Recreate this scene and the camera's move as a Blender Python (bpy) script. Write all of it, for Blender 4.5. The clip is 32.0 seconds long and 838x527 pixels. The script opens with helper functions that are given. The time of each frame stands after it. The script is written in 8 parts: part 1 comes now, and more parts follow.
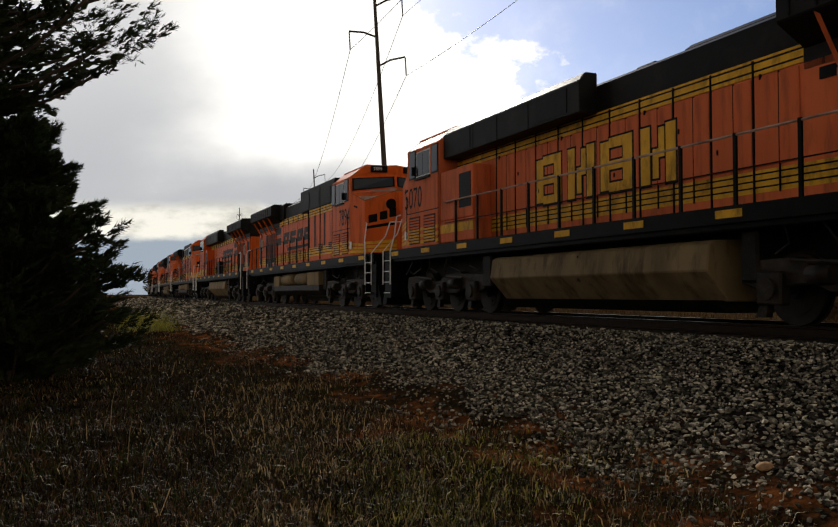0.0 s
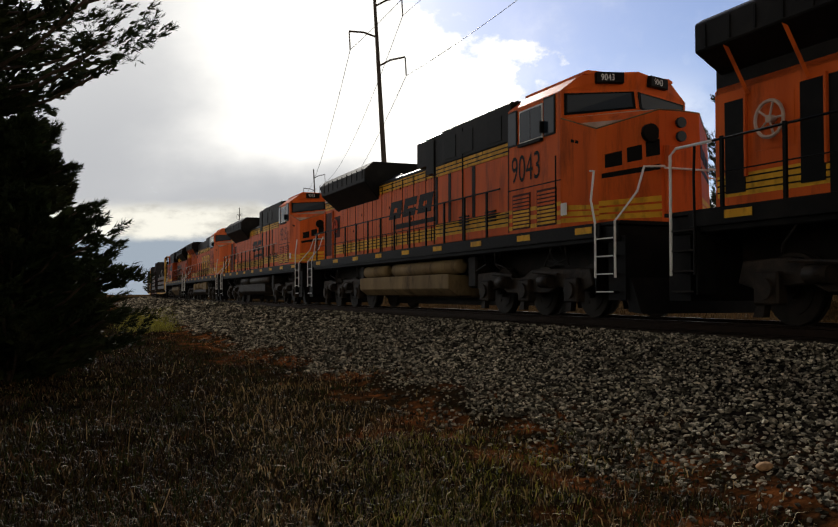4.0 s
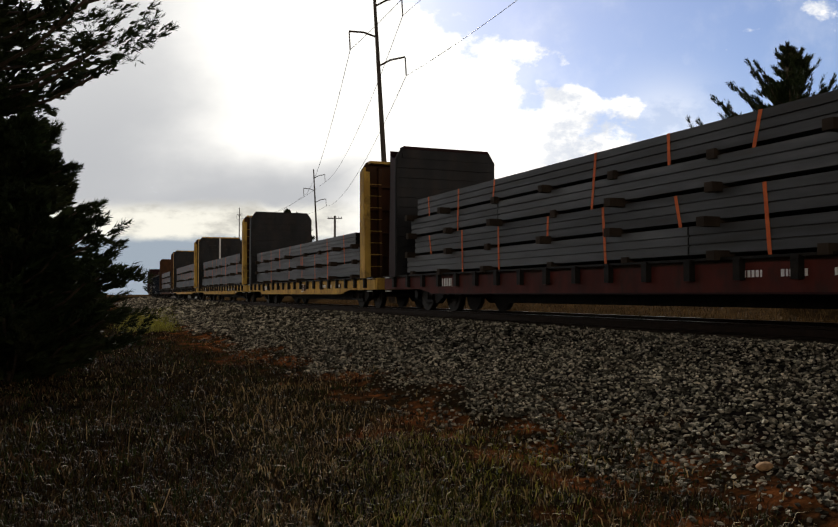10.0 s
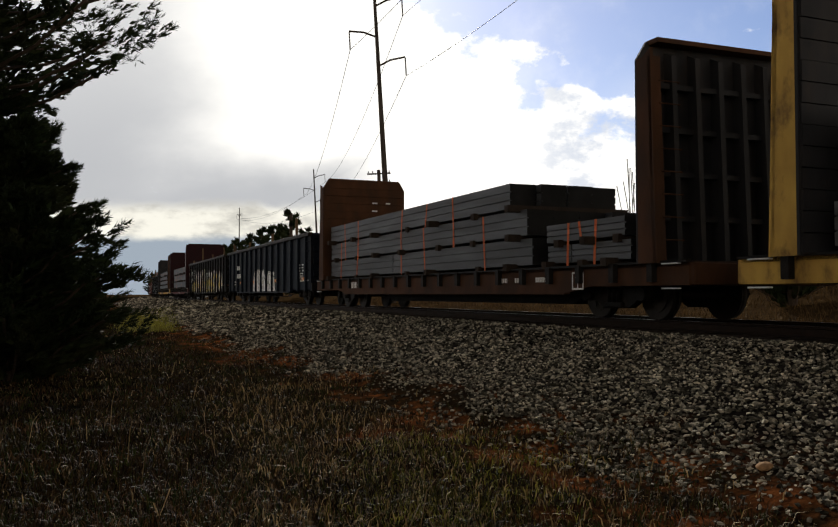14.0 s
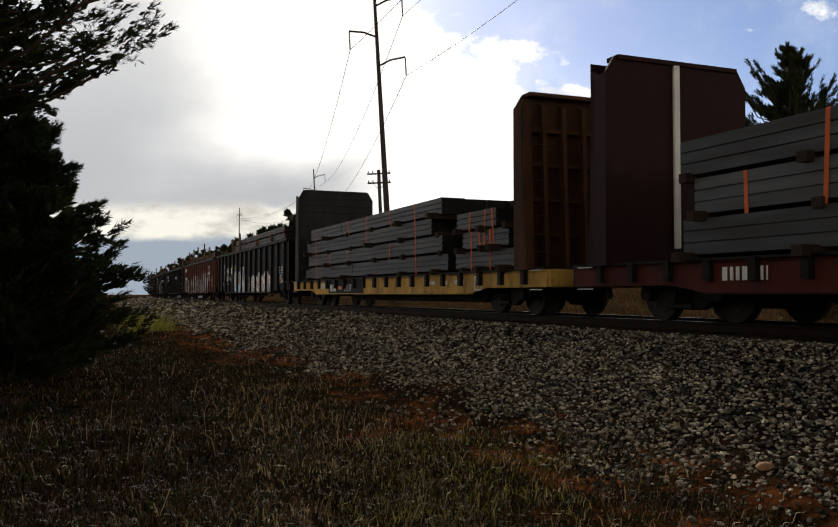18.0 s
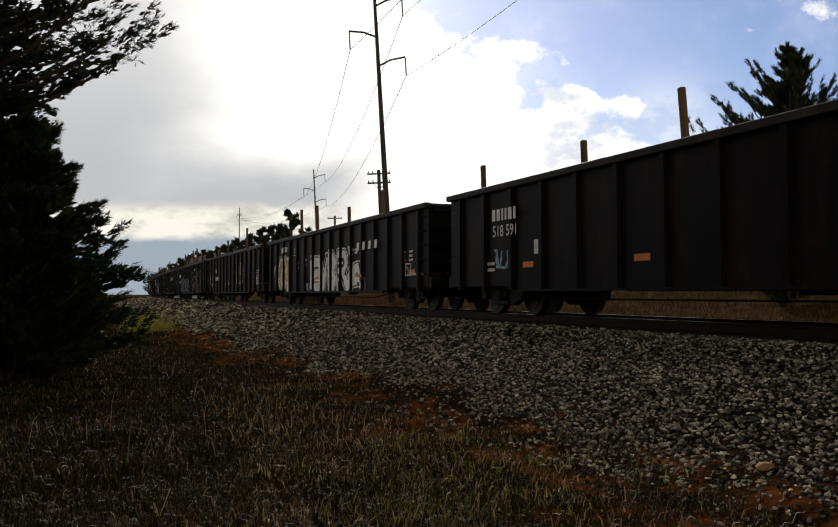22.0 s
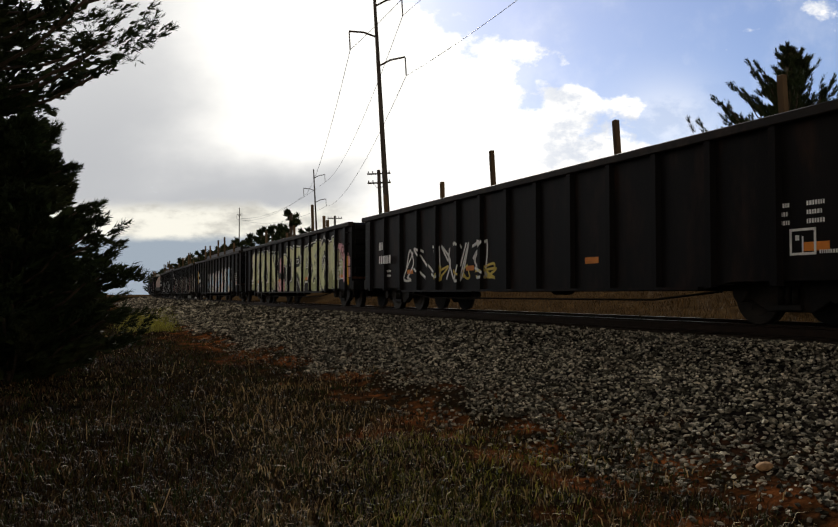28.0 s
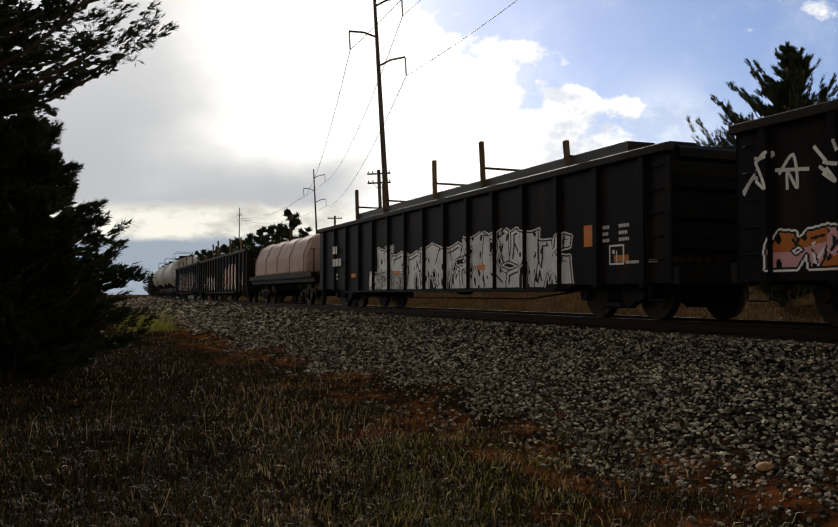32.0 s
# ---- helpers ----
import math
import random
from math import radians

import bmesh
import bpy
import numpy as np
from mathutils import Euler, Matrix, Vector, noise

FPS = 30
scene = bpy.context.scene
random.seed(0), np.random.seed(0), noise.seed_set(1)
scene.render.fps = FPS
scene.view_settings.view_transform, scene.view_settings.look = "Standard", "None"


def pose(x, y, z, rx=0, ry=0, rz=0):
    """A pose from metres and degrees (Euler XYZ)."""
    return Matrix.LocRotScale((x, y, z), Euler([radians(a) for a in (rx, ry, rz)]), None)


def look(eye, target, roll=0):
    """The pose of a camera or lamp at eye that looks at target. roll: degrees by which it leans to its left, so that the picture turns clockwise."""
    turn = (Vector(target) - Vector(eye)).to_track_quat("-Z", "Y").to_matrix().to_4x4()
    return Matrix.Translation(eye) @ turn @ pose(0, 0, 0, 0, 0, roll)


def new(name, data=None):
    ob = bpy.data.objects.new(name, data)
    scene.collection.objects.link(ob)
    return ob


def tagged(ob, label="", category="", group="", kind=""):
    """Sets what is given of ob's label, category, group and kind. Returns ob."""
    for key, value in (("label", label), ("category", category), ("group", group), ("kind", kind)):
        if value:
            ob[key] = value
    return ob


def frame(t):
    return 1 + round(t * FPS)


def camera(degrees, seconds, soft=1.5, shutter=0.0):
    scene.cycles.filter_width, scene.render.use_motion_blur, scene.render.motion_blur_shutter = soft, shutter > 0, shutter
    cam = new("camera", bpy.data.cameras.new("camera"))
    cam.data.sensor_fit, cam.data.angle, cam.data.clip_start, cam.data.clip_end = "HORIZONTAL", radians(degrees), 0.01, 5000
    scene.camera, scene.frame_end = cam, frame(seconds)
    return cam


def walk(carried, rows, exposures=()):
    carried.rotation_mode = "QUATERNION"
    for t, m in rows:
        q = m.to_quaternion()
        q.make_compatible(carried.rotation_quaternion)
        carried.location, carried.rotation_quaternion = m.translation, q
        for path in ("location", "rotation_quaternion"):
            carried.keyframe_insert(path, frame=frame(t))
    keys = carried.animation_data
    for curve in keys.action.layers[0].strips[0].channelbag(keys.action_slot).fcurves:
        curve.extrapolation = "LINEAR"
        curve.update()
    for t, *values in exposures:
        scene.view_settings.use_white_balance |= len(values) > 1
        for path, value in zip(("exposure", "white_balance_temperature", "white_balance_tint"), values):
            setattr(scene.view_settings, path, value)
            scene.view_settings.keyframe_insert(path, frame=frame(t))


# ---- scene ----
# The camera stands still in the grass beside the line.
EYE_Z = 0.457
ALPHA, PITCH = radians(22.83), 0.0351
FWD = Vector((-math.cos(ALPHA) * math.cos(PITCH), math.sin(ALPHA) * math.cos(PITCH), math.sin(PITCH)))
cam = camera(51.26, 32.0, soft=1.25)
STAND = look((0, 0, EYE_Z), Vector((0, 0, EYE_Z)) + FWD * 10)
walk(cam, [(0, STAND), (32, STAND)])

# ---------------------------------------------------------------- line geometry
# The railway is an arc; s runs along it in the train's direction, n is the offset away from the camera.
LINE_R, LINE_Y, SPEED = 1915.0, 10.713, 20.1


def on_line(s, n=0.0, z=0.0):
    a = s / LINE_R
    return Vector(((LINE_R - n) * math.sin(a), LINE_Y + LINE_R - (LINE_R - n) * math.cos(a), z))


def line_pose(s, n=0.0, z=0.0, turn=0.0):
    return Matrix.Translation(on_line(s, n, z)) @ Matrix.Rotation(s / LINE_R + turn, 4, "Z")


# ---------------------------------------------------------------- sky and sun
SUN_EL, SUN_AZ = radians(25), ALPHA - radians(8)
SUN_DIR = Vector((-math.cos(SUN_AZ) * math.cos(SUN_EL), math.sin(SUN_AZ) * math.cos(SUN_EL), math.sin(SUN_EL)))


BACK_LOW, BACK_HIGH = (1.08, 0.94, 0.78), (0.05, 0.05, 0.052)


def build_world():
    world = bpy.data.worlds.new("sky")
    scene.world = world
    world.use_nodes = True
    nt = world.node_tree
    nt.nodes.clear()
    N, L = nt.nodes.new, nt.links.new

    def math_node(op, a, b=None, c=None, clamp=False):
        n = N("ShaderNodeMath")
        n.operation, n.use_clamp = op, clamp
        for i, v in enumerate((a, b, c)):
            if v is None:
                continue
            if isinstance(v, (int, float)):
                n.inputs[i].default_value = v
            else:
                L(v, n.inputs[i])
        return n.outputs[0]

    def dot(v, w):
        n = N("ShaderNodeVectorMath")
        n.operation = "DOT_PRODUCT"
        L(v, n.inputs[0])
        n.inputs[1].default_value = w
        return n.outputs["Value"]

    def ramp(v, lo, hi):
        n = N("ShaderNodeMapRange")
        n.interpolation_type = "SMOOTHSTEP"
        L(v, n.inputs["Value"])
        n.inputs["From Min"].default_value, n.inputs["From Max"].default_value = lo, hi
        return n.outputs["Result"]

    def mix(f, a, b):
        n = N("ShaderNodeMix")
        n.data_type = "RGBA"
        if isinstance(f, float):
            n.inputs["Factor"].default_value = f
        else:
            L(f, n.inputs["Factor"])
        for key, v in ((6, a), (7, b)):
            if isinstance(v, tuple):
                n.inputs[key].default_value = (*v, 1)
            else:
                L(v, n.inputs[key])
        return n.outputs[2]

    coord = N("ShaderNodeTexCoord").outputs["Generated"]
    right = Vector((math.sin(ALPHA), math.cos(ALPHA), 0))
    up = right.cross(FWD)
    f = math_node("MAXIMUM", dot(coord, FWD), 0.15)
    u = math_node("DIVIDE", dot(coord, right), f)      # across the view, tangent units
    v = math_node("DIVIDE", dot(coord, up), f)
    uv = N("ShaderNodeCombineXYZ")
    L(u, uv.inputs[0]), L(v, uv.inputs[1])

    def noise_at(scale, detail, rough, stretch=1.0, offset=0.0):
        m = N("ShaderNodeMapping")
        m.inputs["Scale"].default_value = (scale, scale * stretch, scale)
        m.inputs["Location"].default_value = (offset, offset * 0.7, offset)
        L(uv.outputs[0], m.inputs["Vector"])
        n = N("ShaderNodeTexNoise")
        n.inputs["Scale"].default_value, n.inputs["Detail"].default_value, n.inputs["Roughness"].default_value = 1.0, detail, rough
        L(m.outputs[0], n.inputs["Vector"])
        return n.outputs["Fac"]

    def blob(cu, cv, ru, rv):
        a = math_node("DIVIDE", math_node("SUBTRACT", u, cu), ru)
        b = math_node("DIVIDE", math_node("SUBTRACT", v, cv), rv)
        r = math_node("ADD", math_node("MULTIPLY", a, a), math_node("MULTIPLY", b, b))
        return math_node("POWER", 2.718, math_node("MULTIPLY", r, -1.0))

    sky = N("ShaderNodeTexSky")
    sky.sky_type, sky.sun_disc = "NISHITA", False
    sky.sun_elevation = SUN_EL
    sky.sun_rotation = math.atan2(SUN_DIR.x, SUN_DIR.y)
    sky.air_density, sky.dust_density, sky.ozone_density = 1.0, 0.6, 2.0
    blue = N("ShaderNodeVectorMath")
    blue.operation = "MULTIPLY"
    L(sky.outputs[0], blue.inputs[0])
    blue.inputs[1].default_value = (0.070, 0.075, 0.094)

    # cloud cover: full on the west side, breaking into cumulus and blue on the east
    lumps = noise_at(22.0, 8, 0.62, 1.35, 3.1)
    puffs = noise_at(9.0, 4, 0.5, 1.3, 7.7)
    ragged = math_node("ADD", math_node("MULTIPLY", math_node("SUBTRACT", lumps, 0.5), 1.5), math_node("MULTIPLY", math_node("SUBTRACT", puffs, 0.5), 1.1))
    edge = ramp(math_node("ADD", v, math_node("MULTIPLY", u, 0.62)), 0.365, 0.235)
    cover = math_node("ADD", edge, ragged)
    for cu, cv, ru, rv, k in ((0.115, 0.245, 0.035, 0.02, 0.35), (0.184, 0.192, 0.03, 0.018, 0.5), (0.245, 0.19, 0.026, 0.018, 0.5), (0.45, 0.292, 0.065, 0.024, 0.62), (0.02, 0.285, 0.05, 0.012, 0.25), (0.169, 0.231, 0.014, 0.012, 0.38), (0.372, 0.267, 0.024, 0.007, 0.6), (0.33, 0.274, 0.008, 0.006, 0.5), (0.352, 0.245, 0.004, 0.004, 0.7),
                              (0.125, 0.185, 0.02, 0.02, -0.45), (0.30, 0.235, 0.10, 0.05, -0.2), (0.17, 0.29, 0.10, 0.025, -0.3)):
        cover = math_node("ADD", cover, math_node("MULTIPLY", blob(cu, cv, ru, rv), k))
    mask = ramp(cover, 0.34, 0.66)
    veil = math_node("MULTIPLY", ramp(noise_at(6.0, 6, 0.6, 0.8, 5.5), 0.42, 0.75), 0.35)
    haze = math_node("MULTIPLY", blob(0.285, 0.165, 0.06, 0.045), 0.42)
    mask = math_node("MAXIMUM", math_node("MAXIMUM", mask, veil), haze)

    # cloud colour: blinding round the hidden sun, soft grey in the western bank, cream above the skyline
    body = math_node("SUBTRACT", noise_at(5.0, 6, 0.5, 1.7, 1.3), 0.5)
    tuft = math_node("SUBTRACT", noise_at(16.0, 7, 0.6, 2.2, 4.4), 0.5)
    wob_u = math_node("ADD", u, math_node("MULTIPLY", body, 0.10))
    wob_v = math_node("ADD", v, math_node("MULTIPLY", body, 0.06))
    core = math_node("MULTIPLY", ramp(wob_u, -0.37, -0.10), ramp(wob_v, 0.07, 0.15))
    east = ramp(wob_u, -0.14, -0.02)
    bright = math_node("MAXIMUM", core, math_node("MULTIPLY", east, 0.92))
    bright = math_node("ADD", bright, math_node("MULTIPLY", body, 0.45))
    grey = mix(ramp(v, 0.30, 0.10), (0.72, 0.72, 0.72), (0.54, 0.55, 0.57))
    cloud = mix(ramp(bright, 0.0, 0.95), grey, (1.25, 1.22, 1.15))
    folds = math_node("SUBTRACT", noise_at(13.0, 8, 0.62, 1.5, 9.2), 0.5)
    modelled = math_node("MULTIPLY", math_node("MULTIPLY", ramp(folds, -0.02, 0.14), ramp(u, 0.09, 0.17)), 0.75)
    cloud = mix(modelled, cloud, (0.60, 0.66, 0.78))
    skyline = math_node("MULTIPLY", ramp(math_node("ADD", v, math_node("MULTIPLY", tuft, 0.03)), 0.075, 0.058), ramp(u, -0.02, -0.14))
    cloud = mix(skyline, cloud, mix(ramp(tuft, -0.14, 0.10), (0.62, 0.60, 0.54), (0.98, 0.95, 0.84)))
    under = math_node("MULTIPLY", ramp(math_node("ADD", v, math_node("MULTIPLY", tuft, 0.02)), 0.036, 0.024), ramp(u, 0.0, -0.14))
    cloud = mix(under, cloud, (0.36, 0.42, 0.49))
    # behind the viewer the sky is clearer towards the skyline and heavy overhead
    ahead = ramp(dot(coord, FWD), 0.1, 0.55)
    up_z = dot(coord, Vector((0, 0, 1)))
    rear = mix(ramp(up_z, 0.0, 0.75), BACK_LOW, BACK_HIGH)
    total = mix(mask, blue.outputs[0], cloud)
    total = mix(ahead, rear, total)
    bg = N("ShaderNodeBackground")
    bg.inputs["Strength"].default_value = 1.0
    L(total, bg.inputs["Color"])
    out = N("ShaderNodeOutputWorld")
    L(bg.outputs[0], out.inputs["Surface"])


build_world()
sun_data = bpy.data.lights.new("sun", "SUN")
sun_data.energy, sun_data.angle, sun_data.color = 3.2, radians(3), (1.0, 0.94, 0.84)
sun = new("sun", sun_data)
sun.matrix_world = look((0, 0, 60), Vector((0, 0, 60)) - SUN_DIR * 10)
scene.view_settings.exposure = 0.0


# ---------------------------------------------------------------- materials
def surf(name, a, b, scale=3.0, rough=0.6, metal=0.0, bump=0.15, fine=40.0, stain=None, stain_amount=0.5, stain_scale=1.2, stretch=(1, 1, 1), per_piece=0.0, spec=0.12):
    """A worn surface: two tones by a broad noise, a stain tone by a second one, fine grain as relief."""
    m = bpy.data.materials.new(name)
    m.use_nodes = True
    nt = m.node_tree
    N, L = nt.nodes.new, nt.links.new
    p = nt.nodes["Principled BSDF"]
    co = N("ShaderNodeTexCoord").outputs["Object"]
    mp = N("ShaderNodeMapping")
    mp.inputs["Scale"].default_value = stretch
    L(co, mp.inputs["Vector"])
    n1 = N("ShaderNodeTexNoise")
    n1.inputs["Scale"].default_value, n1.inputs["Detail"].default_value = scale, 6
    L(mp.outputs[0], n1.inputs["Vector"])
    r1 = N("ShaderNodeMapRange")
    r1.inputs["From Min"].default_value, r1.inputs["From Max"].default_value = 0.32, 0.68
    L(n1.outputs["Fac"], r1.inputs["Value"])
    mx = N("ShaderNodeMix")
    mx.data_type = "RGBA"
    L(r1.outputs[0], mx.inputs["Factor"])
    mx.inputs[6].default_value, mx.inputs[7].default_value = (*a, 1), (*b, 1)
    col = mx.outputs[2]
    if stain:
        n2 = N("ShaderNodeTexNoise")
        n2.inputs["Scale"].default_value, n2.inputs["Detail"].default_value, n2.inputs["Roughness"].default_value = stain_scale, 8, 0.65
        L(mp.outputs[0], n2.inputs["Vector"])
        r2 = N("ShaderNodeMapRange")
        r2.inputs["From Min"].default_value, r2.inputs["From Max"].default_value = 0.5, 0.72
        r2.inputs["To Max"].default_value = stain_amount
        L(n2.outputs["Fac"], r2.inputs["Value"])
        ms = N("ShaderNodeMix")
        ms.data_type = "RGBA"
        L(r2.outputs[0], ms.inputs["Factor"])
        L(col, ms.inputs[6])
        ms.inputs[7].default_value = (*stain, 1)
        col = ms.outputs[2]
    if per_piece:
        oi = N("ShaderNodeObjectInfo")
        gi = N("ShaderNodeNewGeometry")
        add = N("ShaderNodeMath")
        add.operation = "ADD"
        L(oi.outputs["Random"], add.inputs[0])
        L(gi.outputs["Random Per Island"], add.inputs[1])
        fr = N("ShaderNodeMath")
        fr.operation = "FRACT"
        L(add.outputs[0], fr.inputs[0])
        rr = N("ShaderNodeMapRange")
        rr.inputs["To Min"].default_value, rr.inputs["To Max"].default_value = 1 - per_piece, 1 + per_piece
        tone = fr.outputs[0]
        if per_piece > 0.7:
            # many dull pieces and a few pale ones
            pw = N("ShaderNodeMath")
            pw.operation = "POWER"
            L(tone, pw.inputs[0])
            pw.inputs[1].default_value = 2.2
            tone = pw.outputs[0]
            rr.inputs["To Min"].default_value, rr.inputs["To Max"].default_value = 0.14, 2.5
        L(tone, rr.inputs["Value"])
        sc = N("ShaderNodeVectorMath")
        sc.operation = "SCALE"
        L(col, sc.inputs[0])
        L(rr.outputs[0], sc.inputs["Scale"])
        col = sc.outputs[0]
    L(col, p.inputs["Base Color"])
    p.inputs["Roughness"].default_value, p.inputs["Metallic"].default_value = rough, metal
    p.inputs["Specular IOR Level"].default_value = spec
    if bump:
        n3 = N("ShaderNodeTexNoise")
        n3.inputs["Scale"].default_value, n3.inputs["Detail"].default_value = fine, 4
        L(co, n3.inputs["Vector"])
        bp = N("ShaderNodeBump")
        bp.inputs["Strength"].default_value, bp.inputs["Distance"].default_value = bump, 0.02
        L(n3.outputs["Fac"], bp.inputs["Height"])
        L(bp.outputs[0], p.inputs["Normal"])
    return m


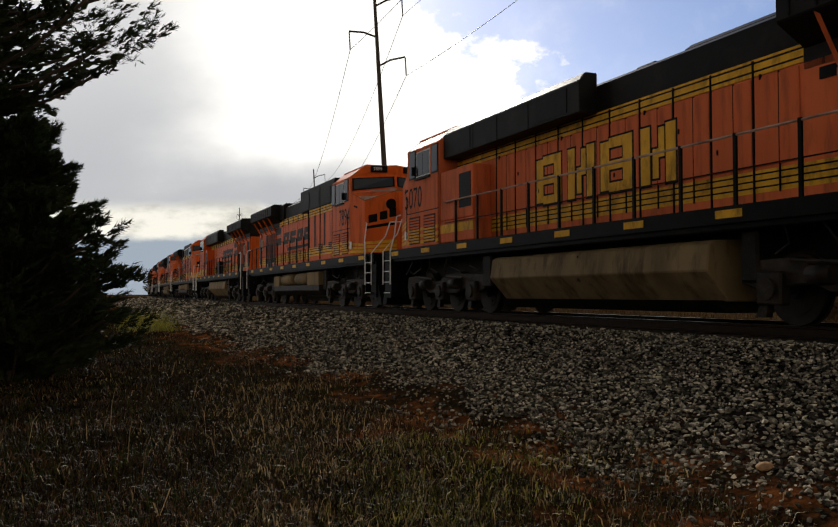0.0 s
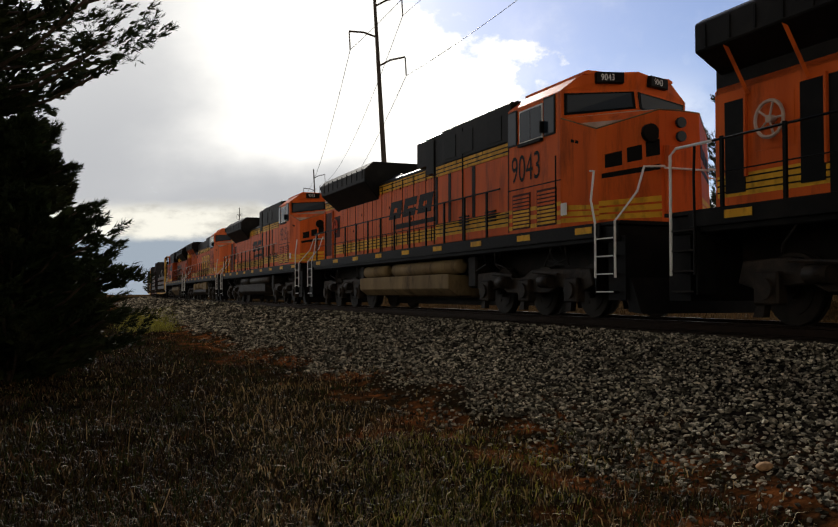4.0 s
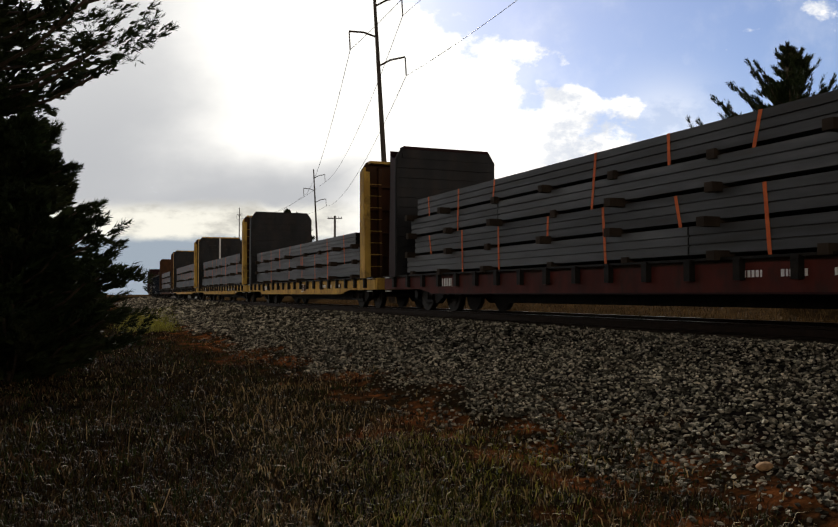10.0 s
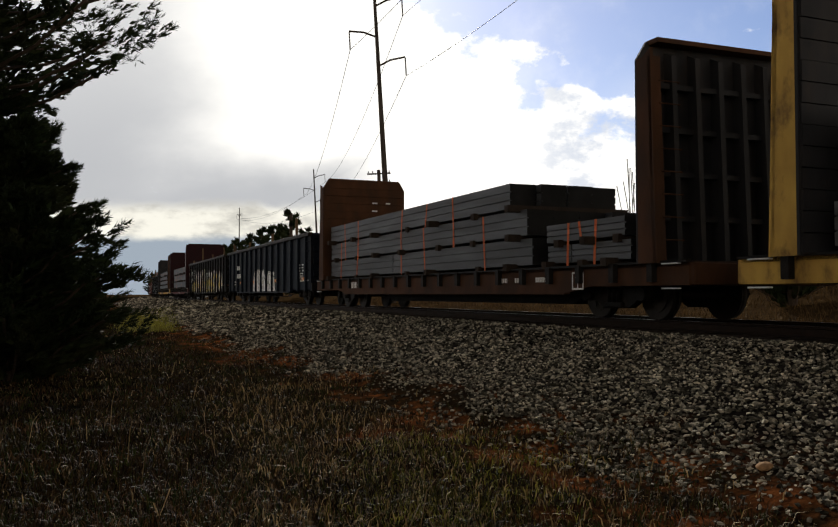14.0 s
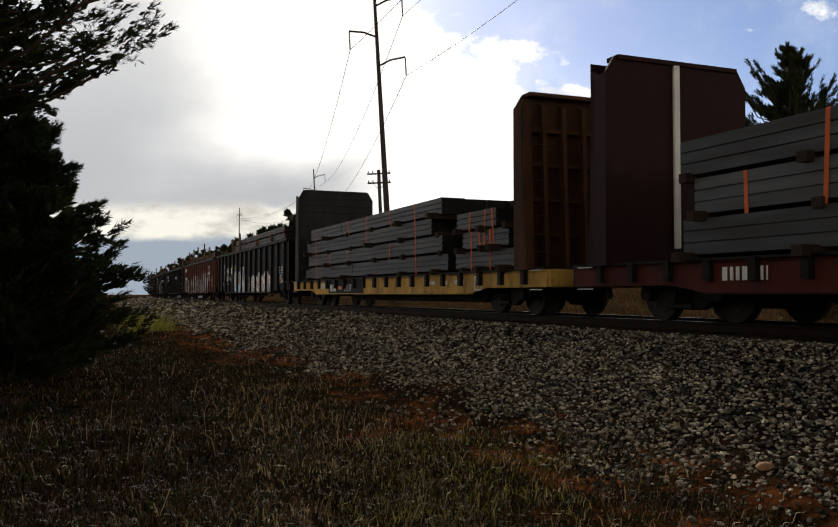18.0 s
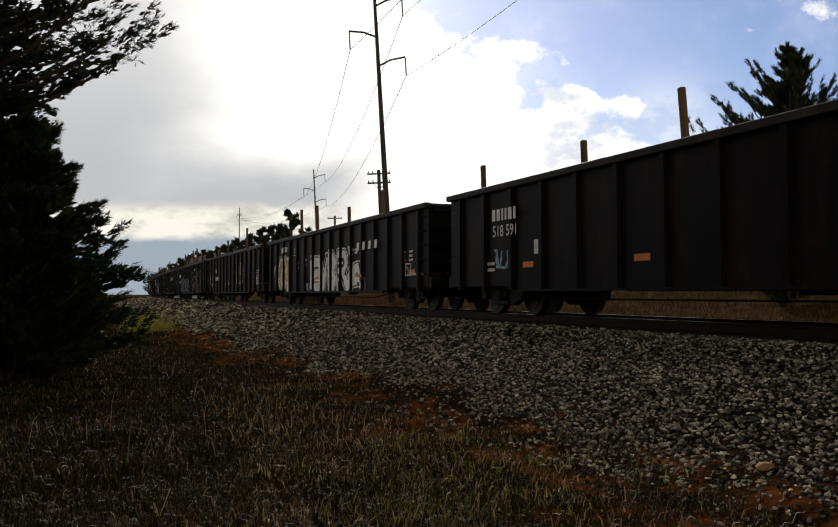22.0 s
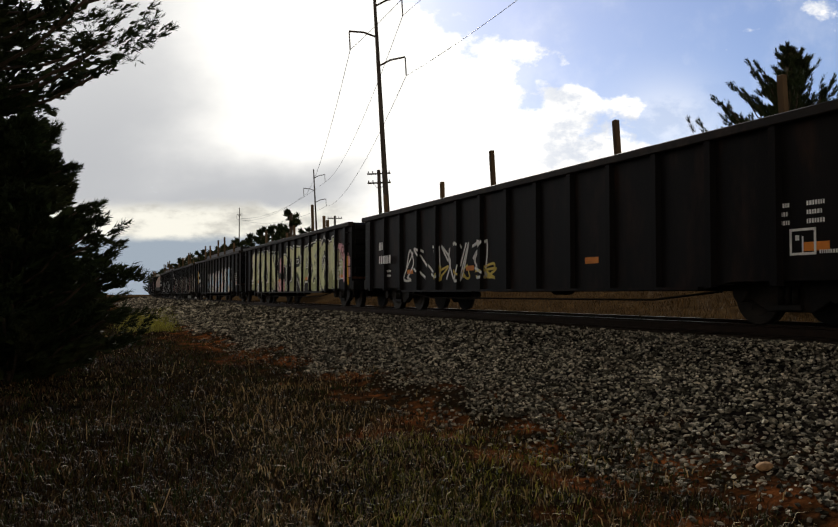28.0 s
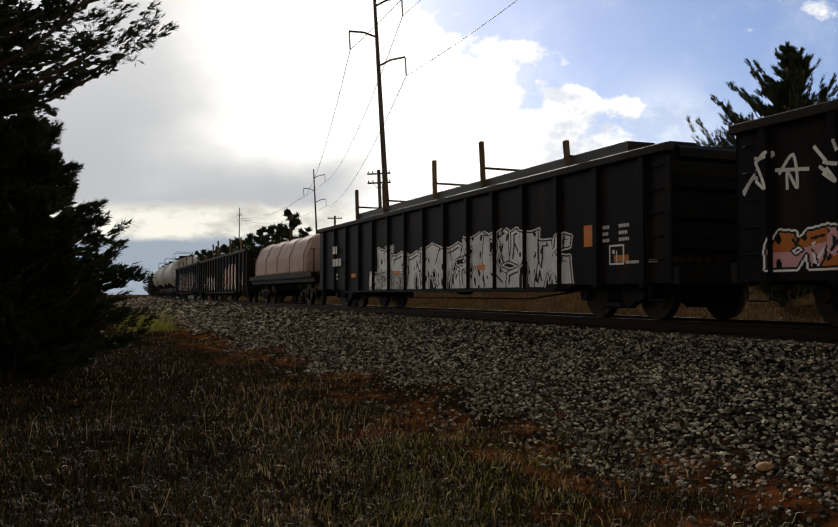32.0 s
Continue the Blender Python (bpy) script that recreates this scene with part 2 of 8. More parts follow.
M = {
    "orange": surf("orange_paint", (0.70, 0.132, 0.021), (0.52, 0.088, 0.015), 1.5, 0.42, 0, 0.05, 60, (0.13, 0.035, 0.014), 0.75, 3.6, (1, 1, 0.16), 0.0, 0.05),
    "orange_soot": surf("sooty_orange_paint", (0.46, 0.085, 0.017), (0.30, 0.055, 0.013), 1.5, 0.5, 0, 0.05, 60, (0.045, 0.018, 0.011), 0.85, 3.2, (1, 1, 0.16), 0.0, 0.05),
    "orange_old": surf("faded_orange_paint", (0.70, 0.165, 0.058), (0.52, 0.112, 0.038), 1.8, 0.55, 0, 0.05, 60, (0.20, 0.065, 0.032), 0.75, 3.8, (1, 1, 0.16), 0.0, 0.05),
    "yellow": surf("yellow_paint", (0.80, 0.44, 0.035), (0.60, 0.32, 0.025), 3.0, 0.45, 0, 0.05, 60, (0.12, 0.06, 0.015), 0.8, 4.5, (1, 1, 0.5), 0.0, 0.05),
    "black": surf("black_paint", (0.004, 0.004, 0.0042), (0.008, 0.008, 0.008), 2.0, 0.45, 0, 0.08, 50, (0.02, 0.017, 0.014), 0.5, 1.6, (1, 1, 1), 0.0, 0.04),
    "roof": surf("sooty_roof_paint", (0.007, 0.007, 0.0075), (0.014, 0.013, 0.0125), 1.4, 0.5, 0, 0.1, 40, (0.04, 0.035, 0.03), 0.4, 1.2, (1, 1, 1), 0.0, 0.05),
    "under": surf("grimy_running_gear", (0.005, 0.0045, 0.004), (0.012, 0.010, 0.008), 4.0, 0.6, 0.1, 0.3, 30, (0.04, 0.026, 0.018), 0.6, 3.0),
    "truck_frame": surf("dusty_truck_frame", (0.008, 0.006, 0.005), (0.028, 0.021, 0.015), 3.0, 0.55, 0.1, 0.3, 30, (0.075, 0.051, 0.033), 0.6, 4.0),
    "maroon": surf("dark_maroon_paint", (0.07, 0.014, 0.007), (0.045, 0.010, 0.006), 2.0, 0.6, 0, 0.05, 40, (0.02, 0.008, 0.005), 0.6, 2.0),
    "brake_red": surf("red_handbrake_paint", (0.55, 0.09, 0.04), (0.42, 0.07, 0.035), 3.0, 0.5, 0, 0.0),
    "tank": surf("dusty_tank_paint", (0.24, 0.172, 0.085), (0.14, 0.098, 0.05), 1.6, 0.7, 0, 0.12, 45, (0.035, 0.025, 0.016), 0.9, 2.6, (1, 1, 0.3)),
    "deck_dust": surf("dusty_worn_deck_paint", (0.48, 0.34, 0.27), (0.32, 0.21, 0.16), 3.0, 0.6, 0, 0.08, 40, (0.10, 0.06, 0.04), 0.5, 3.0),
    "tank_soot": surf("sooty_tank_paint", (0.15, 0.105, 0.05), (0.08, 0.057, 0.03), 1.6, 0.7, 0, 0.12, 45, (0.02, 0.015, 0.011), 0.9, 2.6, (1, 1, 0.3)),
    "silver": surf("pale_handrail_paint", (0.80, 0.80, 0.78), (0.66, 0.66, 0.64), 6.0, 0.4, 0, 0.0),
    "white": surf("white_lettering_paint", (0.85, 0.85, 0.83), (0.72, 0.72, 0.70), 4.0, 0.6, 0, 0.0),
    "wheel": surf("wheel_steel", (0.03, 0.025, 0.02), (0.015, 0.013, 0.011), 5.0, 0.55, 0.3, 0.15, 40, (0.05, 0.022, 0.012), 0.4),
    "rail": surf("rail_steel", (0.026, 0.016, 0.011), (0.017, 0.011, 0.008), 6.0, 0.7, 0.3, 0.2, 40),
    "rail_top": surf("polished_rail_head", (0.55, 0.55, 0.56), (0.42, 0.42, 0.43), 6.0, 0.28, 1.0, 0.0),
    "tie": surf("creosoted_timber", (0.022, 0.016, 0.012), (0.045, 0.034, 0.026), 3.0, 0.9, 0, 0.5, 25, None, 0.5, 1.0, (1, 6, 1), 0.25),
    "flat_yellow": surf("weathered_yellow_paint", (0.62, 0.39, 0.085), (0.40, 0.24, 0.055), 2.2, 0.6, 0, 0.1, 40, (0.10, 0.055, 0.028), 1.0, 2.6, (1, 1, 0.6)),
    "flat_red": surf("weathered_oxide_red_paint", (0.026, 0.0058, 0.0075), (0.014, 0.0042, 0.005), 2.0, 0.6, 0, 0.1, 40, (0.036, 0.015, 0.014), 0.6, 2.0, (1, 1, 0.6)),
    "sill_red": surf("scuffed_oxide_red_sill", (0.10, 0.020, 0.014), (0.06, 0.014, 0.011), 2.5, 0.65, 0, 0.1, 40, (0.03, 0.02, 0.016), 0.8, 3.0, (1, 1, 0.6)),
    "flat_brown": surf("rusted_brown_paint", (0.085, 0.037, 0.017), (0.045, 0.021, 0.011), 2.0, 0.75, 0, 0.15, 40, (0.05, 0.03, 0.02), 0.7, 2.0, (1, 1, 0.5)),
    "flat_black": surf("dull_black_bulkhead_paint", (0.018, 0.0185, 0.021), (0.032, 0.032, 0.035), 2.0, 0.6, 0, 0.1, 40, (0.06, 0.045, 0.035), 0.5, 1.6, (1, 1, 0.4)),
    "gon_black": surf("weathered_black_car_paint", (0.006, 0.0054, 0.0057), (0.0115, 0.010, 0.010), 1.6, 0.45, 0, 0.12, 35, (0.034, 0.019, 0.014), 0.75, 2.4, (1, 1, 0.3), 0.0, 0.04),
    "gon_blue": surf("weathered_dark_blue_car_paint", (0.006, 0.009, 0.016), (0.011, 0.015, 0.023), 1.6, 0.5, 0, 0.12, 35, (0.05, 0.04, 0.035), 0.5, 1.8, (1, 1, 0.3), 0.0, 0.04),
    "gon_red": surf("weathered_oxide_red_car_paint", (0.11, 0.032, 0.022), (0.07, 0.023, 0.017), 1.6, 0.65, 0, 0.12, 35, (0.05, 0.032, 0.027), 0.75, 1.8, (1, 1, 0.3)),
    "gon_inside": surf("rusted_inside_steel", (0.14, 0.06, 0.03), (0.08, 0.04, 0.025), 2.5, 0.85, 0.1, 0.3, 25),
    "rim": surf("dusty_top_chord_paint", (0.022, 0.017, 0.014), (0.013, 0.0105, 0.0095), 2.0, 0.6, 0, 0.15, 35, (0.07, 0.045, 0.03), 0.6, 3.0),
    "steel": surf("grey_mill_steel", (0.115, 0.119, 0.127), (0.05, 0.054, 0.06), 1.8, 0.5, 0.2, 0.06, 50, (0.09, 0.08, 0.07), 0.6, 1.8, (0.3, 1, 3), 0.22),
    "rusty_steel": surf("rusty_mill_steel", (0.085, 0.052, 0.030), (0.042, 0.028, 0.019), 1.8, 0.7, 0.1, 0.1, 50, (0.11, 0.085, 0.06), 0.5, 1.8, (0.3, 1, 3), 0.2),
    # near-black copy of the steel: shade at the bundle ends put into colour
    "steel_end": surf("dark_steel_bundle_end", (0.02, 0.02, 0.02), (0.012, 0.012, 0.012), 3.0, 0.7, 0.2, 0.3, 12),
    "strap": surf("orange_tie_strap", (0.72, 0.17, 0.05), (0.55, 0.12, 0.04), 5.0, 0.6, 0, 0.0),
    "strap_pale": surf("pale_tie_strap", (0.55, 0.42, 0.36), (0.42, 0.32, 0.27), 5.0, 0.6, 0, 0.0),
    "dunnage": surf("dark_timber_dunnage", (0.05, 0.036, 0.026), (0.03, 0.022, 0.017), 4.0, 0.9, 0, 0.3, 25),
    "stake": surf("weathered_timber_stake", (0.15, 0.095, 0.05), (0.085, 0.055, 0.03), 4.0, 0.85, 0, 0.3, 25, (0.08, 0.05, 0.03), 0.6, 3.0, (1, 1, 0.3), 0.3),
    "rust_patch": surf("rusty_scuff", (0.09, 0.045, 0.02), (0.04, 0.022, 0.013), 6.0, 0.85, 0, 0.2, 30),
    "glass": None,
    "coil": surf("pinkish_coil_hood_paint", (0.42, 0.30, 0.26), (0.33, 0.25, 0.21), 1.5, 0.5, 0, 0.08, 40, (0.14, 0.12, 0.10), 0.7, 1.8),
    "tanker": surf("pale_tank_car_paint", (0.42, 0.42, 0.40), (0.32, 0.31, 0.29), 1.2, 0.45, 0, 0.06, 40, (0.08, 0.07, 0.06), 0.6, 1.2),
    "reflector": surf("orange_reflector_sheet", (0.75, 0.26, 0.04), (0.62, 0.20, 0.03), 5.0, 0.4, 0, 0.0),
    "g_silver": surf("silver_spray_paint", (0.90, 0.91, 0.92), (0.66, 0.68, 0.70), 2.4, 0.5, 0.0, 0.05, 50, (0.36, 0.37, 0.38), 0.6, 3.0, (1, 1, 0.4)),
    "g_moss": surf("moss_green_spray_paint", (0.44, 0.46, 0.24), (0.26, 0.28, 0.13), 2.5, 0.55, 0, 0.05, 50),
    "g_grey": surf("grey_spray_paint", (0.34, 0.35, 0.37), (0.22, 0.23, 0.25), 2.4, 0.5, 0.0, 0.05, 50, (0.12, 0.12, 0.13), 0.6, 3.0, (1, 1, 0.4)),
    "g_olive": surf("olive_spray_paint", (0.40, 0.30, 0.10), (0.26, 0.20, 0.075), 2.4, 0.55, 0.0, 0.05, 50),
    "g_rose": surf("dusky_rose_spray_paint", (0.34, 0.15, 0.16), (0.22, 0.10, 0.11), 2.4, 0.55, 0.0, 0.05, 50),
    "yellow_plate": surf("yellow_stripe_sheet", (0.85, 0.50, 0.05), (0.70, 0.40, 0.04), 5.0, 0.45, 0, 0.0),
    "g_black": surf("black_spray_paint", (0.012, 0.012, 0.013), (0.02, 0.02, 0.02), 2.0, 0.5, 0, 0.0),
    "g_white": surf("white_spray_paint", (0.92, 0.92, 0.89), (0.80, 0.80, 0.77), 3.0, 0.6, 0, 0.0),
    "g_yellow": surf("yellow_spray_paint", (0.85, 0.68, 0.18), (0.66, 0.52, 0.12), 2.0, 0.55, 0, 0.0),
    "g_green": surf("pale_green_spray_paint", (0.80, 0.82, 0.52), (0.56, 0.59, 0.34), 2.5, 0.55, 0, 0.05, 50, (0.30, 0.31, 0.17), 0.5, 3.0, (1, 1, 0.4)),
    "g_blue": surf("blue_spray_paint", (0.28, 0.52, 0.78), (0.52, 0.70, 0.80), 1.5, 0.55, 0, 0.0),
    "g_pink": surf("pink_spray_paint", (0.80, 0.46, 0.50), (0.62, 0.32, 0.36), 2.0, 0.55, 0, 0.0),
    "g_tan": surf("tan_spray_paint", (0.78, 0.70, 0.56), (0.58, 0.52, 0.42), 2.5, 0.55, 0, 0.0, 40, (0.32, 0.24, 0.19), 0.6, 3.0),
    "g_orange": surf("orange_spray_paint", (0.55, 0.18, 0.04), (0.45, 0.14, 0.03), 2.0, 0.55, 0, 0.0),
    "stone": surf("crushed_granite_ballast", (0.39, 0.345, 0.26), (0.066, 0.066, 0.054), 18.0, 0.85, 0, 0.3, 60, (0.12, 0.065, 0.035), 0.4, 3.0, (1, 1, 1), 0.75, 0.0),
    "wood_pole": surf("weathered_utility_pole", (0.085, 0.07, 0.06), (0.05, 0.042, 0.036), 3.0, 0.85, 0, 0.3, 20, None, 0.5, 1.0, (1, 1, 0.1)),
    "wire": surf("dark_aluminium_wire", (0.12, 0.12, 0.12), (0.09, 0.09, 0.09), 3.0, 0.5, 0.5, 0.0),
    "insulator": surf("grey_insulator", (0.25, 0.25, 0.26), (0.18, 0.18, 0.19), 5.0, 0.4, 0, 0.0),
    "bark": surf("cedar_bark", (0.10, 0.07, 0.05), (0.06, 0.045, 0.035), 5.0, 0.9, 0, 0.5, 20, None, 0.5, 1.0, (1, 1, 0.2)),
    "needle": surf("cedar_needles", (0.020, 0.034, 0.012), (0.032, 0.042, 0.015), 1.5, 0.75, 0, 0.0, 40, (0.07, 0.055, 0.025), 0.4, 1.0, (1, 1, 1), 0.35),
    "twig": surf("bare_twigs", (0.10, 0.085, 0.07), (0.07, 0.06, 0.05), 5.0, 0.9, 0, 0.0),
    "grass_dry": surf("dry_grass_blades", (0.105, 0.057, 0.021), (0.020, 0.011, 0.005), 0.8, 0.7, 0, 0.0, 40, (0.05, 0.045, 0.017), 0.6, 0.5, (1, 1, 1), 0.8, 0.15),
    "grass_far": surf("dry_brown_far_grass", (0.20, 0.12, 0.045), (0.07, 0.040, 0.016), 0.8, 0.8, 0, 0.0, 40, (0.05, 0.03, 0.014), 0.6, 0.5, (1, 1, 1), 0.6),
    # yellow-green blades; the sunlight on them is put into this brighter colour
    "grass_bright": surf("sunlit_green_grass", (0.36, 0.36, 0.05), (0.17, 0.17, 0.028), 0.8, 0.7, 0, 0.0, 40, (0.20, 0.15, 0.04), 0.5, 0.5, (1, 1, 1), 0.4),
    "stalk": surf("pale_dead_stalks", (0.50, 0.37, 0.18), (0.28, 0.19, 0.08), 2.0, 0.7, 0, 0.0, 40, None, 0.5, 1.0, (1, 1, 1), 0.5, 0.2),
    "grass_green": surf("green_grass_blades", (0.026, 0.046, 0.008), (0.055, 0.056, 0.010), 0.8, 0.7, 0, 0.0, 40, (0.05, 0.036, 0.013), 0.5, 0.5, (1, 1, 1), 0.4),
    "rock": surf("red_sandstone_chunk", (0.42, 0.25, 0.12), (0.26, 0.15, 0.075), 12.0, 0.85, 0, 0.4, 30),
    "far_wall": surf("pale_metal_siding", (0.5, 0.52, 0.52), (0.42, 0.44, 0.44), 1.0, 0.6, 0, 0.0),
}


def glass_material():
    m = bpy.data.materials.new("dark_cab_glass")
    m.use_nodes = True
    p = m.node_tree.nodes["Principled BSDF"]
    p.inputs["Base Color"].default_value = (0.018, 0.026, 0.038, 1)
    p.inputs["Roughness"].default_value = 0.08
    p.inputs["Specular IOR Level"].default_value = 0.14
    return m


M["glass"] = glass_material()


def ground_material():
    """Dry turf with bare red earth near the toe of the ballast; gravel bed on the bank toned near-black for the shade
    between stones.
    """
    m = bpy.data.materials.new("red_earth_and_turf")
    m.use_nodes = True
    nt = m.node_tree
    N, L = nt.nodes.new, nt.links.new
    p = nt.nodes["Principled BSDF"]
    co = N("ShaderNodeTexCoord").outputs["Object"]
    lat = N("ShaderNodeAttribute")
    lat.attribute_name = "offset"

    def noise_node(scale, detail=6, rough=0.55):
        n = N("ShaderNodeTexNoise")
        n.inputs["Scale"].default_value, n.inputs["Detail"].default_value, n.inputs["Roughness"].default_value = scale, detail, rough
        L(co, n.inputs["Vector"])
        return n.outputs["Fac"]

    def span(v, a, b, lo=0.0, hi=1.0):
        r = N("ShaderNodeMapRange")
        L(v, r.inputs["Value"])
        r.inputs["From Min"].default_value, r.inputs["From Max"].default_value = a, b
        r.inputs["To Min"].default_value, r.inputs["To Max"].default_value = lo, hi
        return r.outputs[0]

    def blend(f, a, b):
        x = N("ShaderNodeMix")
        x.data_type = "RGBA"
        L(f, x.inputs["Factor"])
        for i, c in ((6, a), (7, b)):
            if isinstance(c, tuple):
                x.inputs[i].default_value = (*c, 1)
            else:
                L(c, x.inputs[i])
        return x.outputs[2]

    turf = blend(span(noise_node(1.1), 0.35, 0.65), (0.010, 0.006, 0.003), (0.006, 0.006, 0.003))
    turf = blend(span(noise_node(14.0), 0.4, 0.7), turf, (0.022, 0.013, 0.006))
    earth = blend(span(noise_node(6.0), 0.35, 0.65), (0.16, 0.052, 0.015), (0.045, 0.017, 0.007))
    wob = N("ShaderNodeMath")
    wob.operation = "MULTIPLY_ADD"
    L(noise_node(0.45, 4), wob.inputs[0])
    wob.inputs[1].default_value = 5.0
    L(lat.outputs["Fac"], wob.inputs[2])
    # offset is metres from the track centre towards the camera
    belt = N("ShaderNodeMath")
    belt.operation = "MULTIPLY"
    L(span(wob.outputs[0], 10.2, 9.6), belt.inputs[0])
    L(span(noise_node(1.1, 6, 0.65), 0.45, 0.60), belt.inputs[1])
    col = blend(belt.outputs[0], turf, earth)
    # shade in the gaps between stones is put into the bed colour
    gap_shade = blend(span(noise_node(30.0), 0.4, 0.6), (0.005, 0.004, 0.0035), (0.010, 0.008, 0.007))
    edge = N("ShaderNodeMath")
    edge.operation = "MULTIPLY_ADD"
    L(noise_node(1.6, 6), edge.inputs[0])
    edge.inputs[1].default_value = 2.0
    L(lat.outputs["Fac"], edge.inputs[2])
    col = blend(span(edge.outputs[0], 6.7, 6.0), col, gap_shade)
    shoulder = blend(span(noise_node(26.0, 8, 0.7), 0.4, 0.62), (0.30, 0.265, 0.215), (0.05, 0.045, 0.038))
    col = blend(span(lat.outputs["Fac"], -1.2, -1.6), col, shoulder)
    tan = blend(span(noise_node(2.0), 0.35, 0.65), (0.075, 0.046, 0.020), (0.035, 0.021, 0.010))
    col = blend(span(lat.outputs["Fac"], 30, 40), col, tan)
    L(col, p.inputs["Base Color"])
    p.inputs["Roughness"].default_value = 0.95
    p.inputs["Specular IOR Level"].default_value = 0.0
    bp = N("ShaderNodeBump")
    bp.inputs["Strength"].default_value, bp.inputs["Distance"].default_value = 0.6, 0.05
    L(noise_node(18.0, 8), bp.inputs["Height"])
    L(bp.outputs[0], p.inputs["Normal"])
    return m


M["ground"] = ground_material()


# ---------------------------------------------------------------- mesh helpers
def part(name, bm, material, parent=None, label=""):
    """Links a bmesh (or a ready mesh) as ONE object, under a thing or a part."""
    if isinstance(bm, bmesh.types.BMesh):
        me = bpy.data.meshes.new(name)
        bm.to_mesh(me)
        bm.free()
    else:
        me = bm
    if not me.materials:
        for mm in (material if isinstance(material, (list, tuple)) else [material]):
            me.materials.append(mm)
    ob = new(name, me)
    ob.parent = parent
    if label:
        ob["label"] = label
    return ob


def empty(name, label="", category="", group="", kind=""):
    return tagged(new(name), label, category, group, kind)


def box(x0, x1, y0, y1, z0, z1, bevel=0.0, bm=None):
    bm = bm or bmesh.new()
    vs = [bm.verts.new((x, y, z)) for x in (x0, x1) for y in (y0, y1) for z in (z0, z1)]
    fs = [bm.faces.new([vs[i] for i in f]) for f in ((0, 1, 3, 2), (4, 6, 7, 5), (0, 4, 5, 1), (2, 3, 7, 6), (0, 2, 6, 4), (1, 5, 7, 3))]
    if bevel:
        es = list({e for f in fs for e in f.edges})
        bmesh.ops.bevel(bm, geom=es, offset=bevel, segments=1, affect="EDGES", profile=0.6)
    return bm


def prism(profile, a0, a1, axis="x", bm=None, bevel=0.0):
    """A profile (2-D points) drawn out along an axis: x takes (y, z) points, y takes (x, z) points, z takes (x, y) points."""
    bm = bm or bmesh.new()

    def at(a, p):
        return {"x": (a, p[0], p[1]), "y": (p[0], a, p[1]), "z": (p[0], p[1], a)}[axis]
    lo = [bm.verts.new(at(a0, p)) for p in profile]
    hi = [bm.verts.new(at(a1, p)) for p in profile]
    n = len(profile)
    fs = [bm.faces.new(lo), bm.faces.new(list(reversed(hi)))]
    fs += [bm.faces.new((lo[i], hi[i], hi[(i + 1) % n], lo[(i + 1) % n])) for i in range(n)]
    bmesh.ops.recalc_face_normals(bm, faces=fs)
    if bevel:
        bmesh.ops.bevel(bm, geom=list({e for f in fs for e in f.edges}), offset=bevel, segments=1, affect="EDGES")
    return bm


def rod(points, r, bm=None, sides=6):
    """A bent rod through points."""
    bm = bm or bmesh.new()
    pts, r = [Vector(p) for p in points], float(r)
    rings = []
    for i, p in enumerate(pts):
        d = (pts[min(i + 1, len(pts) - 1)] - pts[max(i - 1, 0)]).normalized()
        side = d.orthogonal().normalized() if abs(d.z) > 0.95 else d.cross(Vector((0, 0, 1))).normalized()
        up = side.cross(d)
        rings.append([bm.verts.new(p + r * (math.cos(q) * side + math.sin(q) * up)) for q in (2 * math.pi * k / sides for k in range(sides))])
    for a, b in zip(rings, rings[1:]):
        for k in range(sides):
            bm.faces.new((a[k], a[(k + 1) % sides], b[(k + 1) % sides], b[k]))
    bm.faces.new(list(reversed(rings[0]))), bm.faces.new(rings[-1])
    return bm


def drum(c, r, length, axis="x", sides=20, bm=None, dome=0.0):
    """A cylinder about its centre c, with optional domed ends."""
    bm = bm or bmesh.new()
    stations = [(-length / 2, r), (length / 2, r)]
    if dome:
        stations = [(-length / 2 - dome, r * 0.35), (-length / 2 - dome * 0.6, r * 0.8)] + stations + [(length / 2 + dome * 0.6, r * 0.8), (length / 2 + dome, r * 0.35)]
    rings = []
    for a, rr in stations:
        ring = []
        for k in range(sides):
            q = 2 * math.pi * k / sides
            u, v = rr * math.cos(q), rr * math.sin(q)
            p = {"x": (a, u, v), "y": (u, a, v), "z": (u, v, a)}[axis]
            ring.append(bm.verts.new(Vector(c) + Vector(p)))
        rings.append(ring)
    fs = [bm.faces.new(rings[0]), bm.faces.new(rings[-1])]
    for a, b in zip(rings, rings[1:]):
        for k in range(sides):
            fs.append(bm.faces.new((a[k], a[(k + 1) % sides], b[(k + 1) % sides], b[k])))
    bmesh.ops.recalc_face_normals(bm, faces=fs)
    for f in fs[2:]:
        f.smooth = True
    return bm


TEXT = {}


def text_mesh(words, height, material, shear=0.0):
    """Flat lettering of a given height, reading along +x, standing in the x-z plane and facing -y."""
    key = (words, height, material.name, shear)
    if key not in TEXT:
        cu = bpy.data.curves.new("lettering", "FONT")
        cu.body, cu.size, cu.shear, cu.extrude = words, height / 0.73, shear, 0.0
        ob = bpy.data.objects.new("lettering", cu)
        scene.collection.objects.link(ob)
        dg = bpy.context.evaluated_depsgraph_get()
        me = bpy.data.meshes.new_from_object(ob.evaluated_get(dg))
        bpy.data.objects.remove(ob)
        me.transform(Matrix.Rotation(radians(90), 4, "X"))
        me.materials.clear()
        me.materials.append(material)
        TEXT[key] = me
    return TEXT[key]


# ---------------------------------------------------------------- the ground, the bank and the line


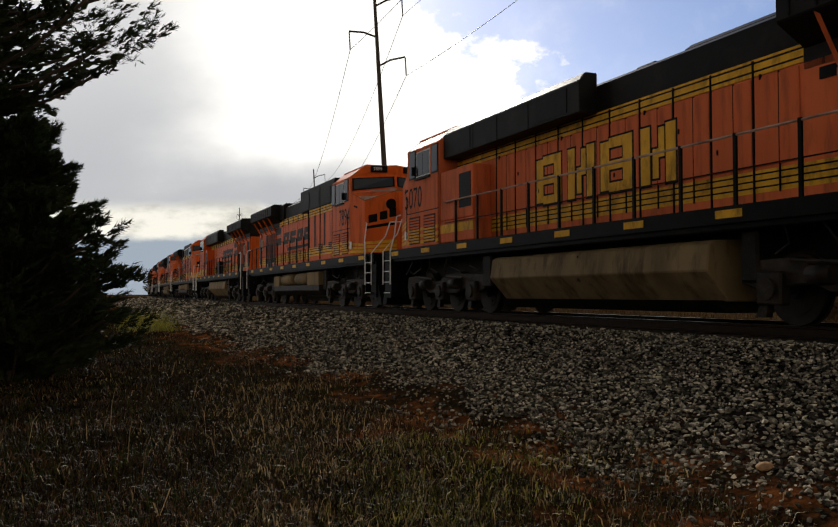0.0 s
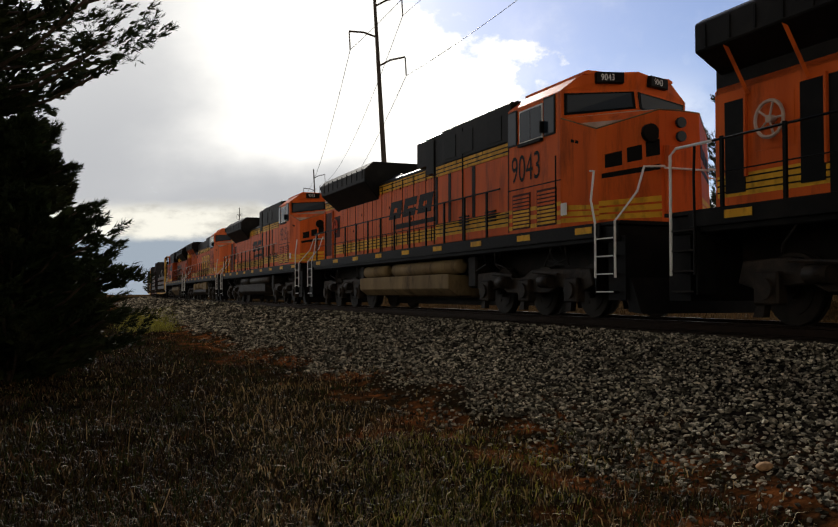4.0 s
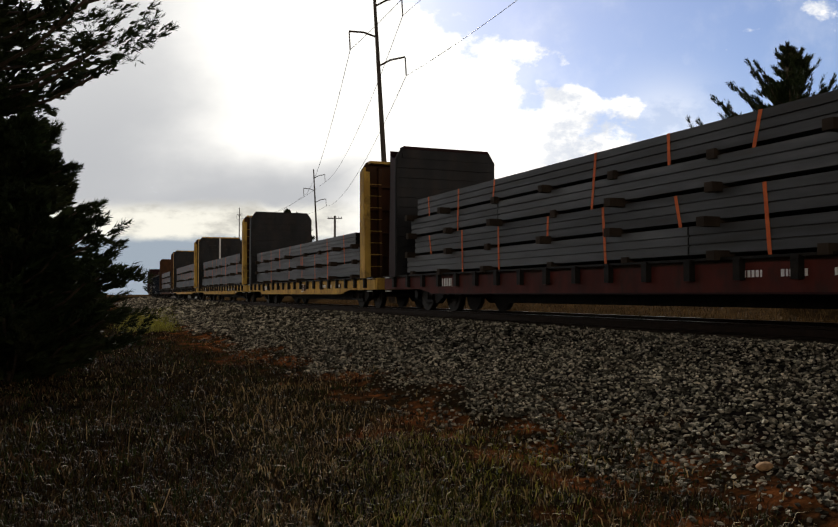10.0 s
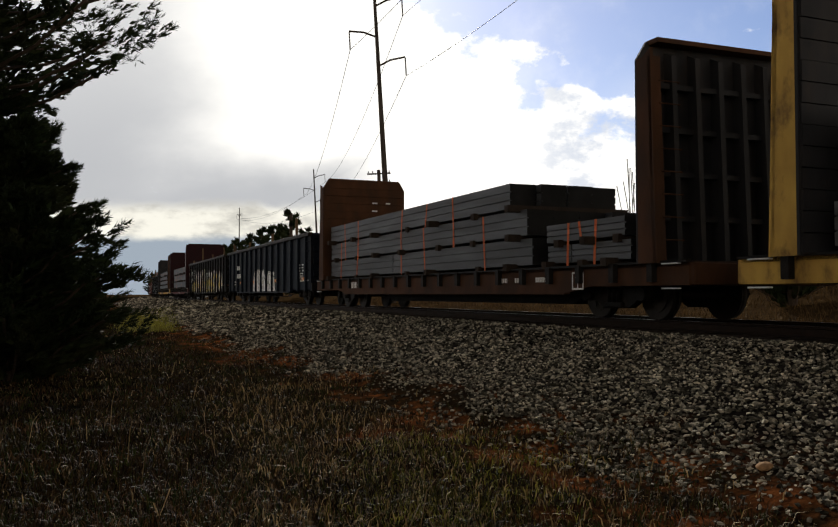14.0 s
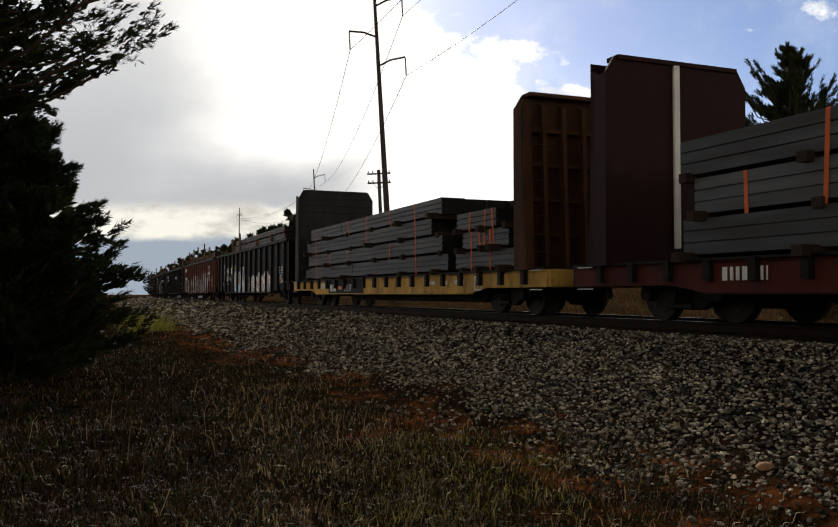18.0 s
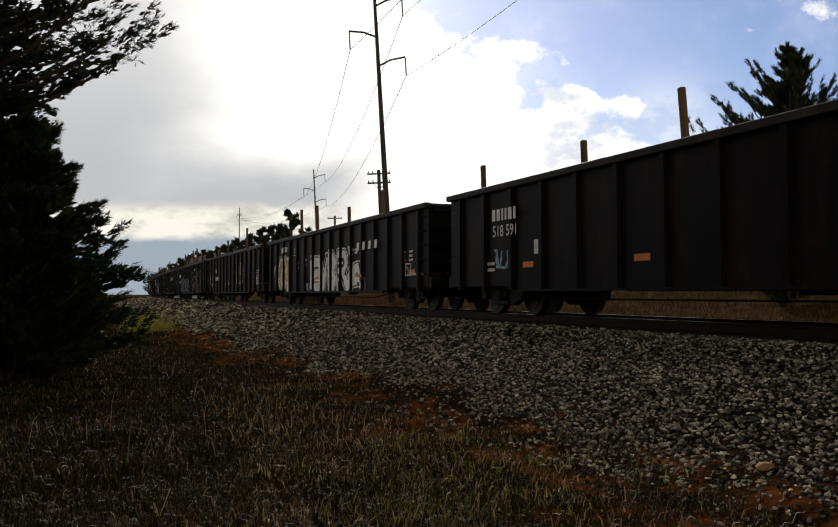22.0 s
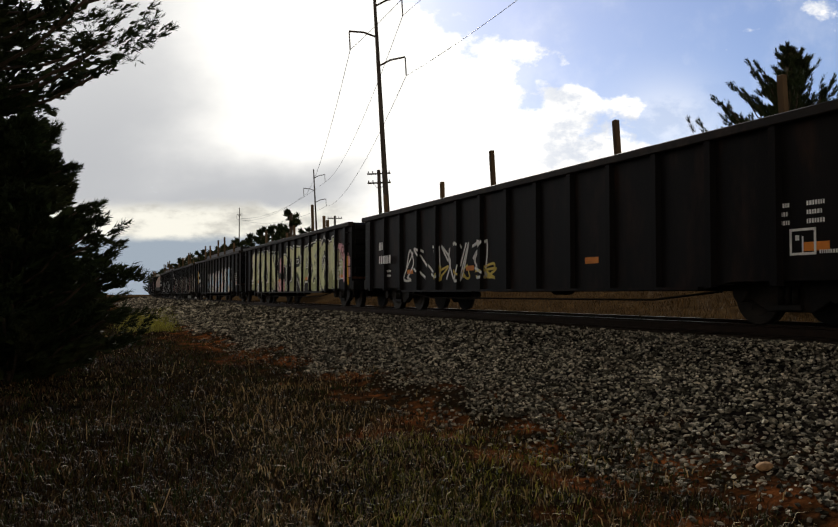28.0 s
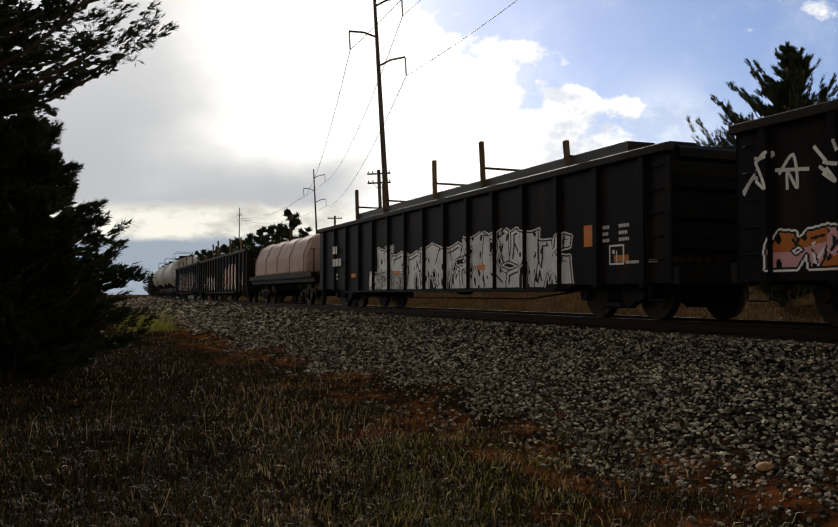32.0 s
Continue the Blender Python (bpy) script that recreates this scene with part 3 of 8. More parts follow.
def bank_height(n):
    """Height over the rail top at n metres from the track centre (negative: the camera's side)."""
    a = abs(n)
    if n <= 0:
        if a < 2.0:
            return -0.20
        if a < 6.3:
            k = (a - 2.0) / 4.3
            return -0.20 - 0.85 * (0.75 * k + 0.25 * k * k)
        return -1.05
    if a < 2.0:
        return -0.20
    if a < 5.0:
        return -0.20 - 0.6 * (a - 2.0) / 3.0
    if a < 10.0:
        return -0.8 + 0.5 * (a - 5.0) / 5.0
    if a < 22.0:
        return -0.3 + 2.2 * (a - 10.0) / 12.0
    return 1.9


def ground_height(x, y, n):
    w = min(1.0, max(0.0, (abs(n) - 5.0) / 2.0))
    return bank_height(n) + w * (0.10 * noise.noise((x * 0.35, y * 0.35, 0)) + 0.05 * noise.noise((x * 1.3, y * 1.3, 5)))


def build_ground():
    ss = [-2600, -1800, -1200, -800, -600, -450, -340, -260] + list(np.arange(-200, -60, 5.0)) + list(np.arange(-60, 14, 0.6)) + list(np.arange(14, 80, 6.0)) + [110, 200, 400, 800, 1500, 2500]
    ns = [-2500, -900, -400, -200, -110, -70, -50, -38, -30, -25, -21] + list(np.arange(-18, -6.3, 0.6)) + list(np.arange(-6.3, -1.9, 0.4)) + [-1.9, 0, 1.9, 2.6, 4, 5, 6.5, 8, 10, 12, 15, 18, 22, 28, 40, 60, 100, 180, 350, 700, 1300]
    verts, lat = [], []
    for s in ss:
        for n in ns:
            # far from the line the sheet runs straight on
            k = max(-600.0, min(400.0, s))
            p = on_line(k, 0) + Matrix.Rotation(k / LINE_R, 3, "Z") @ Vector((s - k, n, 0))
            verts.append((p.x, p.y, ground_height(p.x, p.y, n)))
            lat.append(-n if n < 4.5 else 45 + n)
    w = len(ns)
    faces = [(i * w + j, (i + 1) * w + j, (i + 1) * w + j + 1, i * w + j + 1) for i in range(len(ss) - 1) for j in range(w - 1)]
    me = bpy.data.meshes.new("ground")
    me.from_pydata(verts, [], faces)
    at = me.attributes.new("offset", "FLOAT", "POINT")
    at.data.foreach_set("value", lat)
    for f in me.polygons:
        f.use_smooth = True
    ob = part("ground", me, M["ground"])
    return tagged(ob, "red earth with dry autumn turf beside a gravel bank", "ground", kind="structure")


ground = build_ground()


def sweep(name, profile, s0, s1, step, material, parent, n=0.0):
    """A profile of (n, z) points swept along the line."""
    bm = bmesh.new()
    count = max(1, int((s1 - s0) / step))
    rings = [[bm.verts.new(on_line(s0 + (s1 - s0) * i / count, n + a, z)) for a, z in profile] for i in range(count + 1)]
    k = len(profile)
    for a, b in zip(rings, rings[1:]):
        for i in range(k):
            bm.faces.new((a[i], a[(i + 1) % k], b[(i + 1) % k], b[i]))
    bmesh.ops.recalc_face_normals(bm, faces=bm.faces[:])
    return part(name, bm, material, parent)


def build_track():
    track = empty("railway_track", "single railway track of steel rails on dark timber ties", "railway track", kind="structure")
    web = [(-0.07, -0.172), (0.07, -0.172), (0.07, -0.16), (0.012, -0.145), (0.012, -0.045), (0.034, -0.035), (0.034, -0.003), (-0.034, -0.003), (-0.034, -0.035), (-0.012, -0.045), (-0.012, -0.145), (-0.07, -0.16)]
    for n in (-0.752, 0.752):
        r = sweep("rail", web, -420, 120, 4.0, M["rail"], track, n)
        sweep("rail_head", [(-0.026, -0.0025), (0.026, -0.0025), (0.022, 0.0), (-0.022, 0.0)], -420, 120, 4.0, M["rail_top"], r, n)
    tie = box(-0.115, 0.115, -1.30, 1.30, -0.36, -0.175, 0.012)
    plate = box(-0.09, 0.09, -0.13, 0.13, -0.176, -0.168)
    tm, pm = bpy.data.meshes.new("tie"), bpy.data.meshes.new("tie_plate")
    tie.to_mesh(tm), plate.to_mesh(pm)
    tie.free(), plate.free()
    for i in range(280):
        s = -112 + i * 0.5
        t = part("tie", tm, M["tie"], track)
        t.matrix_local = line_pose(s, random.uniform(-0.03, 0.03), random.uniform(-0.012, 0.0), radians(random.uniform(-1, 1)))
        if s > -42:
            q = part("tie_plate", pm, M["rail"], t)
            q.location = (0, -0.752, 0)
    return track


track = build_track()

ICO = bmesh.new()
bmesh.ops.create_icosphere(ICO, subdivisions=1, radius=1.0)
ICO_V = np.array([v.co[:] for v in ICO.verts])
ICO_F = np.array([[v.index for v in f.verts] for f in ICO.faces])
ICO.free()


def scatter_mesh(name, verts, faces, material, parent=None, faceted=False):
    me = bpy.data.meshes.new(name)
    me.vertices.add(len(verts))
    me.vertices.foreach_set("co", verts.astype(np.float32).ravel())
    nf, k = faces.shape
    me.loops.add(nf * k)
    me.loops.foreach_set("vertex_index", faces.astype(np.int32).ravel())
    me.polygons.add(nf)
    me.polygons.foreach_set("loop_start", np.arange(0, nf * k, k, dtype=np.int32))
    me.update(calc_edges=True)
    if faceted:
        me.shade_flat()
    return part(name, me, material, parent)


def line_xy(s, n):
    a = s / LINE_R
    return (LINE_R - n) * np.sin(a), LINE_Y + LINE_R - (LINE_R - n) * np.cos(a)


def bank_z(n):
    a = -n
    k = np.clip((a - 2.0) / 4.3, 0, 1)
    return -0.20 - 0.85 * (0.75 * k + 0.25 * k * k)


def build_ballast():
    rng = np.random.default_rng(4)
    ballast = tagged(new("ballast"), "grey crushed stone ballast banked up to the track", "ballast", kind="structure")
    groups = []
    # (s from, s to, stones, size)
    for s0, s1, count, size in ((-13, -2.5, 25000, 0.0195), (-26, -13, 14500, 0.029), (-50, -26, 8500, 0.054), (-110, -50, 6500, 0.11), (-190, -110, 3000, 0.16)):
        s = rng.uniform(s0, s1, count)
        edge = 5.85 + 0.25 * np.sin(s * 0.7) + 0.2 * np.sin(s * 1.9 + 1) + 0.25 * np.clip((s + 9) / 3, 0, 1)
        edge = edge + np.where(rng.uniform(0, 1, count) < 0.2, rng.uniform(0, 0.7, count), 0)
        n = -(1.35 + (edge - 1.35) * rng.uniform(0, 1, count) ** 0.85)
        groups.append((s, n, size * rng.uniform(0.55, 1.25, count)))
    s = np.concatenate([g[0] for g in groups])
    n = np.concatenate([g[1] for g in groups])
    r = np.concatenate([g[2] for g in groups])
    # strays in the grass at the toe, and the far shoulder
    s2, n2 = rng.uniform(-30, -3, 1500), -rng.uniform(5.4, 6.8, 1500)
    s3, n3 = rng.uniform(-60, 0, 3500), rng.uniform(1.4, 4.4, 3500)
    s, n, r = np.concatenate([s, s2, s3]), np.concatenate([n, n2, n3]), np.concatenate([r, rng.uniform(0.012, 0.026, 1500), rng.uniform(0.03, 0.07, 3500)])
    x, y = line_xy(s, n)
    z = np.where(n < 0, bank_z(n), -0.20 - 0.6 * np.clip((n - 2) / 3, 0, 1)) + r * rng.uniform(-0.2, 0.8, len(s))
    count = len(s)
    shape = ICO_V[None] * (1 + 0.5 * rng.standard_normal((count, len(ICO_V), 1))).clip(0.4, 1.6)
    shape = shape * np.stack([r * rng.uniform(0.8, 1.5, count), r * rng.uniform(0.7, 1.2, count), r * rng.uniform(0.55, 0.95, count)], 1)[:, None]
    q = rng.uniform(0, 2 * math.pi, count)
    c, sn = np.cos(q)[:, None], np.sin(q)[:, None]
    vx, vy = shape[..., 0] * c - shape[..., 1] * sn, shape[..., 0] * sn + shape[..., 1] * c
    verts = np.stack([vx + x[:, None], vy + y[:, None], shape[..., 2] + z[:, None]], -1)
    near = np.zeros(count, bool)
    pick = np.where((s > -8.5) & (s < -5.5) & (n < -3.2) & (n > -5.6))[0][:300]
    near[pick] = True
    rest = verts[~near]
    faces = (ICO_F[None] + (np.arange(len(rest)) * len(ICO_V))[:, None, None]).reshape(-1, 3)
    bed = scatter_mesh("stone_bed", rest.reshape(-1, 3), faces, M["stone"], ballast, True)
    tagged(bed, kind="stuff")
    for i in pick:
        me = bpy.data.meshes.new("stone")
        mid = verts[i].mean(0)
        me.from_pydata((verts[i] - mid).tolist(), [], ICO_F.tolist())
        me.shade_flat()
        o = part("stone", me, M["stone"], ballast)
        o.location = mid
    return ballast


# ---------------------------------------------------------------- running gear shared by the cars
def mesh_of(bm, name, material):
    me = bpy.data.meshes.new(name)
    bm.to_mesh(me)
    bm.free()
    me.materials.append(material)
    return me


def wheelset_mesh(r, name):
    bm = bmesh.new()
    for side in (-1, 1):
        y = side * 0.752
        drum((0, y, 0), r, 0.13, "y", 28, bm)
        drum((0, y - side * 0.075, 0), r + 0.026, 0.03, "y", 28, bm)
        drum((0, y + side * 0.075, 0), r * 0.72, 0.012, "y", 20, bm)
        drum((0, y + side * 0.10, 0), r * 0.28, 0.12, "y", 12, bm)
        for k in range(3):
            q = 2 * math.pi * k / 3
            drum((0.5 * r * math.cos(q), y + side * 0.085, 0.5 * r * math.sin(q)), 0.045, 0.02, "y", 8, bm)
    drum((0, 0, 0), 0.085, 1.9, "y", 12, bm)
    return mesh_of(bm, name, M["wheel"])


WHEEL_R, LOCO_R = 0.457, 0.533
CAR_WHEELS = wheelset_mesh(WHEEL_R, "wheelset")
LOCO_WHEELS = wheelset_mesh(LOCO_R, "wheelset")


def side_frame_mesh():
    bm = bmesh.new()
    prof = [(-1.16, 0.46), (-1.10, 0.62), (-0.62, 0.70), (0.62, 0.70), (1.10, 0.62), (1.16, 0.46), (1.02, 0.34), (0.72, 0.36), (0.42, 0.20), (-0.42, 0.20), (-0.72, 0.36), (-1.02, 0.34)]
    prism(prof, -0.08, 0.08, "y", bm, 0.015)
    for x in (-0.889, 0.889):
        drum((x, -0.10, WHEEL_R), 0.125, 0.16, "y", 12, bm)
    for x in (-0.14, 0.0, 0.14):
        drum((x, -0.10, 0.44), 0.055, 0.26, "z", 10, bm)
    box(-0.25, 0.25, -0.14, 0.0, 0.57, 0.66, 0.01, bm)
    box(-0.25, 0.25, -0.14, 0.0, 0.22, 0.31, 0.01, bm)
    return mesh_of(bm, "side_frame", M["under"])


SIDE_FRAME = side_frame_mesh()
BOLSTER = mesh_of(box(-0.22, 0.22, -0.95, 0.95, 0.42, 0.66, 0.02), "truck", M["under"])
COUPLER = mesh_of(rod([(-0.45, 0, 0.86), (0.1, 0, 0.86)], 0.09, box(0.08, 0.42, -0.13, 0.13, 0.72, 1.0, 0.04), 8), "coupler", M["under"])
WHEELS = []


def car_truck(car, x):
    t = part("truck", BOLSTER, None, car, "two-axle truck, dark with brake dust")
    t.location = (x, 0, 0)
    for side in (-1, 1):
        f = part("side_frame", SIDE_FRAME, None, t)
        f.matrix_local = pose(0, side * 0.99, 0, 0, 0, 0 if side < 0 else 180)
    for a in (-0.889, 0.889):
        w = part("wheelset", CAR_WHEELS, None, t)
        w.location = (a, 0, WHEEL_R)
        WHEELS.append((w, Vector((a, 0, WHEEL_R)), WHEEL_R))
    return t


def couplers(car, half):
    for d in (-1, 1):
        c = part("coupler", COUPLER, None, car)
        c.matrix_local = pose(d * half, 0, 0, 0, 0, 0 if d > 0 else 180)


RUNGS = {}


def ladder(parent, x, y, z0, z1, width, rungs, material, d=-1):
    """A side ladder of grab irons standing proud of the wall at y."""
    key = (width, d, material.name)
    if key not in RUNGS:
        RUNGS[key] = mesh_of(rod([(-width / 2, 0, 0), (-width / 2, d * 0.06, 0), (width / 2, d * 0.06, 0), (width / 2, 0, 0)], 0.013, None, 5), "grab_iron", material)
    for i in range(rungs):
        o = part("grab_iron", RUNGS[key], None, parent)
        o.location = (x, y, z0 + (z1 - z0) * i / (rungs - 1))


# ---------------------------------------------------------------- spray painted pieces
GLYPHS = {
    "E": [[(0.9, 1), (0.1, 1), (0.1, 0), (0.95, 0)], [(0.1, 0.5), (0.75, 0.55)]],
    "V": [[(0, 1), (0.45, 0), (1, 1)]],
    "8": [[(0.5, 1), (0.1, 0.78), (0.5, 0.52), (0.95, 0.25), (0.5, 0), (0.05, 0.25), (0.5, 0.52), (0.9, 0.78), (0.5, 1)]],
    "A": [[(0, 0), (0.4, 1), (0.65, 1), (1, 0)], [(0.2, 0.35), (0.8, 0.35)]],
    "O": [[(0.3, 0), (0, 0.3), (0, 0.72), (0.3, 1), (0.7, 1), (1, 0.72), (1, 0.3), (0.7, 0), (0.3, 0)]],
    "P": [[(0, 0), (0, 1), (0.75, 1), (1, 0.85), (1, 0.6), (0.75, 0.42), (0.1, 0.42)]],
    "T": [[(0, 1), (1, 1)], [(0.45, 1), (0.5, 0), (0.95, 0.05)]],
    "I": [[(0.3, 0), (0.4, 1)], [(0.6, 0), (0.6, 0.95)]],
    "F": [[(0.9, 1), (0.05, 0.95), (0.15, 0), (0.4, 0.05)], [(0.1, 0.5), (0.8, 0.55), (1, 0)]],
    "N": [[(0, 0), (0.05, 0.9)], [(0.05, 0.9), (0.6, 0.1), (1, 0.1)], [(0.5, 1), (1, 0.6), (0.95, 0)]],
    "Z": [[(0, 1), (1, 0.1), (0, 0.1)]],
    "L": [[(0.1, 1), (0.35, 0.95), (0.35, 0.35), (0.7, 0.08), (1, 0.1)]],
    "J": [[(0, 1), (0.6, 0.9), (0.7, 0), (0.3, 0)], [(0.65, 0.7), (1, 1)]],
    "X": [[(0.9, 1), (0.05, 0.95), (0.35, 0.55), (0, 0), (0.5, 0.05)], [(0.35, 0.55), (0.8, 0.6)], [(0.35, 0.5), (1, 0.0)]],
    "Q": [[(0.3, 0), (0, 0.35), (0.05, 0.75), (0.45, 1), (0.9, 0.8), (1, 0.45), (0.7, 0.1), (0.3, 0)], [(0.5, 0.45), (0.2, 0.1)]],
    "Y": [[(0.1, 1), (0.5, 0.85), (0.8, 1)], [(0.45, 0.9), (0.4, 0)], [(0.4, 0.5), (0.9, 0.25), (0.9, 0)]],
    "R": [[(0.1, 0), (0.1, 1), (0.7, 1), (0.9, 0.75), (0.7, 0.5), (0.15, 0.5)], [(0.45, 0.5), (1.05, 0)]],
}


def paint_columns(parent, xs, zs, sx, sz, layer, names, depth_at, label):
    """Lays a painted pattern on a wall as thin upright strips at the wall's own depth."""
    verts, tone = [], []
    for i, x in enumerate(xs):
        y = depth_at(x + sx / 2) - 0.004
        row = np.where(zs < (0.66 if abs(x) > 6.5 else 0.575), -1, layer[i])
        edges = np.concatenate([[0], np.flatnonzero(np.diff(row)) + 1, [len(row)]])
        for a, b in zip(edges, edges[1:]):
            if row[a] >= 0:
                z0, z1 = zs[a], zs[b - 1] + sz
                verts += [(x, y, z0), (x + sx, y, z0), (x + sx, y, z1), (x, y, z1)]
                tone.append(int(row[a]))
    me = bpy.data.meshes.new("graffiti")
    me.from_pydata(verts, [], [(4 * i, 4 * i + 1, 4 * i + 2, 4 * i + 3) for i in range(len(tone))])
    for k in names:
        me.materials.append(M[k])
    me.polygons.foreach_set("material_index", tone)
    return part("graffiti", me, None, parent, label)


def letter_piece(parent, letters, depth_at, outline=("g_white", "g_black"), weight=0.15, edges=(0.03, 0.04), patch="", wear=1.3, label="fat spray-painted letter forms"):
    """Fat sprayed letters, each (strokes, x0, x1, z0, z1, fill, second): a fill in two tones, a line and a rim. Faces -y."""
    sx, sz = 0.02, 0.015
    x_lo, x_hi = min(l[1] for l in letters), max(l[2] for l in letters)
    z_lo, z_hi = min(l[3] for l in letters), max(l[4] for l in letters)
    xs, zs = np.arange(x_lo - 0.15, x_hi + 0.15, sx), np.arange(z_lo - 0.1, z_hi + 0.12, sz)
    X, Z = np.meshgrid(xs + sx / 2, zs + sz / 2, indexing="ij")
    layer = np.full(X.shape, -1)
    names = list(dict.fromkeys([l[5] for l in letters] + [l[6] for l in letters] + list(outline) + ([patch] if patch else [])))
    near, rim = names.index(outline[1]), names.index(outline[0])
    owner = np.full(X.shape, -1)
    for i, (key, x0, x1, z0, z1, fill, second) in enumerate(letters):
        half = weight * min(x1 - x0, 1.3)
        best = np.full(X.shape, 9.0)
        for st in GLYPHS[key]:
            q = [(x0 + half + (x1 - x0 - 2 * half) * a, z0 + half * 0.8 + (z1 - z0 - 1.6 * half) * b) for a, b in st]
            for (ax, az), (bx, bz) in zip(q, q[1:]):
                dx, dz = bx - ax, bz - az
                t = np.clip(((X - ax) * dx + (Z - az) * dz) / (dx * dx + dz * dz + 1e-6), 0, 1)
                ex, ez = np.abs(X - ax - t * dx), np.abs(Z - az - t * dz)
                best = np.minimum(best, 0.45 * np.hypot(ex, ez) + 0.55 * np.maximum(ex, ez))
        best = best + 0.018 * np.sin(X * 5 + i) * np.sin(Z * 4 + 2 * i)
        inside = best < half
        owner[best < half + edges[0] + edges[1]] = i
        layer[(best < half + edges[0] + edges[1])] = rim
        layer[(best < half + edges[1])] = near
        layer[inside] = names.index(fill)
        v = (Z - z0) / (z1 - z0)
        cloud = np.sin(X * 3.1 + 2 * np.sin(Z * 2.3 + i)) + 0.6 * np.sin(Z * 5 + 1.7 * np.sin(X * 2 + i))
        layer[inside & (v + 0.22 * cloud < 0.30)] = names.index(second)
        if patch:
            layer[inside & (cloud > 0.95)] = names.index(patch)
        grain = np.sin(X * 23 + 3 * np.sin(Z * 5 + i)) * np.sin(Z * 9 + 2 * np.sin(X * 7 + i)) + 0.5 * np.sin(X * 61) * np.sin(Z * 13)
        layer[inside & (grain > wear)] = near
        # a shaded edge inside each stroke and short cuts across it
        layer[inside & (best > half * 0.55) & (np.sin(X * 2.1 + 1.3 * i) + 0.5 * np.sin(Z * 3.7 + i) > 0.75)] = near
    for i in range(len(letters)):
        paint_columns(parent, xs, zs, sx, sz, np.where(owner == i, layer, -1), names, depth_at, label)


def grow(mask, n):
    for _ in range(n):
        mask = mask | np.roll(mask, 1, 0) | np.roll(mask, -1, 0) | np.roll(mask, 1, 1) | np.roll(mask, -1, 1)
    return mask


def block_piece(parent, x0, x1, z0, z1, fills, seed, depth_at, count, outline=("g_white", "g_black"), label="bold spray-painted letter blocks", hollow=0.1):
    """A wide sprayed piece: tight blocky letter bodies with notches and counters, edged pale and shadowed dark. Faces -y."""
    rng = random.Random(seed)
    sx, sz = 0.02, 0.015
    w = (x1 - x0) / count
    xs, zs = np.arange(x0 - 0.3, x1 + 0.3, sx), np.arange(z0 - 0.08, z1 + 0.2, sz)
    X, Z = np.meshgrid(xs + sx / 2, zs + sz / 2, indexing="ij")
    layer = np.full(X.shape, -1)
    names = list(dict.fromkeys(list(fills) + list(outline)))
    pale, dark = names.index(outline[0]), names.index(outline[1])
    for i in range(count):
        p1, p2, p3 = (rng.uniform(0, 6) for _ in range(3))
        tall = (z1 - z0) * rng.uniform(0.82, 1.08)
        v = (Z - z0) / tall
        u = (X - x0 - w * i) / w + rng.uniform(-0.25, 0.12) * (v - 0.5)
        body = (u > -0.05 + 0.06 * np.sin(5 * v + p1)) & (u < 1.06 + 0.06 * np.sin(4 * v + p2)) & (v > 0) & (v < 1.03 - 0.10 * np.abs(np.sin(3 * u + p3)))
        for _ in range(rng.randint(3, 4)):
            kind = rng.choice(("top", "foot", "foot", "left", "right", "hole"))
            cu, cv, ru, rv = {"top": (rng.uniform(0.3, 0.7), 1.0, 0.10, rng.uniform(0.2, 0.42)), "foot": (rng.uniform(0.3, 0.7), 0.0, 0.10, rng.uniform(0.2, 0.45)),
                              "left": (0.0, rng.uniform(0.3, 0.7), rng.uniform(0.2, 0.38), 0.07), "right": (1.0, rng.uniform(0.3, 0.7), rng.uniform(0.2, 0.38), 0.07),
                              "hole": (rng.uniform(0.35, 0.65), rng.uniform(0.25, 0.75), 0.10, 0.10)}[kind]
            du, dv = (u - cu) / ru, (v - cv) / rv
            body &= ~((np.abs(du) + np.abs(dv) < 1) if rng.random() < 0.6 else (du * du + dv * dv < 1))
        out = grow(body, 2)
        out[:, -8:] = False
        layer[out & ((layer < 0) | (layer == pale))] = pale
        layer[body] = dark
        inner = ~grow(~body, 2)
        base, second = names.index(fills[i % len(fills)]), names.index(fills[(i + 1) % len(fills)])
        layer[inner] = base
        layer[inner & (v < rng.uniform(0.2, 0.55) + 0.10 * np.sin(X * 4 + p1))] = second
        # folds, streaks and worn places
        fold = ~grow(~body, 7)
        layer[fold & ~np.roll(fold, (3, -2), (0, 1)) & (np.sin(X * 2.7 + p2) > -0.3)] = dark
        fold = ~grow(~body, 12)
        layer[fold & ~np.roll(fold, (-2, 2), (0, 1)) & (np.sin(X * 3.1 + p3) > 0.0)] = pale
        wear = np.sin(X * 6 + 3 * np.sin(Z * 4 + p1)) * np.sin(Z * 7 + 2.3 * np.sin(X * 3 + p2)) + 0.4 * np.sin(X * 29 + p3) * np.sin(Z * 3 + p1)
        layer[inner & (wear > 1.0 - 1.2 * hollow)] = -1
        for k in range(4):
            ax, az = x0 + w * (i + rng.uniform(0.1, 0.9)), z0 + (z1 - z0) * rng.uniform(0.05, 0.6)
            dx, dz = rng.uniform(-0.35, 0.35) * w, (z1 - z0) * rng.uniform(0.15, 0.45)
            t = np.clip(((X - ax) * dx + (Z - az) * dz) / (dx * dx + dz * dz), 0, 1)
            layer[inner & (np.hypot(X - ax - t * dx, Z - az - t * dz) < 0.024)] = dark if k % 2 else pale
    return tagged(paint_columns(parent, xs, zs, sx, sz, layer, names, depth_at, label), kind="stuff")


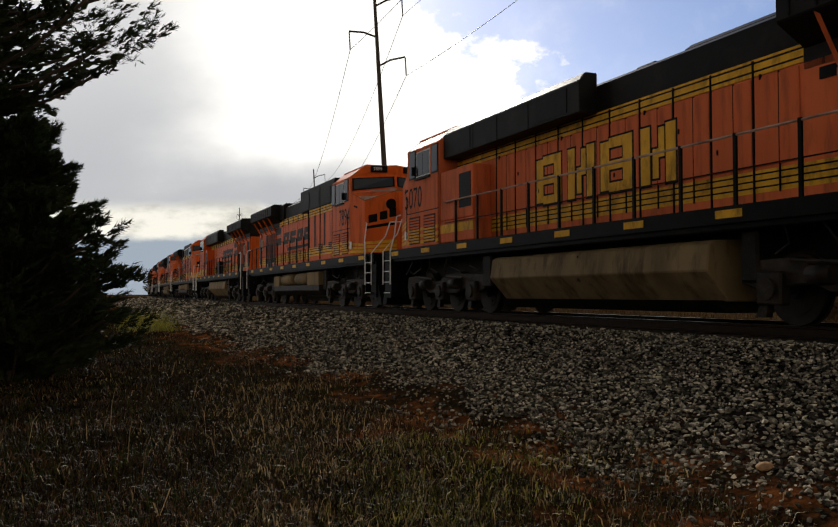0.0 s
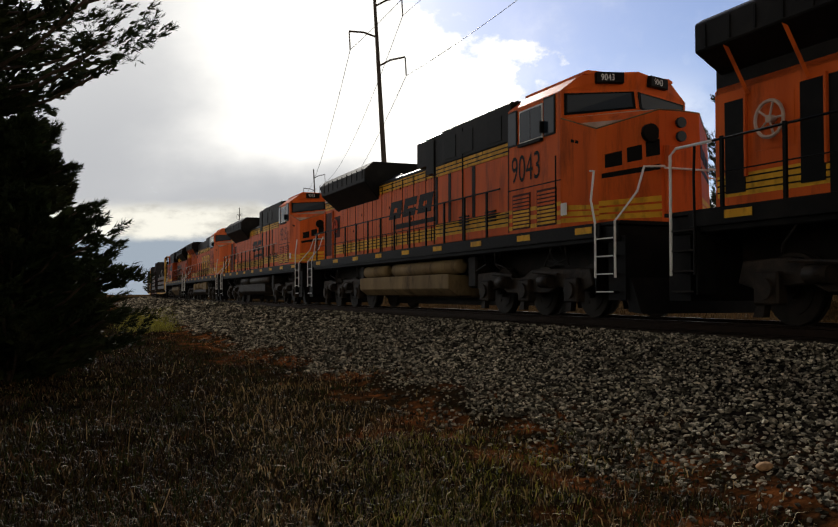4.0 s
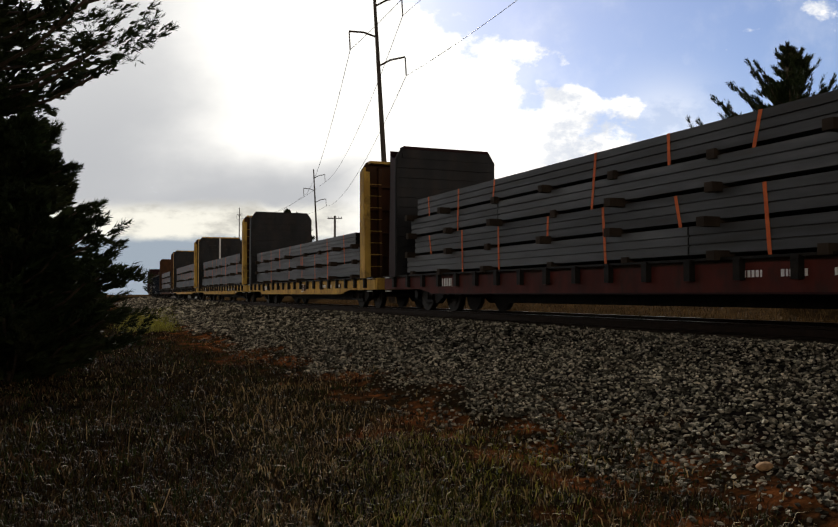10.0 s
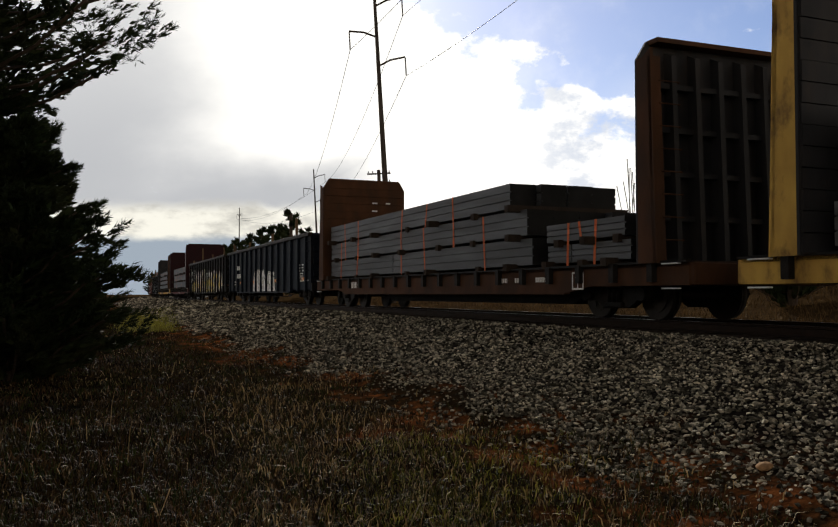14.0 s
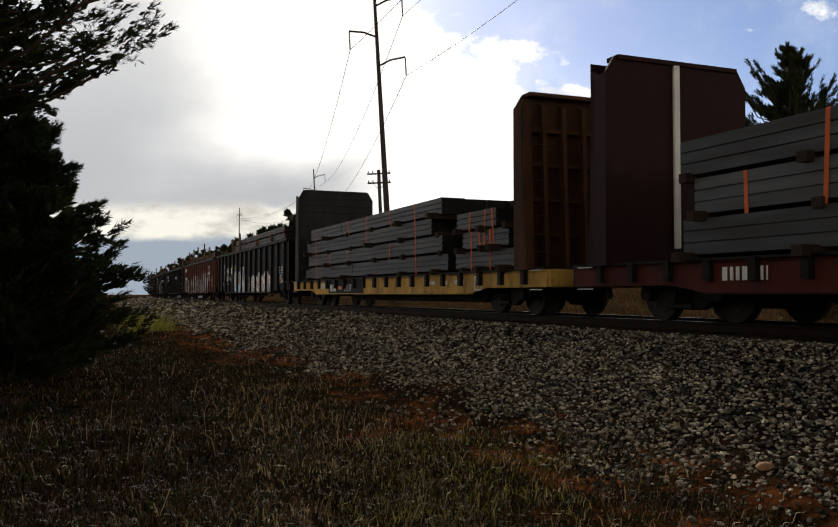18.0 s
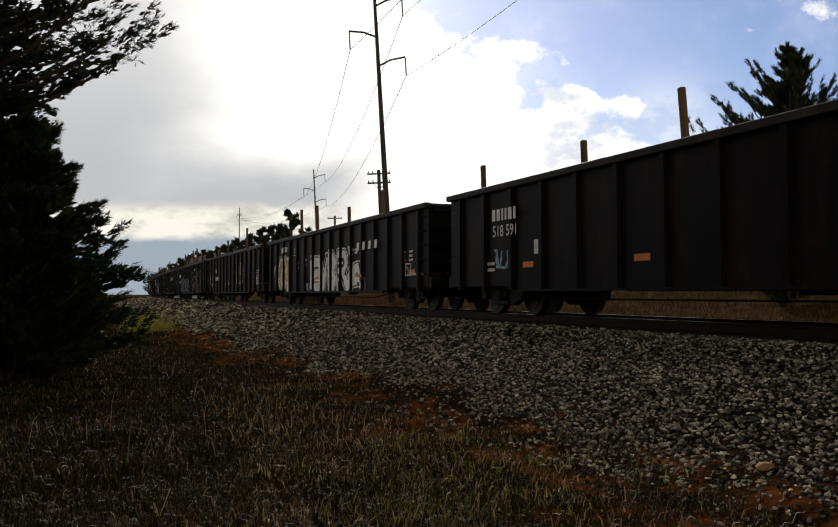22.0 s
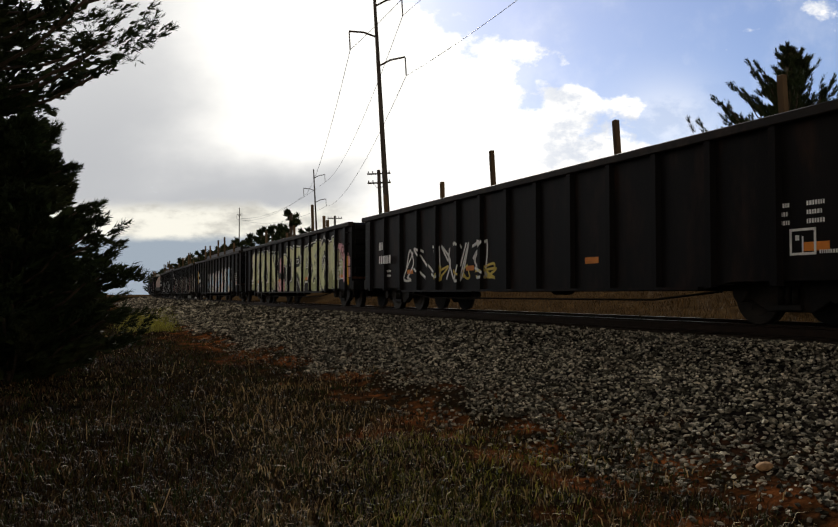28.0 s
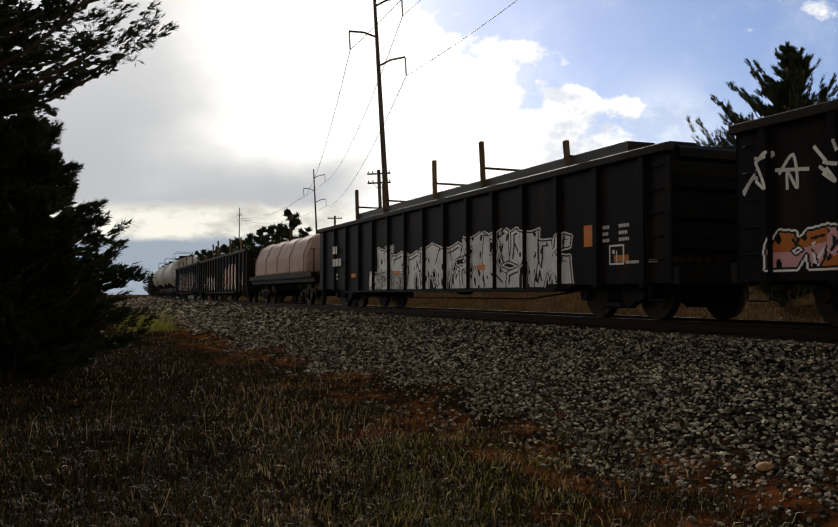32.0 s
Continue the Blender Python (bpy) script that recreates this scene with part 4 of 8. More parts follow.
def tag_scrawl(parent, x0, x1, z0, z1, seed, depth_at, material="g_white", lines=3, width=0.035):
    """A thin hand-sprayed scrawl of letter-like loops and strokes."""
    rng = random.Random(seed)
    bm = bmesh.new()
    w, hgt = (x1 - x0) / lines, z1 - z0
    for i in range(lines):
        for st in range(2):
            knots = [(x0 + w * (i + rng.uniform(0.02, 0.95)), z0 + hgt * rng.choice((0.0, 0.08, 0.45, 0.55, 0.9, 1.0))) for _ in range(rng.randint(3, 5))]
            pts = []
            for k in range(len(knots) - 1):
                p0, p1, p2, p3 = knots[max(k - 1, 0)], knots[k], knots[k + 1], knots[min(k + 2, len(knots) - 1)]
                for q in range(5):
                    t = q / 5
                    pts.append(tuple(0.5 * (2 * b + (c - a) * t + (2 * a - 5 * b + 4 * c - d) * t * t + (3 * b - a - 3 * c + d) * t ** 3) for a, b, c, d in zip(p0, p1, p2, p3)))
            pts.append(knots[-1])
            for (ax, az), (bx, bz) in zip(pts, pts[1:]):
                d = Vector((bx - ax, 0, bz - az))
                if d.length < 0.005:
                    continue
                d.normalize()
                s = Vector((-d.z, 0, d.x)) * width
                e = d * width * 0.6
                y = depth_at((ax + bx) / 2) - 0.006
                bm.faces.new([bm.verts.new(q) for q in ((ax - s.x - e.x, y, az - s.z - e.z), (bx - s.x + e.x, y, bz - s.z + e.z), (bx + s.x + e.x, y, bz + s.z + e.z), (ax + s.x - e.x, y, az + s.z - e.z))])
    return tagged(part("graffiti", bm, M[material], parent, "thin sprayed scrawl"), kind="stuff")


def bars(parent, x, z, y, rows, material="white", label="small stencilled lettering"):
    """Rows of unreadable lettering as plain bars: (dx, dz, length, height)."""
    bm = bmesh.new()
    for dx, dz, ln, h in rows:
        if ln >= 2.0:
            for k in range(4):
                a = x + dx + ln * k / 4
                prism([(a, z + dz), (a + 0.24, z + dz), (a + 0.29, z + dz + h), (a + 0.05, z + dz + h)], y - 0.004, y, "y", bm)
            continue
        k = 0.0
        rng = random.Random(int(dx * 100 + dz * 1000 + ln * 77))
        while k < ln - 0.02:
            b = min(ln - k, rng.uniform(0.3, 0.62) * h)
            box(x + dx + k, x + dx + k + b, y - 0.004, y, z + dz, z + dz + h, 0, bm)
            k += b + 0.28 * h
    return tagged(part("stencil", bm, M[material], parent, label), kind="stuff")


def lettering(parent, words, height, x, z, y, material="white", facing=-1, shear=0.0):
    o = part("lettering", text_mesh(words, height, M[material], shear), None, parent)
    o.matrix_local = pose(x, y, z, 0, 0, 0 if facing < 0 else 180)
    return o


def frame_mark(parent, x, z, y, w=0.5, h=0.45):
    """A white inspection panel: an outlined square with bars in it."""
    bm = bmesh.new()
    for a, b, c, d in ((0, w, 0, 0.035), (0, w, h - 0.035, h), (0, 0.035, 0, h), (w - 0.035, w, 0, h), (w / 2 - 0.012, w / 2 + 0.012, 0, h * 0.7), (0.1, w / 2 - 0.06, 0.2, 0.27)):
        box(x + a, x + b, y - 0.005, y, z + c, z + d, 0, bm)
    return part("inspection_panel", bm, M["white"], parent, "white outlined inspection stencil")


TRAIN = []          # (thing, metres behind the point that passes the camera at 0 s, turned round)


def enrol(thing, pos, turned=False):
    TRAIN.append((thing, pos, turned))
    thing.matrix_world = line_pose(-pos, 0, 0, math.pi if turned else 0)
    return thing


# ---------------------------------------------------------------- gondola cars
def gondola(pos, pitch, paint, seed, ribs=15, top=2.93, label="", corrugated=False):
    """A high-sided mill gondola; returns the car and the function that gives the near wall's depth."""
    car = empty("gondola_car", label or "weathered black high-sided steel gondola freight car", "gondola", "freight cars of the train")
    h = pitch / 2 - 0.72
    sheet, rib, low = 1.45, 1.55, 0.52
    P = M[paint]
    part("floor", box(-h, h, -sheet + 0.02, sheet - 0.02, 0.98, 1.06), M["gon_inside"], car)
    part("center_sill", box(-h, h, -0.25, 0.25, 0.62, 0.98), M["under"], car)
    spacing = 2 * h / ribs
    centers = [-h + spacing * (i + 0.5) for i in range(ribs)]
    rib_half = 0.085

    def depth_at(x):
        return -rib if any(abs(x - c) < rib_half for c in centers) else -sheet - (0.026 if corrugated else 0.0)
    rib_mesh = mesh_of(prism([(-rib_half, 0), (rib_half, 0), (rib_half * 0.75, -0.098), (-rib_half * 0.75, -0.098)], low + 0.05, top - 0.13, "z"), "rib", P)
    end_z = low + 0.12
    for side in (-1, 1):
        # the side sheet drops between the trucks
        prof = [(-h, end_z), (-h + 2.9, end_z), (-h + 3.5, low), (h - 3.5, low), (h - 2.9, end_z), (h, end_z), (h, top - 0.02), (-h, top - 0.02)]
        y = side * sheet
        part("side_sheet", prism(prof, y, y - side * 0.03, "y"), P, car)
        chord = [(side * (sheet - 0.05), top - 0.14), (side * (rib + 0.03), top - 0.14), (side * (rib + 0.03), top), (side * (sheet - 0.05), top)]
        part("top_chord", prism(chord, -h - 0.02, h + 0.02, "x", bevel=0.012), M["rim"], car, "dusty top chord")
        sill = [(side * (sheet - 0.02), low), (side * rib, low), (side * rib, low + 0.05), (side * (sheet - 0.02), low + 0.05)]
        part("side_sill", prism(sill, -h + 3.5, h - 3.5, "x"), P, car)
        for c in centers if side < 0 else ():
            o = part("rib", rib_mesh, None, car)
            o.matrix_local = pose(c, side * sheet, 0, 0, 0, 0 if side < 0 else 180)
        for d in (-1, 1) if side < 0 else ():
            ladder(car, d * (h - 0.42), side * (sheet + 0.005), end_z + 0.38, top - 0.35, 0.42, 5, P, side)
            part("step", rod([(d * (h - 0.62), side * sheet, end_z), (d * (h - 0.62), side * sheet, 0.36), (d * (h - 0.2), side * sheet, 0.36), (d * (h - 0.2), side * sheet, end_z)], 0.016), M["under"], car)
    if corrugated:
        for i in range(ribs - 1):
            xc = (centers[i] + centers[i + 1]) / 2
            bm = bmesh.new()
            for k in range(9):
                z = 1.0 + k * 0.2
                prism([(-sheet, z), (-sheet - 0.026, z + 0.04), (-sheet - 0.026, z + 0.10), (-sheet, z + 0.14)], xc - spacing / 2 + 0.12, xc + spacing / 2 - 0.12, "x", bm)
            part("side_corrugation", bm, P, car)
    for d in (-1, 1):
        x = d * h
        # ends of black cars get a blacker tone: their shade is in the colour
        e = part("end_wall", box(min(x, x - d * 0.06), max(x, x - d * 0.06), -sheet, sheet, end_z, top - 0.02), M["black"] if paint == "gon_black" else P, car)
        bm = bmesh.new()
        for k in range(4):
            z = end_z + 0.5 + k * 0.5
            prism([(x, z), (x + d * 0.09, z + 0.06), (x + d * 0.09, z + 0.20), (x, z + 0.26)], -sheet + 0.1, sheet - 0.1, "y", bm)
        part("end_corrugation", bm, M["black"] if paint == "gon_black" else P, e)
        part("end_sill", box(min(x - d * 0.1, x + d * 0.16), max(x - d * 0.1, x + d * 0.16), -1.44, 1.44, 0.60, 0.92, 0.02), M["under"], car)
        car_truck(car, d * (h - 2.15))
    part("brake_rod", rod([(-h + 3.3, -1.25, 0.50), (-h + 5.0, -1.25, 0.36), (h - 5.0, -1.25, 0.36), (h - 3.3, -1.25, 0.50)], 0.02), M["under"], car)
    part("brake_cylinder", drum((1.2, -0.8, 0.6), 0.16, 0.5), M["under"], car)
    couplers(car, pitch / 2 - 0.42)
    rng = random.Random(seed)
    for k, f in enumerate((-0.36, -0.12, 0.14, 0.38)):
        x = centers[int((f + 0.5) * ribs)] + spacing / 2
        part("reflector", box(x - 0.22, x + 0.22, -sheet - 0.006, -sheet, 1.03, 1.15), M["reflector"], car, "orange reflector strip")
    enrol(car, pos)
    return car, depth_at, h


def gondola_load(car_pos, h, seed, top=2.93, kind="steel", stakes=((-0.4, 0.9), (-0.2, 0.4), (0.05, 0.9), (0.3, 1.1)), height=0.0, span=(-0.9, 0.9), metal="steel"):
    """What lies in a gondola: long steel bundles and the timber stakes that hold them."""
    rng = random.Random(seed)
    load = empty("steel_load", "rusty steel sections stacked between timber stakes" if metal == "rusty_steel" else "grey steel sections stacked between timber stakes", "steel load", "loads on the train")
    part("steel_stack", box(h * span[0] * 0.98, h * span[1] * 0.97, -1.24, 1.24, 1.07, top - 0.22, 0.02), M[metal], load)
    rows = max(1, int(round((height + 0.2) / 0.34)))
    dz = (height + 0.2) / rows
    for i in range(rows):
        z0 = top - 0.22 + i * dz
        for y0 in (-1.24, -0.61, 0.02, 0.65):
            a = h * span[0] + rng.uniform(0.0, 0.5) + 0.45 * i
            b = h * span[1] - rng.uniform(0.0, 0.9) - 0.3 * i
            y1, t, g = y0 + 0.59, (dz - 0.05) / 2, 0.03
            lift = rng.uniform(-0.02, 0.035)
            zb = z0 + 0.05 + lift
            prof = [(y0, zb), (y1, zb), (y1, zb + t - 0.012), (y1 - g, zb + t), (y1, zb + t + 0.012), (y1, zb + 2 * t), (y0, zb + 2 * t), (y0, zb + t + 0.012), (y0 + g, zb + t), (y0, zb + t - 0.012)]
            bm = prism(prof, a, b, "x")
            # faces looking along the car take the shaded end tone
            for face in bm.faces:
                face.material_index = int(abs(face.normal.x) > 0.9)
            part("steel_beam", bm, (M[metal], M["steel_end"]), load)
        for k in range(5):
            x = h * (span[0] + (span[1] - span[0]) * (k + 0.5) / 5) + rng.uniform(-0.5, 0.5)
            part("dunnage", box(x - 0.07, x + 0.07, -1.27, 1.24, z0 - 0.02, z0 + 0.05), M["dunnage"], load)
            if height > 0.4 and i == rows - 1:
                zt = z0 + dz + 0.03
                part("strap", box(x + 0.5, x + 0.57, -1.262, -1.25, zt - 0.5, zt), M["strap"], load, "orange tie strap")
    for f, up in stakes:
        x = f * 2 * h
        lean = rng.choice((-0.15, -0.1, -0.06, -0.6 if up < 0.7 else -0.12))
        bm = prism([(-0.055, -0.05), (0.055, -0.05), (0.055, 0.05), (-0.055, 0.05)], 1.07, top + up, "z", None, 0.01)
        bmesh.ops.rotate(bm, verts=bm.verts[:], cent=(0, 0, top), matrix=Matrix.Rotation(lean, 3, "Y"))
        s = part("stake", bm, M["stake"], load, "weathered timber stake")
        s.location = (x, -1.31, 0)
        bm = prism([(-0.055, -0.05), (0.055, -0.05), (0.055, 0.05), (-0.055, 0.05)], 1.07, top + up * 0.55, "z", None, 0.01)
        s = part("stake", bm, M["stake"], load, "weathered timber stake")
        s.location = (x + 0.1, 1.31, 0)
        if kind == "braced" and up > 0.5:
            part("tie_bar", rod([(x, -1.31, top + up * 0.45), (x + 0.1, 1.31, top + up * 0.42)], 0.03), M["dunnage"], load)
    enrol(load, car_pos)
    return load


# ---------------------------------------------------------------- bulkhead flat cars
def bulkhead(car, h, d, paint, inner, width=1.62, top=4.76, face_bars=0, gap=None, inset=1.2):
    """The end wall of a flat car: a sheet with tapered side posts and a ribbed back. d: which end."""
    x = d * (h - inset)
    base = h - inset + 0.53     # the outer foot of the posts
    prof = [(-width, 0.97), (width, 0.97), (width, top - 0.32), (width - 0.2, top), (-width + 0.2, top), (-width, top - 0.32)]
    cut = [(-width, 0.97), (width, 0.97), (width, gap[0]), (-width, gap[0])] if gap else prof
    wall = part("bulkhead", prism(cut, x, x + d * 0.05, "x"), M[inner], car, "tall steel end bulkhead")
    if gap:
        part("upper_sheet", prism([(-width, gap[1]), (width, gap[1])] + prof[2:], x, x + d * 0.05, "x"), M[inner], wall)
    rows = 13
    for k in range(rows if d < 0 and inner != "flat_red" else 0):
        z0, z1 = 0.99 + (top - 1.02) * k / rows, 0.99 + (top - 1.02) * (k + 1) / rows - 0.014
        w = width - 0.03 - max(0.0, (z1 - top + 0.34) * 0.62)
        if gap and z1 > gap[0]:
            if z0 < gap[0]:
                part("plank", box(x, x - d * 0.03, -w, w, z0, gap[0]), M[inner], wall)
            continue
        lift = 0.030 + 0.010 * ((k * 7) % 3)
        part("plank", box(min(x, x - d * lift), max(x, x - d * lift), -w, w, z0, z1), M[inner], wall)
    for side in (-1, 1):
        post = [(x + d * 0.05, 0.97), (d * base, 0.97), (d * (base - 0.06), 1.7), (x + d * 0.42, top - 0.2), (x + d * 0.2, top - 0.32), (x + d * 0.05, top - 0.32)]
        y = side * width
        part("post", prism(post, y, y - side * 0.06, "y"), M[paint], wall, "tapered side post")
        bm = bmesh.new()
        rail = [(x + d * 0.02, top - 0.34), (x + d * 0.40, top - 0.34), (d * (base - 0.03), 1.7), (d * base, 0.97)]
        for (ax, az), (bx, bz) in zip(rail[1:], rail[2:]):
            prism([(ax - d * 0.07, az), (ax + d * 0.02, az), (bx + d * 0.02, bz), (bx - d * 0.07, bz)], y, y - side * 0.2, "y", bm)
        part("post_flange", bm, M[paint], wall)
    for y in (-1.0, -0.5, 0.0, 0.5, 1.0):
        beam = [(x + d * 0.05, 0.98), (d * (base - 0.15), 0.98), (x + d * 0.25, top - 0.25), (x + d * 0.05, top - 0.15)]
        part("stiffener", prism(beam, y - 0.05, y + 0.05, "y"), M[inner], wall)
    for k in range(4):
        z = 1.7 + k * 0.75
        part("cross_beam", box(min(x + d * 0.05, x + d * 0.2), max(x + d * 0.05, x + d * 0.2), -width + 0.08, width - 0.08, z, z + 0.09), M[inner], wall)
    bm = bmesh.new()
    prism([(x - d * 0.05, top - 0.05), (x + d * 0.30, top - 0.05), (x + d * 0.30, top + 0.03), (x - d * 0.05, top + 0.03)], -width + 0.25, width - 0.25, "y", bm)
    part("top_rail", bm, M[paint], wall)
    for k in range(8):
        z = 1.35 + k * 0.38
        xx = d * (base - 0.05 - 0.10 * k / 8)
        bm = bmesh.new()
        rod([(xx, -width + 0.16, z), (xx + d * 0.05, -width + 0.16, z), (xx + d * 0.05, -width + 0.58, z), (xx, -width + 0.58, z)], 0.012, bm, 5)
        part("grab_iron", bm, M[paint], wall)
    if paint == "flat_red":
        part("outer_sheet", box(min(x + d * 0.44, x + d * 0.47), max(x + d * 0.44, x + d * 0.47), -width + 0.01, width - 0.01, 1.2, top - 0.06), M[paint], wall, "smooth outer sheet")
    if face_bars:
        part("face_stripe", box(min(x - d * 0.056, x), max(x - d * 0.056, x), -0.12, 0.0, 1.3, top - 0.05), M["white"], wall, "white stripe down the face")
    return wall


def slots(wall, x, d, rows):
    """Pale bars on a bulkhead face, painted in place of daylight showing through slots."""
    for y, z, w in rows:
        part("face_slot", box(min(x, x - d * 0.058), max(x, x - d * 0.058), y, y + w, z, z + 0.05), M["silver"], wall)


def flat_car(pos, pitch, paint, seed, ends=("flat_yellow", "flat_yellow"), inner=("flat_black", "flat_black"), label="", top=4.76, stripe=0, gap=False, inset=1.2):
    car = empty("bulkhead_flat_car", label or "weathered yellow bulkhead flat car with steel load", "flat car", "freight cars of the train")
    h = pitch / 2 - 0.45
    P = M[paint]
    part("deck", box(-h, h, -1.50, 1.50, 0.90, 0.985, 0.01), M["dunnage"], car, "dark timber deck")
    for side in (-1, 1):
        prof = [(-h, 0.60), (-h + 2.8, 0.60), (-h + 3.6, 0.48), (h - 3.6, 0.48), (h - 2.8, 0.60), (h, 0.60), (h, 0.965), (-h, 0.965)]
        y = side * 1.50
        part("side_sill", prism(prof, y, y - side * 0.05, "y"), M["sill_red"] if paint == "flat_red" else P, car, "painted side sill, scuffed and rusty")
        flange = [(side * 1.42, 0.455), (side * 1.56, 0.455), (side * 1.56, 0.482), (side * 1.42, 0.482)]
        part("sill_flange", prism(flange, -h + 3.6, h - 3.6, "x"), P, car)
        cap = [(side * 1.45, 0.965), (side * 1.56, 0.965), (side * 1.56, 1.005), (side * 1.45, 1.005)]
        part("deck_edge", prism(cap, -h, h, "x"), M["under"], car)
        pocket = mesh_of(prism([(-0.09, 0), (0.09, 0), (0.07, -0.09), (-0.07, -0.09)], 0.66, 0.995, "z"), "stake_pocket", M["under"])
        n = 19
        for i in range(n):
            o = part("stake_pocket", pocket, None, car)
            o.matrix_local = pose(-h + 0.9 + (2 * h - 1.8) * i / (n - 1), side * 1.50, 0, 0, 0, 0 if side < 0 else 180)
    # sill with a deep dark belly added to stand for shade and brake gear
    part("center_sill", prism([(-h + 0.3, 0.6), (-h + 4.3, 0.6), (-h + 5.2, 0.24), (h - 5.2, 0.24), (h - 4.3, 0.6), (h - 0.3, 0.6), (h - 0.3, 0.9), (-h + 0.3, 0.9)], -0.35, 0.35, "y"), M["under"], car)
    for k in range(9):
        x = -h + 3.2 + (2 * h - 6.4) * k / 8
        part("cross_bearer", box(x - 0.05, x + 0.05, -1.45, 1.45, 0.6, 0.90), M["under"], car)
    for i, d in enumerate((1, -1)):
        w = bulkhead(car, h, d, ends[i], inner[i], top=top, face_bars=stripe if d < 0 else 0, gap=((4.18, 4.27) if d > 0 else (4.35, 4.43)) if gap else None, inset=inset if d > 0 else 1.2)
        part("end_sill", box(min(d * (h - 0.1), d * (h + 0.1)), max(d * (h - 0.1), d * (h + 0.1)), -1.48, 1.48, 0.6, 0.96, 0.02), P, car)
        ladder(car, d * (h - 0.4), -1.505, 0.55, 0.95, 0.4, 2, M["silver"], -1)
        car_truck(car, d * (h - 2.6))
    part("brake_rod", rod([(-h + 4, -0.9, 0.5), (h - 4, -0.9, 0.5)], 0.025), M["under"], car)
    couplers(car, pitch / 2 - 0.42)
    enrol(car, pos)
    return car, h


def flat_load(pos, h, seed, tops, strap="strap", material="steel"):
    """Long steel sections in tied layers on a flat car. tops: (from, to, height) of each stack as shares of the deck and metres over it."""
    rng = random.Random(seed)
    load = empty("steel_load", "layered grey steel sections tied with orange straps", "steel load", "loads on the train")
    L = h - 1.4
    for f0, f1, height in tops:
        layers = max(2, int(round(height / 0.56)))
        dz = height / layers
        for i in range(layers):
            z0 = 1.006 + i * dz
            dun = 0.075
            for yk, (y0, y1) in enumerate(((-1.38, -0.72), (-0.68, -0.02), (0.02, 0.68), (0.72, 1.38))):
                a = L * f0 + rng.uniform(0, 0.35) + (0.0, 0.5, 0.2, 0.9, 0.4)[i % 5] * (seed % 3 > 0)
                b = L * f1 - (0.0, 0.25, 0.95, 0.5)[i % 4] - rng.uniform(0, 0.30)
                cuts = sorted([a] + ([a + (b - a) * rng.uniform(0.3, 0.7)] if rng.random() < 0.5 else []) + [b])
                for c0, c1 in zip(cuts, cuts[1:]):
                    # a bundle of three flanged courses, as one grooved bar
                    t, zb, g = (dz - dun) / 3, z0 + dun, 0.035
                    prof = [(y0, zb), (y1, zb)]
                    for k in (1, 2):
                        prof += [(y1, zb + k * t - 0.014), (y1 - g, zb + k * t - 0.010), (y1 - g, zb + k * t + 0.010), (y1, zb + k * t + 0.014)]
                    prof += [(y1, zb + 3 * t), (y0, zb + 3 * t)]
                    for k in (2, 1):
                        prof += [(y0, zb + k * t + 0.014), (y0 + g, zb + k * t + 0.010), (y0 + g, zb + k * t - 0.010), (y0, zb + k * t - 0.014)]
                    bm = prism(prof, c0, c1 - 0.03, "x")
                    # bundle ends take the shaded copy, picked by their facing
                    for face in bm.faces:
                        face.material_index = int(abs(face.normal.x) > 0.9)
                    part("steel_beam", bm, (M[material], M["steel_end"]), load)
            n = max(3, int((f1 - f0) * L / 2.1))
            for k in range(n):
                x = L * f0 + 0.7 + ((f1 - f0) * L - 1.4) * k / (n - 1) + rng.uniform(-0.3, 0.3)
                part("dunnage", box(x - 0.09, x + 0.09, -1.42 - rng.uniform(0, 0.30), 1.42, z0 - 0.045, z0 + dun + 0.03), M["dunnage"], load)
            if i % 2 == 1 or i == layers - 1:
                for k in range(n):
                    if rng.random() < 0.85:
                        x = L * f0 + 1.0 + ((f1 - f0) * L - 2.0) * (k + 0.3) / n + rng.uniform(-0.2, 0.2)
                        zt, zb = z0 + dz + 0.004, z0 + dz - (dz * rng.choice((1.0, 2.0)) if i > 0 else dz)
                        bm = bmesh.new()
                        lean = rng.uniform(-0.15, 0.15)
                        for yy, side in ((-1.386, 1),):
                            bm.faces.new([bm.verts.new(p) for p in ((x - 0.04, yy, zt), (x + 0.04, yy, zt), (x + 0.04 + lean, yy - 0.004, zb), (x - 0.04 + lean, yy - 0.004, zb))])
                        bm.faces.new([bm.verts.new(p) for p in ((x - 0.03, -1.386, zt), (x + 0.03, -1.386, zt), (x + 0.06, -0.2, zt + 0.01), (x, -0.2, zt + 0.01))])
                        part("strap", bm, M[strap], load, "orange tie strap")
    enrol(load, pos)
    return load


